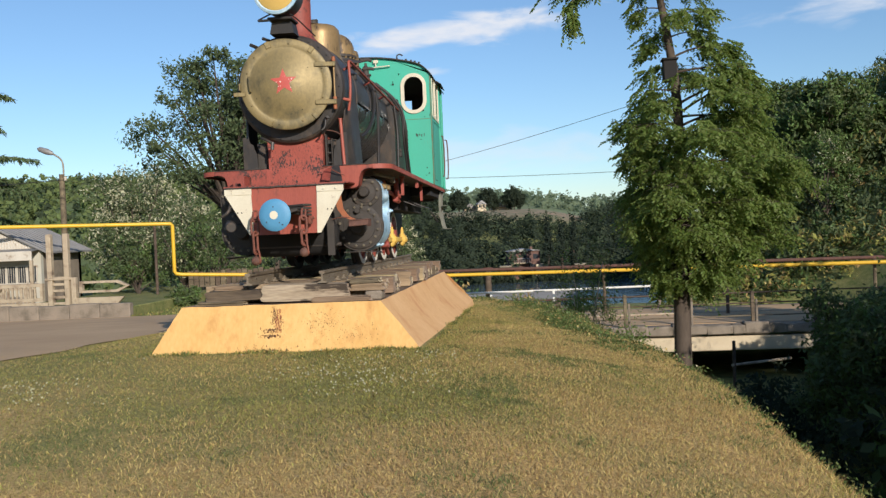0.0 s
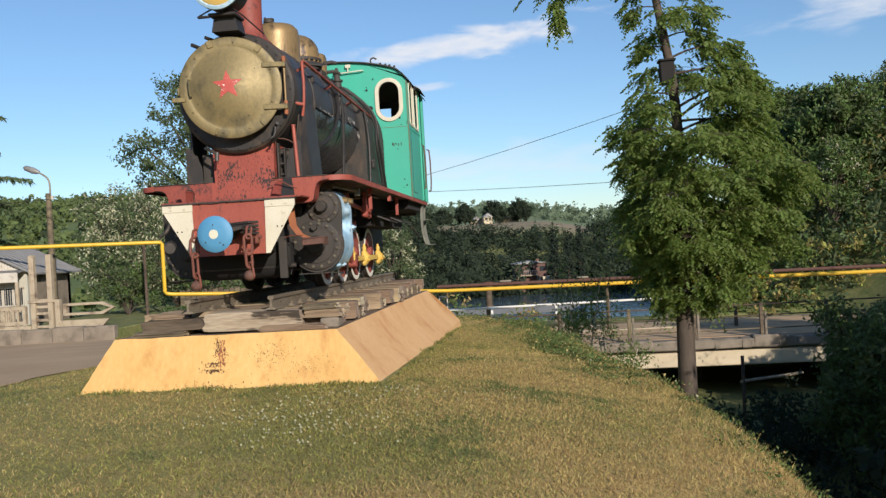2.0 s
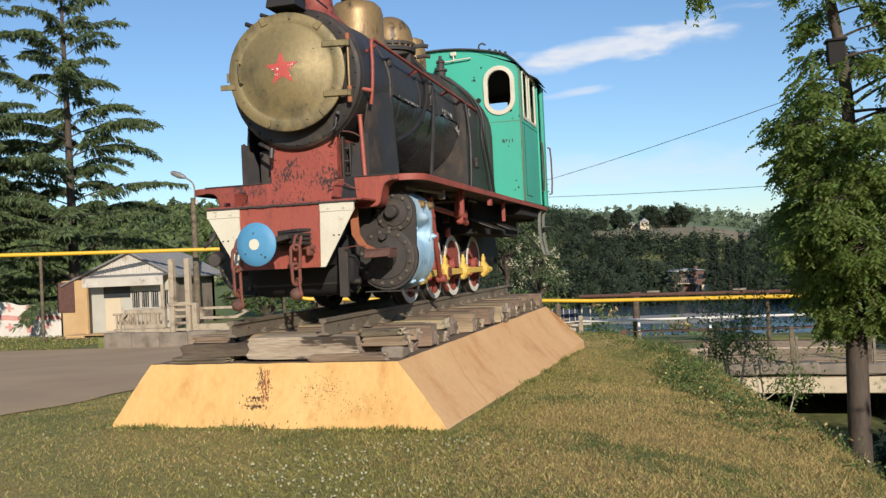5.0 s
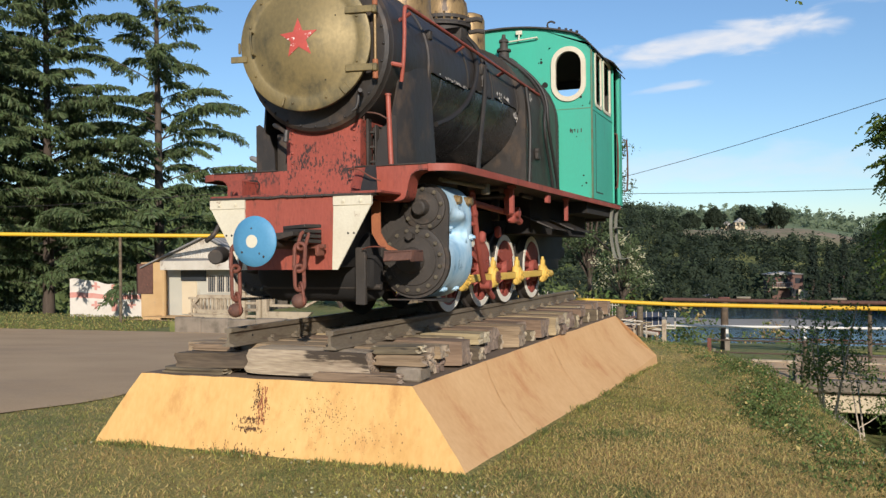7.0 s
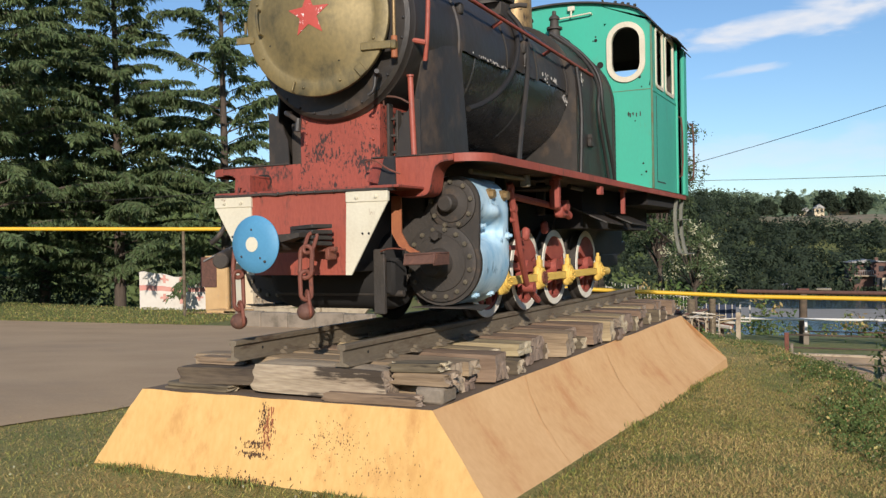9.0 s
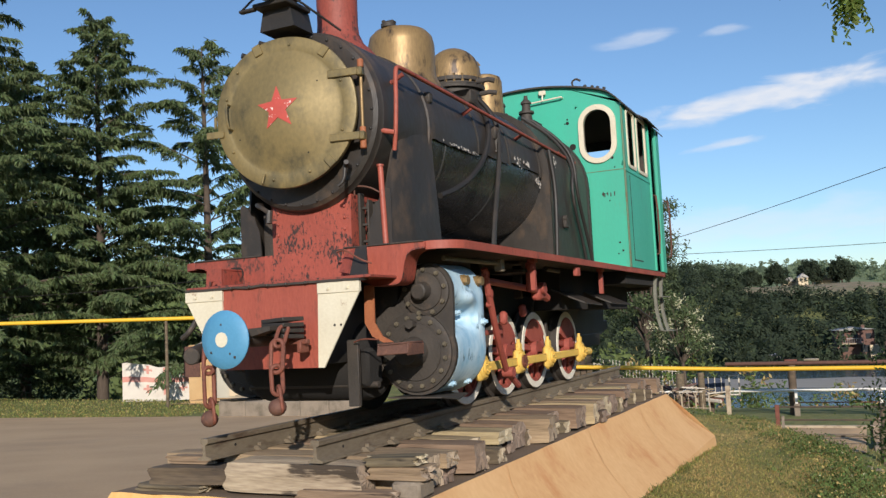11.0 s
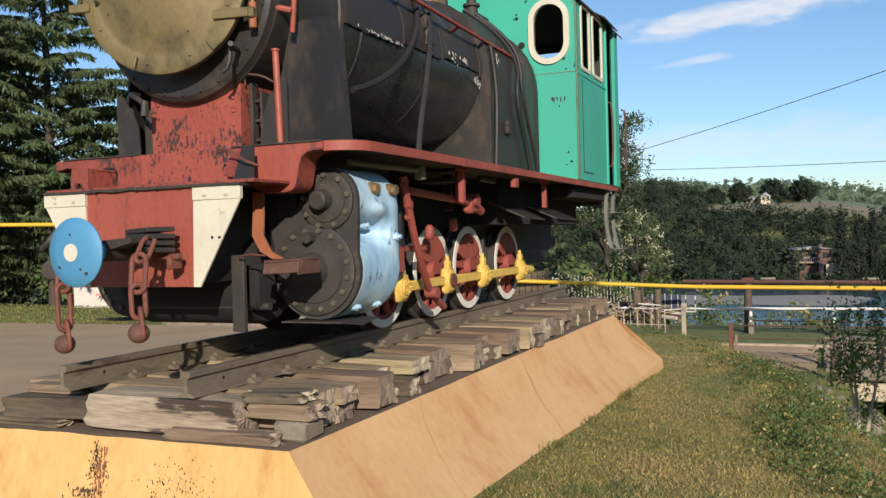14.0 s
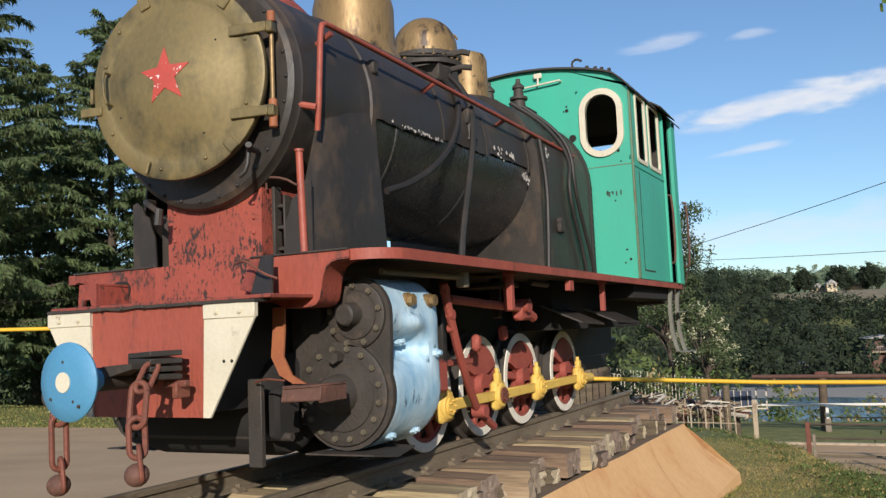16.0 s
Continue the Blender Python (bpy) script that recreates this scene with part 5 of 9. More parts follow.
    part("fitting", Build().tube([(0.60, 3.85, 1.62), (0.74, 3.85, 1.62)], 0.03, 10).box(0.70, 0.74, 3.80, 3.90, 1.52, 1.60, 0.01), "iron", loco, "small black boiler fitting")
    c.box(0.56, 0.64, 2.30, 2.42, 2.16, 2.27, 0.01)
    c.cyl((0.615, 2.36, 2.06), (0.615, 2.36, 2.18), 0.035, 12)
    c.cyl((0.615, 2.36, 2.05), (0.615, 2.36, 2.065), 0.055, 12)
    part("fitting", c, "iron", loco, "small black boiler fitting")
    # hoses and pipes down the flank
    for pts, r in (([(0.34, 2.40, 2.60), (0.54, 2.30, 2.42), (0.645, 2.16, 2.20), (0.665, 1.98, 1.95), (0.665, 1.72, 1.76), (0.65, 1.42, 1.62), (0.63, 1.18, 1.55)], 0.022),
                   ([(0.40, 2.46, 2.60), (0.58, 2.42, 2.40), (0.655, 2.36, 2.15), (0.672, 2.22, 1.80), (0.695, 2.02, 1.40), (0.70, 1.96, 1.15)], 0.022),
                   ([(0.30, 3.90, 2.70), (0.56, 4.05, 2.50), (0.73, 4.2, 2.2), (0.745, 4.0, 1.9), (0.745, 4.35, 1.35), (0.745, 4.42, 1.15)], 0.018),
                   ([(0.34, 4.10, 2.70), (0.60, 4.15, 2.48), (0.75, 4.15, 2.25), (0.76, 4.15, 1.9), (0.76, 4.52, 1.35), (0.76, 4.6, 1.15)], 0.018),
                   ([(0.70, 3.50, 2.25), (0.73, 3.55, 1.9), (0.73, 3.52, 1.5), (0.72, 3.50, 1.15)], 0.02)):
        part("hose", Build().tube(pts, r, 8, 2), "black", loco, "black hose hanging down the boiler flank")
    # red hand rail with its front drop
    for s in (1, -1):
        h = Build()
        if s < 0:
            h.tube([(-0.665, 1.2, 2.31), (-0.665, 2.4, 2.30), (-0.66, 4.46, 2.27)], 0.0155, 10, 1)
        if s > 0:
            h.tube([(s * 0.630, 0.52, 1.775), (s * 0.655, 0.50, 1.88), (s * 0.668, 0.50, 2.08), (s * 0.645, 0.55, 2.29), (s * 0.645, 0.57, 2.345), (s * 0.655, 0.66, 2.342), (s * 0.665, 2.4, 2.305), (s * 0.66, 4.46, 2.27)], 0.0155, 10, 1)
        if s > 0:
            h.tube([(s * 0.55, 0.42, 1.905), (s * 0.66, 0.47, 1.88)], 0.018, 8)
        hr = part("handrail", h, "red", loco, "red hand rail along the boiler")
        for y in (0.62, 1.75, 2.9, 3.95)[0 if s > 0 else 1:]:
            part("rail_stanchion", Build().tube([(s * 0.56, y, 2.25), (s * 0.665, y, 2.30)], 0.016, 8), "red_deck", hr)
        if s < 0:
            continue
        p = Build()
        p.cyl((s * 0.565, 0.47, 1.142), (s * 0.535, 0.49, 1.675), 0.019, 12)
        p.cyl((s * 0.535, 0.49, 1.675), (s * 0.535, 0.49, 1.688), 0.025, 12)
        part("grab_post", p, "red", loco, "short red grab post")


def build_running_plate():
    cr = [(1.10 - 0.2 + 0.2 * math.sin(radians(a)), 0.36 + 0.2 - 0.2 * math.cos(radians(a))) for a in range(0, 91, 10)]
    outline = [(-1.10, 6.60), (1.10, 6.60)] + cr[::-1] + [(-x, y) for x, y in cr]
    part("running_plate", Build().prism([(x * 0.992, y + 0.008) for x, y in outline], "z", 1.118, 1.140), "iron", loco, "dark running plate")
    for s in (1, -1):
        b = Build()
        run = [(s * x, y) for x, y in cr] + [(s * 1.10, 3.0), (s * 1.10, 6.60)]
        inn = [(s * (x - 0.016 * (i / 9)), y + 0.016 * (1 - i / 9)) for i, (x, y) in enumerate(cr)] + [(s * 1.084, 3.0), (s * 1.084, 6.60)]
        n = len(run)
        b.add([(x, y, z) for z in (1.094, 1.146) for ring in (run, inn) for x, y in ring],
              [f for i in range(n - 1) for f in ((i, i + 1, 2 * n + i + 1, 2 * n + i), (n + i, 3 * n + i, 3 * n + i + 1, n + i + 1), (i, n + i, n + i + 1, i + 1), (2 * n + i, 2 * n + i + 1, 3 * n + i + 1, 3 * n + i))])
        part("plate_edge", b, "red", loco, "red edge of the running plate")
        br = Build()
        for y in (2.05, 4.02):
            br = Build()
            br.box(s * 0.98 - 0.02, s * 0.98 + 0.02, y, y + 0.045, 0.86, 1.10, 0.004)
            br.box(s * 0.98 - 0.03, s * 0.98 + 0.03, y - 0.02, y + 0.065, 1.08, 1.11, 0.004)
            part("plate_bracket", br, "red_wheel", loco)
        st = Build()
        st.box(s * 1.05 - 0.02, s * 1.05 + 0.02, 2.97, 3.06, 1.0, 1.075, 0.004)
        part("clip", st, "red_wheel", loco)
    ru = Build()
    ru.cyl((0.85, 0.72, 1.06), (0.95, 1.46, 1.05), 0.018, 10)
    ru.box(0.92, 0.98, 1.42, 1.48, 0.99, 1.08, 0.006)
    part("reach_rod", ru, "steel", loco, "grey reach rod under the plate")


def build_cylinder(s):
    y0, y1 = 0.62, 1.16
    e = new("cylinder")
    e.parent = loco
    e.location = (s * 0.04, 0, 0)
    tagged(e, "black fronted steam cylinder block with pale blue casing")
    # outline of the block, seen from the front: small steam chest over the main bore
    def outline(g):
        pts = []
        for i in range(15):
            a = radians(180 - 12.9 * i * 1.0)
            pts.append((0.725 + (0.185 + g) * math.cos(a), 0.845 + (0.185 + g) * math.sin(a)))
        for i in range(19):
            a = radians(18 - 13.2 * i)
            pts.append((0.635 + (0.28 + g) * math.cos(a), 0.46 + (0.28 + g) * math.sin(a)))
        return [(s * x, z) for x, z in pts]
    part("front_plate", Build().prism(outline(0.0), "y", y0, y0 + 0.03), "iron", e, "grimy black front plate")
    # cast casing: the chest and the bore stand out at the front, a flat flange joins them at the rear
    def side_x(z, flat):
        a = 0.725 + math.sqrt(max(0.0, 0.183 ** 2 - (z - 0.845) ** 2))
        c = 0.635 + math.sqrt(max(0.0, 0.280 ** 2 - (z - 0.46) ** 2))
        return (max(a, c) - 0.105 * math.exp(-((z - 0.675) / 0.06) ** 2)) * (1 - flat) + max(0.912, a, c) * flat
    rows = [0.650, 0.665, 0.69, 0.72, 0.76, 0.80, 0.84, 0.88, 0.92, 0.96, 1.00, 1.05, 1.10, 1.13, 1.15, 1.16, 1.162]
    v, f = [], []
    for y in rows:
        flat = float(step(0.90, 1.0, y))
        ring = [(0.50, 1.028)] + [(0.725 + 0.183 * math.sin(radians(9 * k)), 0.845 + 0.183 * math.cos(radians(9 * k))) for k in range(11)]
        for k in range(1, 20):
            z = 0.845 - 0.385 * k / 20
            # the swollen steam port runs down and back from the chest into the waist
            mid = 0.79 - 0.25 * (y - 0.80)
            port = 0.05 * math.exp(-((z - mid) / 0.065) ** 2) * float(step(0.74, 0.84, y)) * (1 - flat)
            ring.append((side_x(z, flat) + port, z))
        ring += [(0.635 + 0.28 * math.cos(radians(9 * k)), 0.46 - 0.28 * math.sin(radians(9 * k))) for k in range(11)] + [(0.50, 0.18)]
        back = max(0.0, y - 1.10) / 0.062
        inset = 0.075 * (1 - math.sqrt(max(0.0, 1 - min(1.0, back) ** 2)))
        lip = 0.006 * math.exp(-((y - 1.045) / 0.035) ** 2) + 0.004 * math.exp(-((y - 0.66) / 0.012) ** 2)
        for x, z in ring:
            d = Vector((x - 0.62, z - 0.62))
            d = d.normalized() * (lip - inset + 0.003 * noise.noise((y * 14, z * 14, s)))
            v.append((s * (x + d.x), y, z + d.y))
    n = len(v) // len(rows)
    for a in range(len(rows) - 1):
        for k in range(n - 1):
            f.append((a * n + k, a * n + k + 1, (a + 1) * n + k + 1, (a + 1) * n + k))
    f.append(tuple(range((len(rows) - 1) * n, len(rows) * n)))
    # the left casing takes the dark iron in place of the blue
    blue = "blue_worn" if s > 0 else "iron"
    cas = part("casing", Build().add(v, f), blue, e, "chipped pale blue casing" if s > 0 else "dark iron casing")
    for y, x, z in ((0.83, 0.893, 0.912), (1.04, 0.905, 0.91)):
        k = Build()
        k.cyl((s * (x - 0.03), y, z), (s * (x + 0.012), y, z), 0.038, 12)
        k.cyl((s * (x + 0.012), y, z), (s * (x + 0.040), y, z), 0.031, 6)
        part("plug", k, "gold_worn", cas, "dull brass plug")
    for y, x, z in ((0.862, 0.80, 0.705), (1.055, 0.912, 0.635), (0.735, 0.80, 0.245), (0.98, 0.80, 0.245)):
        k = Build()
        k.cyl((s * (x - 0.04), y, z), (s * (x + 0.028), y, z), 0.024, 6)
        k.cyl((s * (x + 0.028), y, z), (s * (x + 0.048), y, z), 0.013, 6)
        part("bolt", k, "blue_worn", cas)
    # upper and lower covers with their bolts
    for cx, cz, r, nb in ((0.725, 0.845, 0.165, 9), (0.635, 0.46, 0.255, 16)):
        c = Build()
        c.lathe((s * cx, y0, cz), (0, -1, 0), [(0, r), (0.02, r), (0.024, r - 0.008), (0.024, r * 0.74), (0.034, r * 0.72), (0.036, r * 0.5), (0.04, r * 0.42), (0.04, 0)], 40)
        cv = part("cover", c, "iron", e, "grimy bolted cover")
        for i in range(nb):
            a = 2 * math.pi * i / nb + 0.2
            k = Build()
            hexbolt(k, (s * (cx + r * 0.87 * math.cos(a)), y0 - 0.024, cz + r * 0.87 * math.sin(a)), (0, -1, 0), 0.016, 0.016)
            part("bolt", k, "bolt", cv)
    t = Build()
    part("stuffing_box", Build().cyl((s * 0.72, y0 - 0.02, 0.85), (s * 0.715, y0 - 0.115, 0.845), 0.060, 24, 0.054, 0.010), "iron", e)
    t.cyl((s * 0.635, y0 - 0.03, 0.46), (s * 0.635, y0 - 0.15, 0.46), 0.10, 22, 0.085, 0.01)
    part("plug", Build().cyl((s * 0.63, y0 - 0.03, 0.64), (s * 0.63, y0 - 0.09, 0.64), 0.032, 6), "iron", e)
    part("stuffing_box", t, "iron", e)
    tray = Build()
    q = [(0.46, 0.52, 0.178), (0.84, 0.54, 0.176), (0.87, 0.72, 0.150), (0.82, 0.98, 0.165), (0.46, 1.05, 0.168)]
    tray.add([(s * x, y, z) for x, y, z in q] + [(s * x, y, z - 0.008) for x, y, z in q],
             [(0, 1, 2, 3, 4), (9, 8, 7, 6, 5)] + [(k, (k + 1) % 5, 5 + (k + 1) % 5, 5 + k) for k in range(5)])
    part("drip_tray", tray, "iron", e, "bent rusty tray under the cylinder")
    cs = Build()
    cs.box(s * 0.30, s * 0.50, y0 + 0.02, y1, 0.30, 1.0, 0.01)
    part("frame_bracket", cs, "iron", e)


def build_front_steps():
    for s in (1,):
        b = Build()
        pts = [(s * 0.500, 0.335, 0.895), (s * 0.508, 0.32, 0.78), (s * 0.535, 0.27, 0.66), (s * 0.60, 0.245, 0.575), (s * 0.68, 0.24, 0.535)]
        for (p, q) in zip(pts, pts[1:]):
            p, q = Vector(p), Vector(q)
            b.add([p + Vector((-0.035, 0, 0)), p + Vector((0.035, 0, 0)), q + Vector((0.035, 0, 0)), q + Vector((-0.035, 0, 0)),
                   p + Vector((-0.035, 0.012, 0)), p + Vector((0.035, 0.012, 0)), q + Vector((0.035, 0.012, 0)), q + Vector((-0.035, 0.012, 0))],
                  [(0, 1, 2, 3), (7, 6, 5, 4), (0, 4, 5, 1), (1, 5, 6, 2), (2, 6, 7, 3), (3, 7, 4, 0)])
        part("step_hanger", b, "rust_orange", loco, "orange-brown step hanger")
        t = Build()
        t.box(s * 0.755 - 0.105, s * 0.755 + 0.105, 0.15, 0.36, 0.52, 0.532, 0.004, Matrix.Translation((s * 0.765, 0.25, 0.52)) @ Matrix.Rotation(radians(-3 * s), 4, "Y") @ Matrix.Translation((-s * 0.765, -0.25, -0.52)))
        t.box(s * 0.755 - 0.105, s * 0.755 - 0.092, 0.15, 0.36, 0.46, 0.53, 0.004)
        t.box(s * 0.755 + 0.092, s * 0.755 + 0.105, 0.15, 0.36, 0.455, 0.525, 0.004)
        t.box(s * 0.755 - 0.108, s * 0.755 + 0.108, 0.147, 0.162, 0.462, 0.535, 0.005, Matrix.Translation((s * 0.765, 0.15, 0.49)) @ Matrix.Rotation(radians(-3 * s), 4, "Y") @ Matrix.Rotation(radians(-18), 4, "X") @ Matrix.Translation((-s * 0.765, -0.15, -0.49)))
        part("front_step", t, "rust_dark", loco, "rusty foot step")
        w = Build()
        w.tube([(s * 0.46, 0.2, 0.545), (s * 0.55, 0.16, 0.565), (s * 0.66, 0.16, 0.555)], 0.005, 6, 1)
        part("bent_rod", w, "rust", loco)


WHEELS = (1.83, 2.66, 3.43, 4.43)


def build_wheel(s, y):
    R, x = 0.355, 0.47
    e = new("wheel")
    e.parent = loco
    tagged(e, "red spoked driving wheel with a white-edged tyre")
    c = (s * x, y, R)
    ax = (s, 0, 0)
    tyre = Build().lathe(c, ax, [(-0.10, 0.31), (-0.10, 0.385), (-0.075, 0.385), (-0.065, 0.357), (-0.004, 0.352), (0.0, 0.347), (0.0, 0.305), (-0.01, 0.30), (-0.10, 0.30)], 48)
    part("tyre", tyre, "iron", e, "steel tyre")
    part("white_rim", Build().lathe(c, ax, [(0.0, 0.294), (0.006, 0.296), (0.006, 0.348), (0.0, 0.353)], 48), "rim_white", e, "white painted tyre face")
    b = Build()
    part("wheel_rim", Build().lathe(c, ax, [(-0.05, 0.27), (-0.01, 0.27), (-0.01, 0.305), (-0.06, 0.305)], 40), "red_wheel", e)
    b.lathe(c, ax, [(-0.06, 0.0), (-0.06, 0.09), (0.03, 0.085), (0.04, 0.075), (0.04, 0.0)], 24)
    for i in range(9):
        a = 2 * math.pi * i / 9
        t = Matrix.Translation(c) @ Matrix.Rotation(a, 4, "X")
        part("spoke", Build().box(-0.045, -0.005, -0.028, 0.028, 0.06, 0.285, 0.01, t), "red_wheel", e)
    part("wheel_centre", b, "red_wheel", e)
    w = Build()
    poly = []
    for i in range(13):
        a = radians(28 + 124 * i / 12)
        poly.append((y + 0.285 * math.cos(a), R + 0.285 * math.sin(a)))
    poly += [(y - 0.12, R + 0.08), (y + 0.12, R + 0.08)]
    w.prism(poly, "x", s * (x - 0.055), s * (x + 0.012))
    part("counterweight", w, "red_wheel", e)
    k = Build()
    k.cyl((s * (x + 0.0), y, R), (s * (x + 0.045), y, R), 0.085, 20)
    k.box(s * (x + 0.0), s * (x + 0.045), y - 0.07, y + 0.07, R - 0.16, R, 0.02)
    k.cyl((s * x, y, R - 0.075), (s * (x + 0.11), y, R - 0.075), 0.04, 14)
    part("crank", k, "red_wheel", e)
    if s > 0:
        part("axle", Build().cyl((-0.47, y, R), (0.47, y, R), 0.055, 16), "iron", e)


def build_rods(s):
    zr, x = 0.285, 0.60
    e = new("coupling_rod")
    e.parent = loco
    tagged(e, "bright yellow coupling rod along the wheels")
    for a, b in zip(WHEELS, WHEELS[1:]):
        part("rod_bar", Build().box(s * x - 0.018, s * x + 0.018, a, b, zr - 0.035, zr + 0.035, 0.008), "yellow", e)
    for i, y in enumerate(WHEELS):
        k = Build()
        k.cyl((s * (x - 0.035), y, zr), (s * (x + 0.045), y, zr), 0.085, 24, None, 0.012)
        k.box(s * (x - 0.03), s * (x + 0.03), y - 0.085, y + 0.085, zr - 0.10, zr + 0.10, 0.02)
        if i:
            k.box(s * (x - 0.02), s * (x + 0.025), y - 0.035, y + 0.035, zr + 0.08, zr + 0.16, 0.012)
            k.cyl((s * x, y, zr + 0.15), (s * x, y, zr + 0.19), 0.016, 10)
        part("rod_bearing", k, "yellow", e)
        m = Build()
        m.cyl((s * (x + 0.045), y, zr), (s * (x + 0.06), y, zr), 0.055, 18)
        for j in range(5):
            a = 2 * math.pi * j / 5
            hexbolt(m, (s * (x + 0.06), y + 0.035 * math.cos(a), zr + 0.035 * math.sin(a)), (s, 0, 0), 0.008, 0.008)
        part("pin_cap", m, "rust" if i == 1 else "yellow", e)
    t = Build()
    y = WHEELS[-1]
    t.cyl((s * (x + 0.0), y + 0.05, zr), (s * (x + 0.0), y + 0.33, zr - 0.01), 0.045, 14, 0.042)
    t.cyl((s * (x + 0.0), y + 0.33, zr - 0.01), (s * (x + 0.0), y + 0.345, zr - 0.01), 0.03, 14)
    part("rod_tail", t, "yellow", e, "yellow rod end")


def build_valve_gear(s):
    # guide bar, crosshead, link and lever, all dull red
    part("guide_bar", Build().box(s * 0.66 - 0.02, s * 0.66 + 0.02, 1.16, 2.12, 0.53, 0.57, 0.006), "red_wheel", loco, "dull red guide bar")
    part("piston_rod", Build().cyl((s * 0.66, 1.1, 0.46), (s * 0.66, 1.6, 0.46), 0.028, 14), "steel", loco, "steel piston rod")
    part("crosshead", Build().box(s * 0.66 - 0.05, s * 0.66 + 0.05, 1.46, 1.70, 0.38, 0.58, 0.02), "red_wheel", loco, "dull red crosshead")
    l = Build()
    l.tube([(s * 0.84, 1.42, 1.02), (s * 0.83, 1.50, 0.86), (s * 0.80, 1.66, 0.62), (s * 0.75, 1.90, 0.38), (s * 0.71, 2.08, 0.24)], 0.026, 8, 1)
    for p, q, r in (((0.82, 1.44, 0.98), (0.86, 1.44, 0.98), 0.028), ((0.81, 1.52, 0.84), (0.85, 1.52, 0.84), 0.030), ((0.79, 1.56, 0.76), (0.83, 1.56, 0.76), 0.024), ((0.68, 2.09, 0.23), (0.77, 2.09, 0.23), 0.042)):
        l.cyl((s * p[0], p[1], p[2]), (s * q[0], q[1], q[2]), r, 14)
    l.tube([(s * 0.72, 2.09, 0.22), (s * 0.71, 2.32, 0.11)], 0.026, 8)
    part("combination_lever", l, "red_wheel", loco, "dull red combination lever")
    part("radius_rod", Build().tube([(s * 0.80, 1.56, 0.935), (s * 0.80, 2.0, 0.915), (s * 0.80, 2.55, 0.89), (s * 0.79, 2.72, 0.87)], 0.028, 8), "red_wheel", loco, "dull red radius rod")
    k = Build()
    k.box(s * 0.79 - 0.04, s * 0.79 + 0.04, 2.62, 2.80, 0.80, 0.92, 0.02)
    k.cyl((s * 0.74, 2.70, 0.90), (s * 0.86, 2.70, 0.90), 0.05, 12)
    k.tube([(s * 0.79, 2.80, 0.86), (s * 0.79, 2.93, 0.82)], 0.035, 8)
    part("expansion_link", k, "red_wheel", loco, "dull red link block")
    part("link_hanger", Build().box(s * 0.86 - 0.03, s * 0.86 + 0.03, 2.30, 2.37, 0.86, 1.10, 0.01), "red_wheel", loco)
    for y, z, t in ((2.76, 0.72, 12), (2.30, 0.66, -8)):
        part("crank_arm", Build().box(-0.03, 0.03, -0.035, 0.035, -0.055, 0.055, 0.018, Matrix.Translation((s * 0.62, y, z)) @ Matrix.Rotation(radians(t), 4, "X")), "red_wheel", loco)
    m = Build()
    for bx in ((s * 0.62, s * 0.70, 1.66, 1.72, 0.50, 1.1, 0.01), (s * 0.62, s * 0.70, 2.55, 2.59, 0.82, 1.1, 0.01), (s * 0.55, s * 0.85, 2.2, 2.55, 1.02, 1.05, 0.006)):
        part("gear_hanger", Build().box(*bx), "black", loco)
    part("drain_rod", m.tube([(s * 0.9, 2.62, 1.06), (s * 0.92, 2.9, 1.05)], 0.022, 8), "black", loco)
    # bent tool trays below the cab
    t = Build()
    for y0, y1, x0 in ((3.55, 4.05, 0.62), (4.35, 5.05, 0.66)):
        t.add([(s * x0, y0, 0.92), (s * (x0 + 0.32), y0 + 0.05, 0.78), (s * (x0 + 0.36), y1, 0.76), (s * x0, y1, 0.92), (s * x0, y0, 0.905), (s * (x0 + 0.32), y0 + 0.05, 0.765), (s * (x0 + 0.36), y1, 0.745), (s * x0, y1, 0.905)],
              [(0, 1, 2, 3), (7, 6, 5, 4), (0, 4, 5, 1), (1, 5, 6, 2), (2, 6, 7, 3), (3, 7, 4, 0)])
    part("bent_tray", t, "jacket", loco, "bent rusty tray below the running plate")
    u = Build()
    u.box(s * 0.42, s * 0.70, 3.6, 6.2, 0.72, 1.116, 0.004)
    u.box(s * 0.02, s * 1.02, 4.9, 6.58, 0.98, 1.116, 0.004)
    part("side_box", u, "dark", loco)


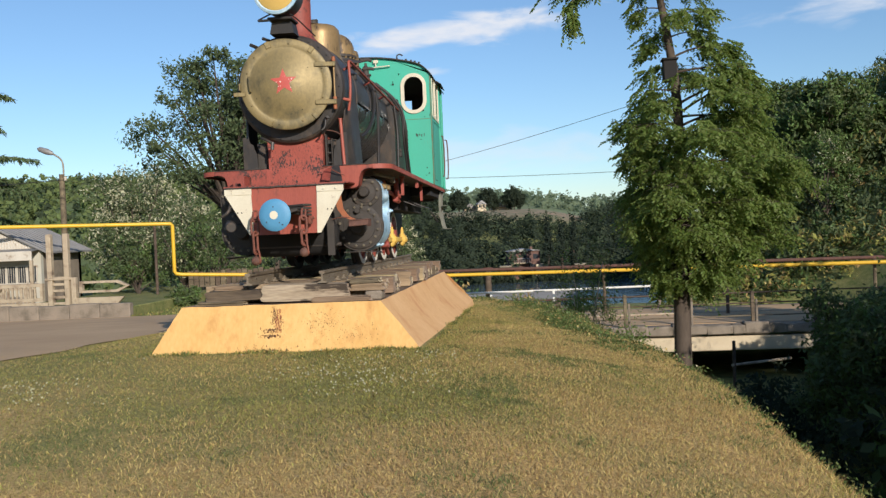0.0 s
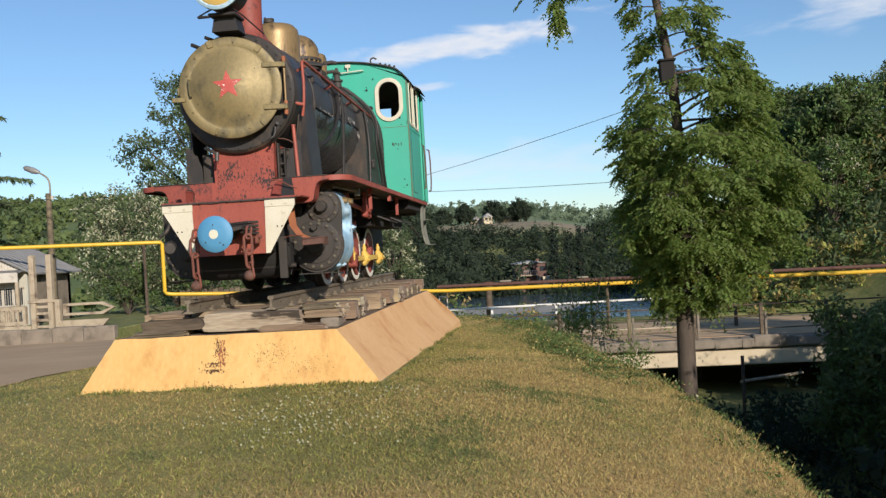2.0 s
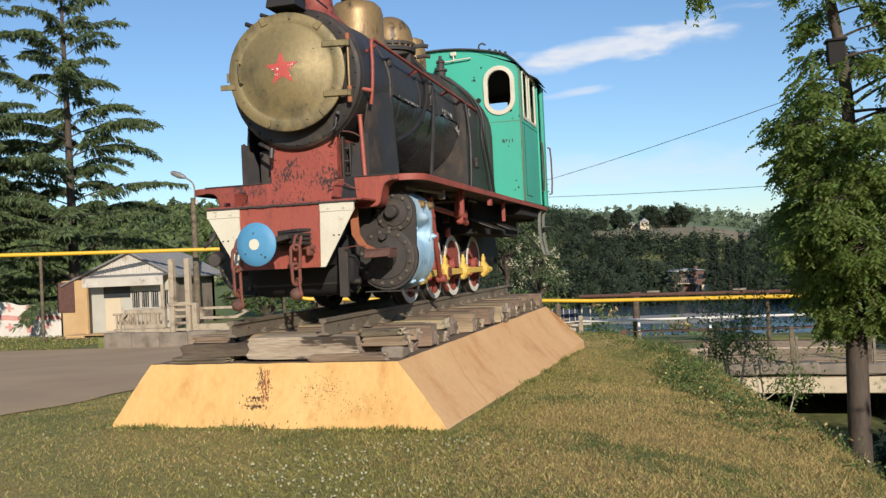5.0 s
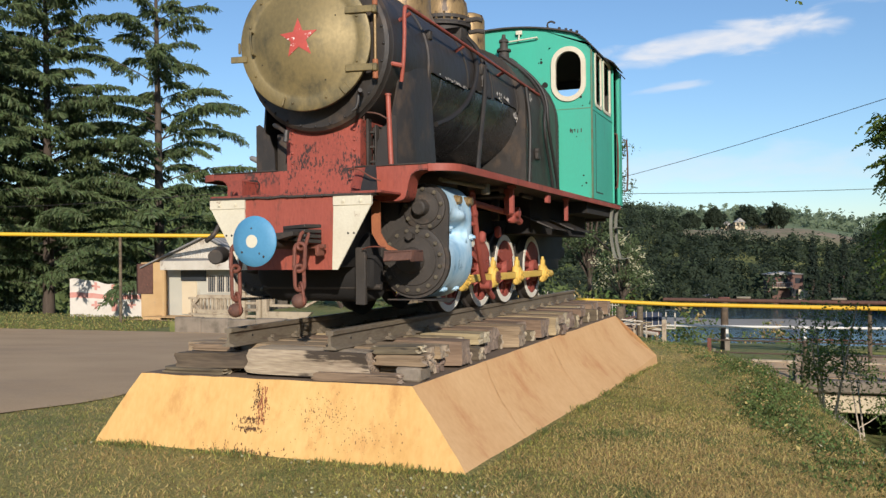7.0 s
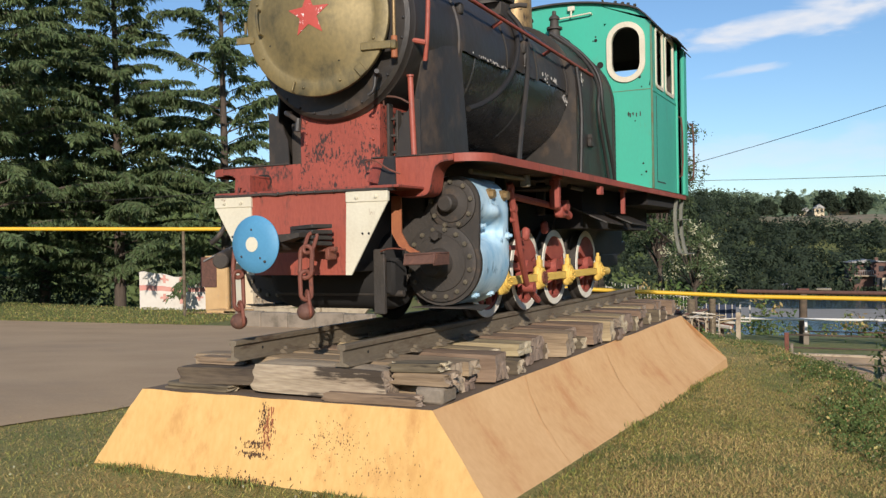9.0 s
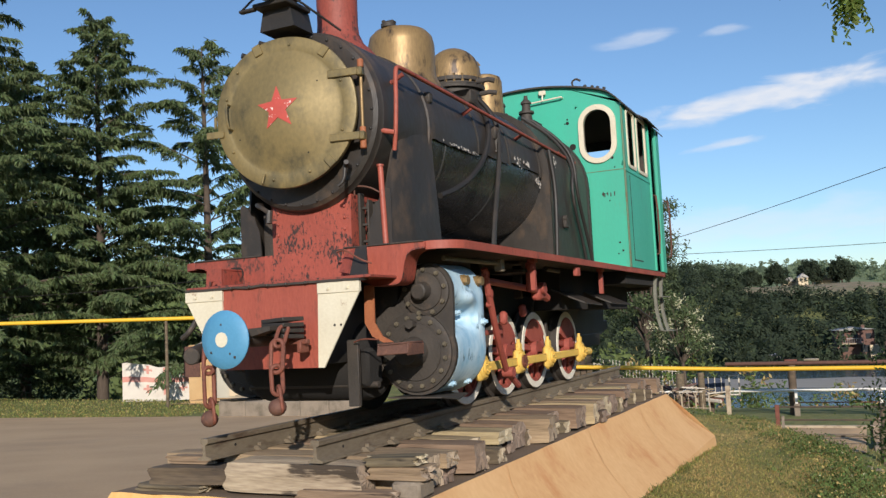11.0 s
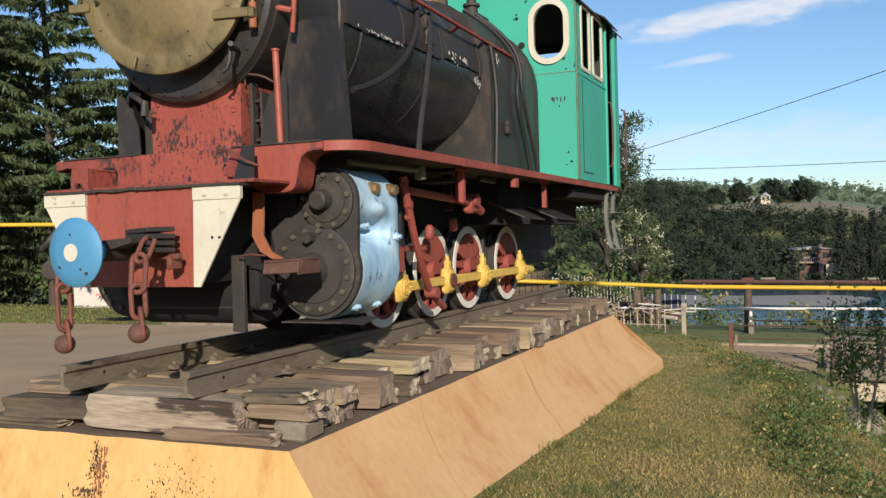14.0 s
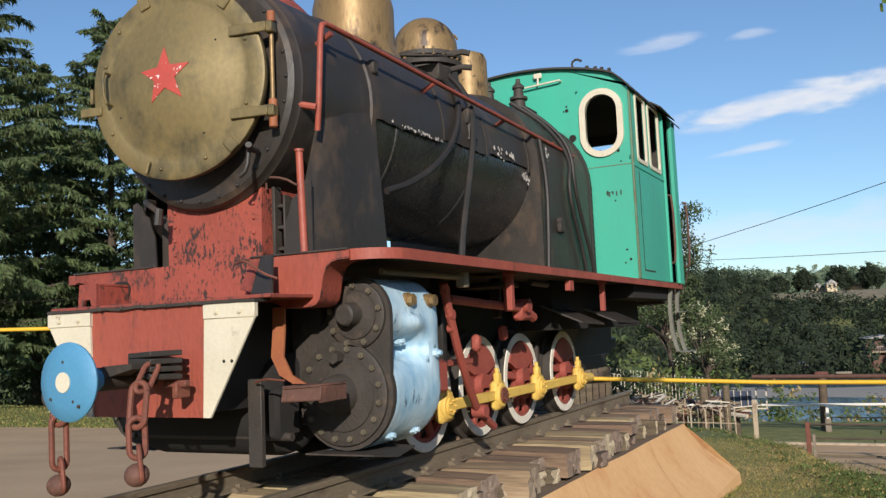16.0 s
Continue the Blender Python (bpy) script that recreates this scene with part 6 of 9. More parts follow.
def build_cab():
    y0, y1, X, zb, zs, zt = 4.835, 6.72, 1.105, 1.15, 2.93, 3.23
    cab = new("cab")
    cab.parent = loco
    tagged(cab, "turquoise painted cab with cream window frames")
    def roof_z(x, lift=0.0):
        a = min(1.0, abs(x) / X)
        return zt + lift - 0.20 * a * a - 0.10 * max(0, (a - 0.82) / 0.18) ** 2
    # front wall: two halves, each with an oblong window; outline split so that no face has a hole
    for s in (1, -1):
        hole = oval(s * 0.832, 2.625, 0.152, 0.268, 0.150)
        hx0, hx1, hz0, hz1 = 0.832 - 0.24, X - 0.02, 2.25, 2.96
        b = Build()
        xs = sorted((s * hx0, s * hx1))
        ring = rect_like(hole, xs[0], xs[1], hz0, hz1)
        b.ring_plate(ring, hole, "y", y0, y0 + 0.025)
        for xa, xb, za, zc in ((0.0, X, zb, hz0), (0.0, hx0, hz0, hz1), (hx1, X, hz0, hz1)):
            b.box(min(s * xa, s * xb), max(s * xa, s * xb), y0, y0 + 0.025, za, zc, 0.0005)
        top = [(s * X * i / 12, roof_z(X * i / 12)) for i in range(13)]
        b.prism([(0.0, hz1)] + [(s * X, hz1)] + top[::-1], "y", y0, y0 + 0.025)
        w = part("front_panel", b, "green", cab)
        fr = Build()
        fr.ring_plate(oval(s * 0.832, 2.625, 0.208, 0.325, 0.205), hole, "y", y0 - 0.022, y0 + 0.03)
        f = part("window_frame", fr, "white", w, "chipped cream oblong window frame")
        for i in range(8):
            a = 2 * math.pi * i / 8
            part("screw", Build().ball((s * 0.832 + 0.182 * math.cos(a), y0 - 0.022, 2.625 + 0.298 * math.sin(a)), 0.007, 6), "white", f)
        # corner strip
        part("corner_strip", Build().box(s * X - 0.012, s * X + 0.006, y0 - 0.008, y0 + 0.03, zb, 2.9, 0.004), "green_rust", cab, "rust-stained corner strip")
    sm = Build()
    sm.box(-X + 0.01, X - 0.01, y0 - 0.004, y0 + 0.001, 2.206, 2.214, 0.001)
    part("seam_strip", sm, "green_rust", cab)
    for x, z, r in ((0.545, 2.515, 0.036), (0.50, 2.79, 0.018), (0.50, 2.83, 0.010), (0.47, 2.785, 0.008), (0.975, 2.345, 0.016), (0.995, 2.24, 0.008), (0.685, 2.02, 0.017), (1.03, 1.33, 0.012), (1.0, 1.42, 0.010), (0.98, 1.30, 0.008), (0.92, 1.88, 0.008)):
        part("bolt_hole", Build().cyl((x, y0 - 0.003, z), (x, y0 - 0.0005, z), r, 14), "dark", cab)
    wire = Build()
    rnd = random.Random(8)
    for i in range(9):
        x = 0.83 + rnd.random() * 0.14
        wire.box(x, x + 0.012, y0 - 0.003, y0 - 0.001, 1.92 + rnd.random() * 0.04, 1.962 + rnd.random() * 0.02, 0.0005)
    tagged(part("chipped_paint", wire, "iron", cab, "chipped dark paint marks"), kind="stuff")
    gr = Build()
    gr.tube([(0.02, y0 - 0.05, 3.06), (0.46, y0 - 0.05, 3.085)], 0.010, 8)
    gr.tube([(0.02, y0, 3.05), (0.02, y0 - 0.05, 3.06)], 0.010, 8)
    gr.tube([(0.46, y0, 3.08), (0.46, y0 - 0.05, 3.085)], 0.010, 8)
    gr.tube([(0.24, y0 - 0.05, 3.075), (0.24, y0 - 0.03, 3.19)], 0.010, 8)
    gr.box(0.20, 0.28, y0 - 0.05, y0 - 0.03, 3.14, 3.19, 0.004)
    part("front_grab_rail", gr, "white", cab, "white grab rail on the cab front")
    # sides
    for s in (1, -1):
        b = Build()
        x0, x1 = sorted((s * X, s * (X - 0.022)))
        wins = ((5.02, 5.36), (5.49, 5.90))
        wz0, wz1 = 2.27, 2.90
        yd0, yd1 = 6.06, 6.42
        b.box(x0, x1, y0 + 0.026, yd0, zb, wz0, 0.0005)
        b.box(x0, x1, y0 + 0.026, yd0, wz1, zs + 0.01, 0.0005)
        for ya, yb in ((y0 + 0.026, wins[0][0]), (wins[0][1], wins[1][0]), (wins[1][1], yd0)):
            b.box(x0, x1, ya, yb, wz0, wz1, 0.0005)
        b.box(x0, x1, yd1, y1, zb, zs + 0.01, 0.0005)
        sp = part("side_panel", b, "green_side", cab, "turquoise side panel")
        for ya, yb in wins:
            fr = Build()
            yc, zc, hw, hh = (ya + yb) / 2, (wz0 + wz1) / 2, (yb - ya) / 2, (wz1 - wz0) / 2
            fr.ring_plate(oval(yc, zc, hw + 0.018, hh + 0.022, 0.055), oval(yc, zc, hw - 0.018, hh - 0.015, 0.05), "x", s * (X - 0.01), s * (X + 0.012))
            part("window_frame", fr, "white", sp, "cream side window frame")
        part("waist_strip", Build().box(min(s * X, s * (X + 0.008)), max(s * X, s * (X + 0.008)), y0, yd0, 2.19, 2.215, 0.002), "green_side", sp)
        ln = Build()
        ln.box(min(s * (X + 0.0005), s * (X + 0.003)), max(s * (X + 0.0005), s * (X + 0.003)), 5.02, 5.035, 1.24, 2.16, 0.0005)
        ln.box(min(s * (X + 0.0005), s * (X + 0.003)), max(s * (X + 0.0005), s * (X + 0.003)), 5.02, 5.42, 1.225, 1.24, 0.0005)
        part("panel_joint", ln, "iron", sp)
        dp = Build()
        dp.box(min(s * (X - 0.01), s * (X + 0.03)), max(s * (X - 0.01), s * (X + 0.03)), yd1 - 0.02, yd1 + 0.02, zb, zs, 0.004)
        dp.box(min(s * (X - 0.01), s * (X + 0.02)), max(s * (X - 0.01), s * (X + 0.02)), yd0 - 0.02, yd0 + 0.015, zb, zs, 0.004)
        part("door_post", dp, "green_side", cab)
        aw = Build()
        aw.add([(s * (X - 0.02), 5.72, 2.97), (s * (X - 0.02), 6.35, 2.97), (s * (X + 0.09), 6.35, 2.88), (s * (X + 0.09), 5.72, 2.90),
                (s * (X - 0.02), 5.72, 2.985), (s * (X - 0.02), 6.35, 2.985), (s * (X + 0.09), 6.35, 2.895), (s * (X + 0.09), 5.72, 2.915)],
               [(0, 1, 2, 3), (7, 6, 5, 4), (0, 4, 5, 1), (1, 5, 6, 2), (2, 6, 7, 3), (3, 7, 4, 0)])
        part("rain_hood", aw, "iron", cab, "dark rain hood over the door")
        for y in (6.10, 6.80):
            part("door_grab_rail", Build().tube([(s * (X + 0.01), y, 1.35), (s * (X + 0.06), y, 1.36), (s * (X + 0.06), y, 2.05), (s * (X + 0.01), y, 2.06)], 0.012, 8, 1), "rust_dark", cab, "rusty grab rail by the cab door")
    # roof sheet
    n = 28
    v, f = [], []
    for lift in (0.018, 0.0):
        for y in (y0 - 0.05, 5.5, y1 + 0.15):
            for i in range(n + 1):
                x = (X + 0.03) * (-1 + 2 * i / n)
                v.append((x, y, roof_z(min(X, abs(x)), lift) - (0.03 if abs(x) > X else 0)))
    w, off = n + 1, 3 * (n + 1)
    for j in range(2):
        for i in range(n):
            f.append((j * w + i, j * w + i + 1, (j + 1) * w + i + 1, (j + 1) * w + i))
            f.append((off + j * w + i, off + (j + 1) * w + i, off + (j + 1) * w + i + 1, off + j * w + i + 1))
        for i in (0, n):
            f.append((j * w + i, (j + 1) * w + i, off + (j + 1) * w + i, off + j * w + i))
    for i in range(n):
        for j in (0, 2):
            f.append((j * w + i, j * w + i + 1, off + j * w + i + 1, off + j * w + i))
    part("roof", Build().add(v, f), "iron", cab, "dark curved cab roof")
    rk = Build()
    rk.tube([(0.60, y0 - 0.02, 3.17), (0.58, y0 - 0.02, 3.24), (0.63, y0 - 0.02, 3.27), (0.68, y0 - 0.02, 3.24)], 0.012, 6, 1)
    for x in (0.72, 0.80, 0.86, 0.93):
        part("roof_clip", Build().box(x, x + 0.03, y0 - 0.05, y0 - 0.02, roof_z(x) + 0.01, roof_z(x) + 0.035, 0.004), "iron", cab)
    part("roof_hook", rk, "iron", cab)
    ins = Build()
    ins.box(-X + 0.03, X - 0.03, y1 - 0.03, y1, zb, 2.20, 0.002)
    for s in (1, -1):
        ins.box(s * 0.815 - 0.26, s * 0.815 + 0.26, y1 - 0.03, y1, 2.20, 2.80, 0.002)
    top = [((X - 0.03) * (-1 + i / 12), roof_z((X - 0.03) * (-1 + i / 12)) - 0.002) for i in range(25)]
    ins.prism([(X - 0.03, 2.80)] + [(-X + 0.03, 2.80)] + top, "y", y1 - 0.03, y1)
    part("rear_wall", ins, "iron", cab)
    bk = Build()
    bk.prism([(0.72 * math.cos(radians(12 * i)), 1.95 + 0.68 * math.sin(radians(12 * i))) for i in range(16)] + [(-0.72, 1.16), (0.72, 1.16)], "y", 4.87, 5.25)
    part("backhead", bk, "dark", cab, "matte black boiler backhead inside the cab")
    # black sheets that put the shade inside the cab into the colour
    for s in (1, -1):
        part("inner_lining", Build().box(min(s * (X - 0.03), s * (X - 0.04)), max(s * (X - 0.03), s * (X - 0.04)), y0 + 0.05, 6.0, 1.17, 2.24, 0.002), "dark", cab, "dark sheet for the shade inside the cab wall")
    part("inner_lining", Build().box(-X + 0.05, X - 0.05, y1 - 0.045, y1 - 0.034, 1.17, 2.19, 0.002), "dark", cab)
    part("ceiling_lining", Build().box(-X + 0.06, X - 0.06, y0 + 0.05, y1 - 0.05, 2.90, 2.915, 0.002), "dark", cab, "dark sheet for the shade under the cab roof")
    part("cab_floor", Build().box(-X + 0.03, X - 0.03, y0 + 0.03, y1 - 0.03, 1.145, 1.165, 0.002), "iron", cab)
    # rear foot steps
    for s in (1, -1):
        stp = part("cab_step", Build().box(s * 1.10 - 0.05, s * 1.10 + 0.10, 6.26, 6.62, 0.425, 0.437, 0.003), "step_iron", loco, "hanging iron cab steps with bent straps")
        part("tread", Build().box(s * 1.07 - 0.03, s * 1.07 + 0.07, 6.30, 6.56, 0.84, 0.850, 0.003), "step_iron", stp)
        for y in (6.24, 6.58):
            sw = Build()
            line = [(1.055, 1.11), (1.035, 0.98), (1.03, 0.84), (1.04, 0.66), (1.065, 0.52), (1.09, 0.436)]
            for (xa, za), (xb, zc) in zip(line, line[1:]):
                v = [(s * x, yy, z) for yy in (y, y + 0.045) for x, z in ((xa - 0.018, za), (xb - 0.018, zc), (xb + 0.018, zc), (xa + 0.018, za))]
                sw.add(v, [(0, 1, 2, 3), (7, 6, 5, 4), (0, 4, 5, 1), (1, 5, 6, 2), (2, 6, 7, 3), (3, 7, 4, 0)])
            part("strap", sw, "step_iron", stp, "bent pale iron strap")
    rb = Build()
    rb.box(-0.9, 0.9, 6.55, 6.65, 0.94, 1.08, 0.01)
    rb.box(-0.30, 0.30, 6.36, 6.54, 0.44, 1.08, 0.01)
    rb.box(-0.22, 0.22, 6.55, 7.0, 0.46, 0.60, 0.02)
    rb.tube([(0.95, 5.6, 0.72), (0.98, 6.3, 0.56)], 0.014, 6)
    part("rear_beam", rb, "iron", loco)


build_frame()
build_beam()
build_coupler()
build_brake_hose()
build_smokebox()
build_headlight()
build_stack()
build_boiler()
build_running_plate()
for side in (1, -1):
    build_cylinder(side)
    build_rods(side)
    build_valve_gear(side)
    for wy in WHEELS:
        build_wheel(side, wy)
build_front_steps()
build_cab()

# ---- surroundings: pipe, walls, house, bridge ----
def gz(x, y):
    return float(ground_z(x, y))


def build_gas_pipe():
    e = thing("gas_pipe", "long bright yellow gas pipe on thin steel posts", "pipe")
    part("pipe_run", Build().tube([(-60, 6.0, 2.05), (-30, 17.6, 1.62), (-20.9, 21.5, 1.42), (-12.25, 25.3, 1.28), (-12.0, 25.4, 1.27), (-11.95, 25.45, 1.20), (-11.95, 25.45, -0.68), (-11.9, 25.5, -0.78), (-11.7, 25.6, -0.82),
                                  (-1.0, 29.0, -1.44), (14.0, 26.7, -1.46), (30.0, 24.3, -1.46), (48.0, 21.5, -1.4)], 0.075, 10), "pipe_yellow", e, "yellow painted pipe")
    for x, y, z in ((-20.9, 21.5, 1.34), (-12.6, 25.2, 1.2), (-34.0, 16.1, 1.62), (9.0, 27.45, -1.55), (20.0, 25.85, -1.55)):
        part("pipe_post", Build().cyl((x, y, gz(x, y) - 0.4), (x, y, z), 0.06, 10), "wood_dark", e, "dark steel pipe post")
    for x, y, r in ((-2.95, 28.15, 0.15), (-2.25, 28.4, 0.12)):
        part("pipe_post", Build().cyl((x, y, -3.9), (x, y, -1.5), r, 12), "wood_dark", e, "thick dark brown pipe post")
    e2 = thing("water_pipe", "rusty brown pipe running beside the gas pipe", "pipe")
    part("pipe_run", Build().tube([(-1.5, 29.4, -1.27), (14.0, 27.1, -1.28), (40.0, 23.1, -1.28)], 0.07, 10), "rust_dark", e2)
    for x in (1.2, 4.4, 7.6, 10.8):
        y = 29.4 - (x + 1.5) * 0.148
        part("clamp", Build().box(x, x + 0.5, y - 0.10, y + 0.1, -1.2, -1.12, 0.02), "steel", e2)
    for x in (5.6, 10.5, 16):
        y = 29.4 - (x + 1.5) * 0.148
        part("pipe_post", Build().cyl((x, y, -3.9), (x, y, -1.3), 0.07, 8), "wood_dark", e2)


build_gas_pipe()


def build_flag_wall():
    e = thing("painted_wall", "low whitewashed wall painted with a faded red cross flag", "wall")
    A, B = Vector((-33.1, 31.2)), Vector((-30.35, 33.85))
    L = (B - A).length
    ang = math.degrees(math.atan2(B.y - A.y, B.x - A.x))
    n = 24
    b = Build()
    def top(t):
        return -0.53 - 0.50 * t + 0.05 * math.sin(t * 9) + 0.03 * math.sin(t * 23)
    for i in range(n):
        t0, t1 = i / n, (i + 1) / n
        v = [(L * t, y, z) for y in (0.0, 0.2) for t, z in ((t0, -2.7), (t1, -2.7), (t1, top(t1)), (t0, top(t0)))]
        b.add(v, [(0, 1, 2, 3), (7, 6, 5, 4), (3, 2, 6, 7)] + ([(0, 3, 7, 4)] if i == 0 else []) + ([(1, 5, 6, 2)] if i == n - 1 else []))
    part("wall_slab", b, "flag_white", e)
    r = Build()
    def quad(t0, t1, k0, k1):
        v = []
        for t, k in ((t0, k0), (t1, k0), (t1, k1), (t0, k1)):
            z = -2.35 + (top(t) + 2.35) * k
            v.append((L * t, -0.006, z))
        r.add(v, [(0, 1, 2, 3)])
    quad(0.55, 0.63, 0.0, 0.985)
    for i in range(10):
        t0, t1 = i / 10, (i + 1) / 10
        if 0.55 < (t0 + t1) / 2 < 0.63:
            continue
        quad(t0, t1, 0.44, 0.60)
    for ct, ck in ((0.34, 0.22), (0.34, 0.83), (0.82, 0.22), (0.82, 0.80)):
        quad(ct - 0.018, ct + 0.018, ck - 0.13, ck + 0.13)
        quad(ct - 0.06, ct - 0.0185, ck - 0.035, ck + 0.035)
        quad(ct + 0.0185, ct + 0.06, ck - 0.035, ck + 0.035)
    part("painted_cross", r, "flag_red", e, "faded red crosses")
    e.matrix_basis = pose(A.x, A.y, 0, 0, 0, ang)


build_flag_wall()


def build_house():
    e = thing("small_house", "small plastered house with white sheet gable and grey roof", "house")
    x0, x1, y0, y1, zb, ze = -21.06, -16.9, 24.1, 27.25, -1.82, 0.46
    xm = -18.75
    apex = 1.36
    b = Build()
    b.box(x0 + 0.26, x1, y0, y0 + 0.2, zb - 0.6, ze, 0.005)
    part("wall", b, "plaster_blue", e, "pale stained front wall")
    b = Build()
    part("wall", Build().box(x1 - 0.2, x1, y0 + 0.2, y1, zb - 0.6, ze, 0.005), "concrete", e, "grey stained side wall")
    b.box(x0, x0 + 0.2, y0, y1, zb - 0.6, ze, 0.005)
    b.box(x0, x1, y1 - 0.2, y1, zb - 0.6, ze, 0.005)
    b.box(x0 - 1.0, x0 + 0.26, y0 - 0.12, y0 + 0.2, zb - 0.6, ze - 0.1, 0.01)
    b.box(x0 - 0.1, x1, y0 - 1.1, y0, zb - 0.6, zb, 0.02)
    part("wall", b, "plaster_orange", e, "ochre plastered wall")
    # corrugated white gable of narrow boards
    n = 34
    for i in range(n):
        xa = x0 + (x1 - x0) * i / n
        xb = xa + (x1 - x0) / n * 0.92
        xc = (xa + xb) / 2
        za = ze + (apex - ze) * (1 - abs(xc - xm) / (xm - x0 if xc < xm else x1 - xm)) - 0.02
        part("gable_board", Build().box(xa, xb, y0 - 0.06, y0 - 0.02, ze - 0.02, max(ze, za), 0.008), "whitewash", e)
    f = Build()
    f.box(x0 + 0.5, x1 + 0.05, y0 - 0.75, y0 - 0.68, ze - 0.42, ze - 0.05, 0.01)
    part("fascia", f, "whitewash", e, "peeling cream fascia board")
    pr = Build()
    pr.add([(x0 + 0.5, y0 - 0.72, ze - 0.04), (x1 + 0.05, y0 - 0.72, ze - 0.04), (x1 + 0.05, y0, ze + 0.06), (x0 + 0.5, y0, ze + 0.06),
            (x0 + 0.5, y0 - 0.72, ze - 0.08), (x1 + 0.05, y0 - 0.72, ze - 0.08), (x1 + 0.05, y0, ze + 0.02), (x0 + 0.5, y0, ze + 0.02)],
           [(0, 1, 2, 3), (7, 6, 5, 4), (0, 4, 5, 1), (1, 5, 6, 2), (2, 6, 7, 3), (3, 7, 4, 0)])
    part("porch_roof", pr, "zinc", e)
    r = Build()
    for s in (1, -1):
        half, over = (x1 - xm, 0.4) if s > 0 else (xm - x0, 0.95)
        ex = xm + s * (half + over)
        ez = ze - (apex - ze) * over / half
        v = [(xm, y, apex + d) for y in (y0 - 0.25, y1 + 0.25) for d in (0.02, 0.08)] + [(ex, y, ez + d) for y in (y0 - 0.25, y1 + 0.25) for d in (0.02, 0.08)]
        r.add(v, [(0, 1, 5, 4), (2, 6, 7, 3), (1, 3, 7, 5), (0, 4, 6, 2), (4, 5, 7, 6), (0, 2, 3, 1)])
    roof = part("roof", r, "zinc", e, "grey sheet roof")
    for i in range(13):
        y = y0 - 0.2 + i * 0.3
        k = Build()
        ex = x1 + 0.39
        ez = ze - (apex - ze) * 0.39 / (x1 - xm)
        k.tube([(xm, y, apex + 0.085), (ex, y, ez + 0.085)], 0.025, 5)
        part("roof_rib", k, "zinc", roof)
    # door, barred windows, posts
    part("door", Build().box(x0 + 1.02, x0 + 1.75, y0 - 0.05, y0, zb + 0.05, zb + 1.38, 0.01), "plaster", e, "pale worn door")
    for i in range(4):
        xa = x1 - 1.85 + i * 0.44
        w = part("window", Build().box(xa, xa + 0.34, y0 - 0.03, y0 - 0.002, -0.85, -0.20, 0.005), "glass", e, "dark barred window")
        fr = Build()
        fr.ring_plate([(xa - 0.04, -0.89), (xa + 0.38, -0.89), (xa + 0.38, -0.16), (xa - 0.04, -0.16)], [(xa, -0.85), (xa + 0.34, -0.85), (xa + 0.34, -0.20), (xa, -0.20)], "y", y0 - 0.05, y0 - 0.001)
        part("frame", fr, "whitewash", w)
        for j in range(3):
            part("bar", Build().box(xa + 0.06 + j * 0.10, xa + 0.075 + j * 0.10, y0 - 0.06, y0 - 0.045, -0.85, -0.2, 0.003), "whitewash", w)
    # first a dark panel that paints in the shaded opening under the fascia
    part("shutter", Build().box(x0 + 0.96, x1 - 1.95, y0 - 0.04, y0 - 0.002, -0.42, 0.12, 0.01), "glass", e, "dark panel for the shaded opening under the fascia")
    part("shutter", Build().box(x0 - 1.2, x0 - 0.36, y0 - 0.17, y0 - 0.125, -0.95, 0.3, 0.01), "rust_dark", e, "brown sheet shutter")
    for x in (x0 + 0.6, x1 - 0.05):
        part("porch_post", Build().box(x, x + 0.12, y0 - 0.76, y0 - 0.64, zb, ze - 0.42, 0.01), "plaster_orange" if x < xm else "concrete_light", e)
    st = Build()
    for i in range(3):
        st.box(x0 + 0.8, x0 + 2.2, y0 - 1.1 - 0.3 * i, y0 - 1.0, zb - 0.6, zb - 0.02 - 0.13 * i, 0.01)
    part("steps", st, "concrete", e)
    for i in range(14):
        x = x0 + 2.2 + i * 0.16
        part("baluster", Build().box(x, x + 0.07, y0 - 1.0, y0 - 0.94, zb, zb + 0.75, 0.005), "concrete_light", e)
    rl = Build()
    for z in (zb + 0.1, zb + 0.72):
        rl.box(x0 + 2.1, x0 + 4.45, y0 - 1.03, y0 - 0.91, z, z + 0.08, 0.01)
    part("porch_rail", rl, "concrete_light", e)
    return e


build_house()


